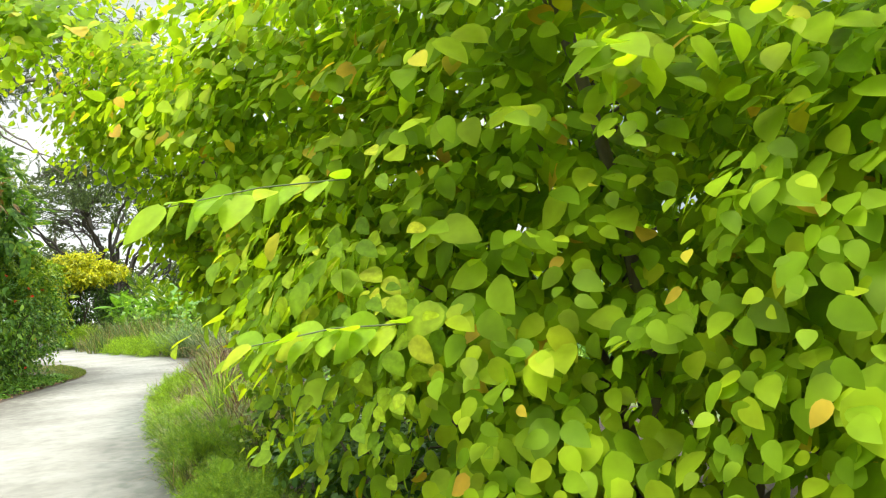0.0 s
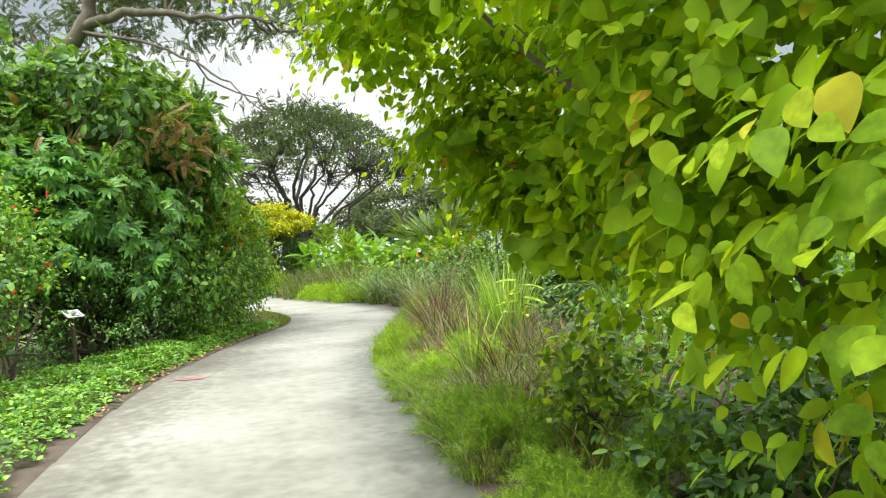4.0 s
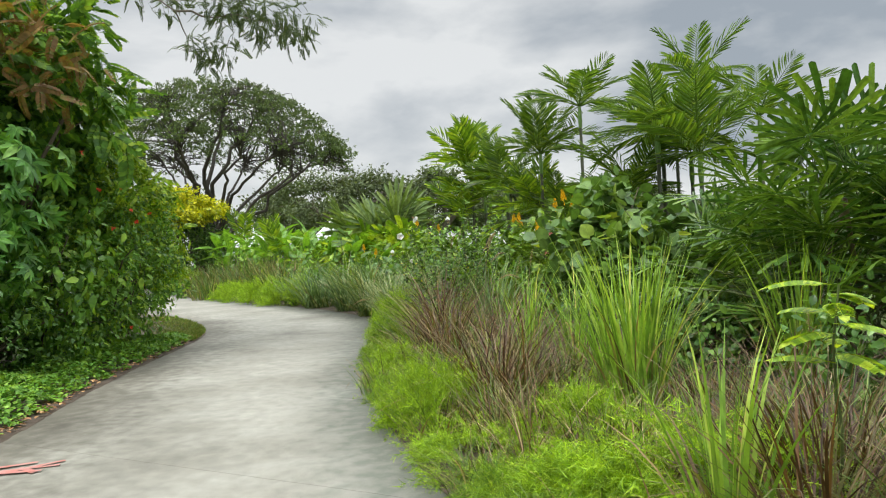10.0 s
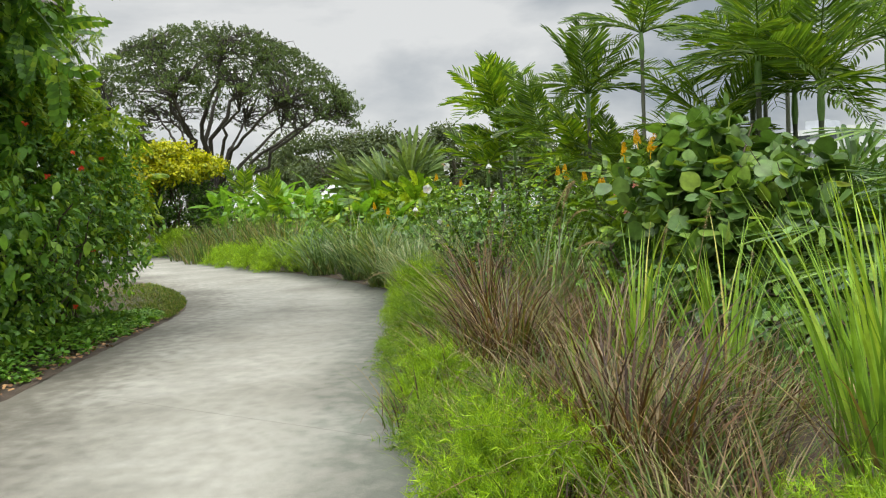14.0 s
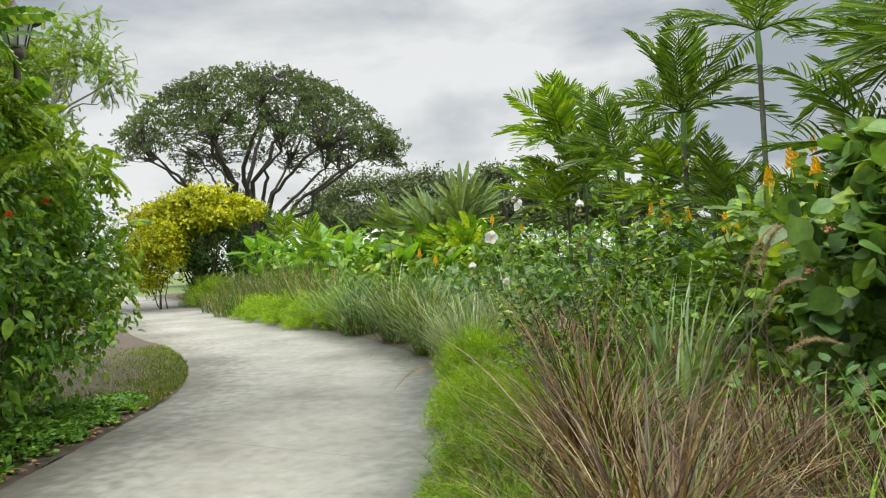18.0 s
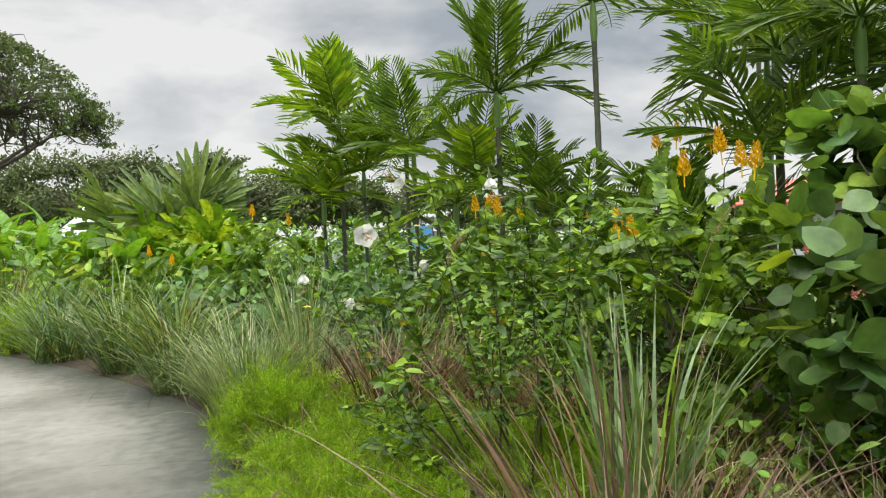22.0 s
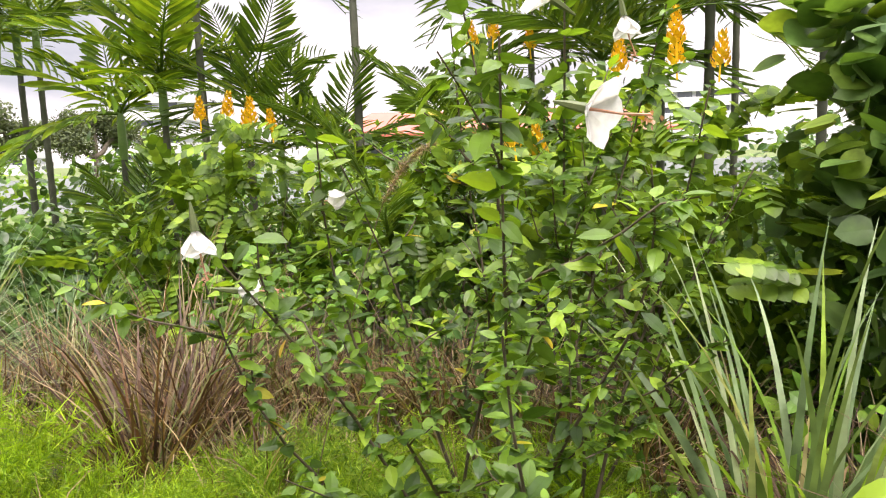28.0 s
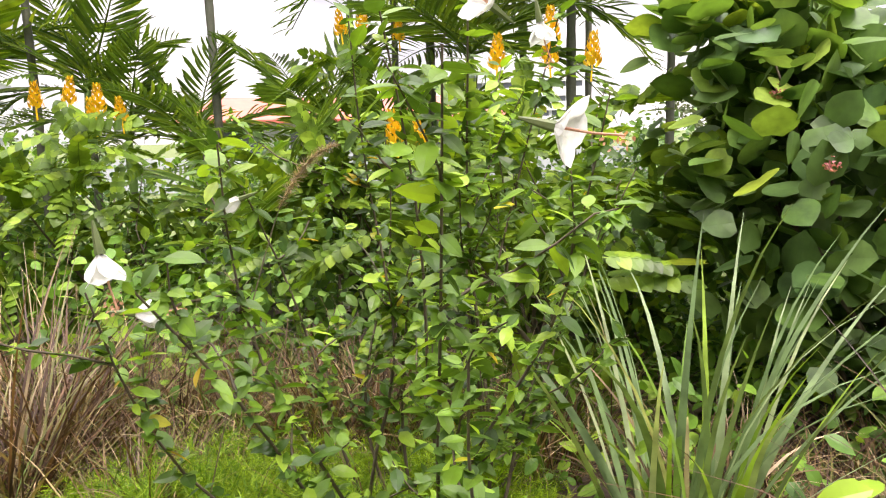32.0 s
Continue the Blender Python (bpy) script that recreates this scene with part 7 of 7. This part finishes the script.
def tent(x, y, w, h):
    ob = empty("marquee", x, y, 0, 12, "white pointed marquee roof behind the shrubs", "tent", "white marquees")
    n = 12
    V = [(0, 0, h + 1.9)]
    for ring, (r, z) in enumerate(((0.12, h + 1.4), (0.45, h + 0.7), (1.0, h), (1.0, h - 0.35))):
        for k in range(4 * 3):
            a = k / 12 * 2 * math.pi
            s = 1 / max(abs(math.cos(a)), abs(math.sin(a)))
            V.append((w / 2 * r * s * math.cos(a), w / 2 * r * s * math.sin(a), z))
    F = [(0, 1 + k, 1 + (k + 1) % n) for k in range(n)]
    for ring in range(3):
        F += [(1 + ring * n + k, 1 + ring * n + n + k, 1 + ring * n + n + (k + 1) % n, 1 + ring * n + (k + 1) % n) for k in range(n)]
    part("roof", mesh_of("tent_roof", V, F, M["tent"], True), ob)
    for sx in (-1, 1):
        for sy in (-1, 1):
            part("pole", mesh_of("tent_pole", *box(sx * w / 2 - 0.05, sy * w / 2 - 0.05, 0, sx * w / 2 + 0.05, sy * w / 2 + 0.05, h), M["wall_w"]), ob)


tent(-16.0, 56.0, 5.0, 2.35)
tent(-21.8, 55.5, 5.0, 2.1)

lamp = empty("street_lamp", -11.0, 18.4, 0, -40, "black post-top lantern street lamp beside the tall hedge", "street lamp")
part("pole", mesh_of("lamp_pole", *tube([(0, 0, 0), (0, 0, 0.5), (0, 0, 0.55), (0, 0, 2.4), (0, 0, 4.25)], [0.09, 0.085, 0.055, 0.045, 0.04], 12), M["metal"], True), lamp, "black tapered post")
part("collar", mesh_of("lamp_collar", *tube([(0, 0, 4.22), (0, 0, 4.26), (0, 0, 4.34), (0, 0, 4.38)], [0.05, 0.09, 0.09, 0.05], 12), M["metal"], True), lamp)
part("bowl", mesh_of("lamp_bowl", *tube([(0, 0, 4.37), (0, 0, 4.4), (0, 0, 4.72), (0, 0, 4.73)], [0.02, 0.11, 0.2, 0.02], 8), M["panel"]), lamp, "pale frosted lantern panes")
for k in range(8):
    a = k * math.pi / 4
    part("bar", mesh_of("lamp_bar", *tube([(0.115 * math.cos(a), 0.115 * math.sin(a), 4.38), (0.208 * math.cos(a), 0.208 * math.sin(a), 4.73)], [0.009, 0.009], 5), M["metal"]), lamp)
part("cap", mesh_of("lamp_cap", *tube([(0, 0, 4.72), (0, 0, 4.74), (0, 0, 4.83), (0, 0, 4.9), (0, 0, 4.98)], [0.3, 0.29, 0.13, 0.05, 0.012], 16), M["metal"], True), lamp, "flared black metal cap")
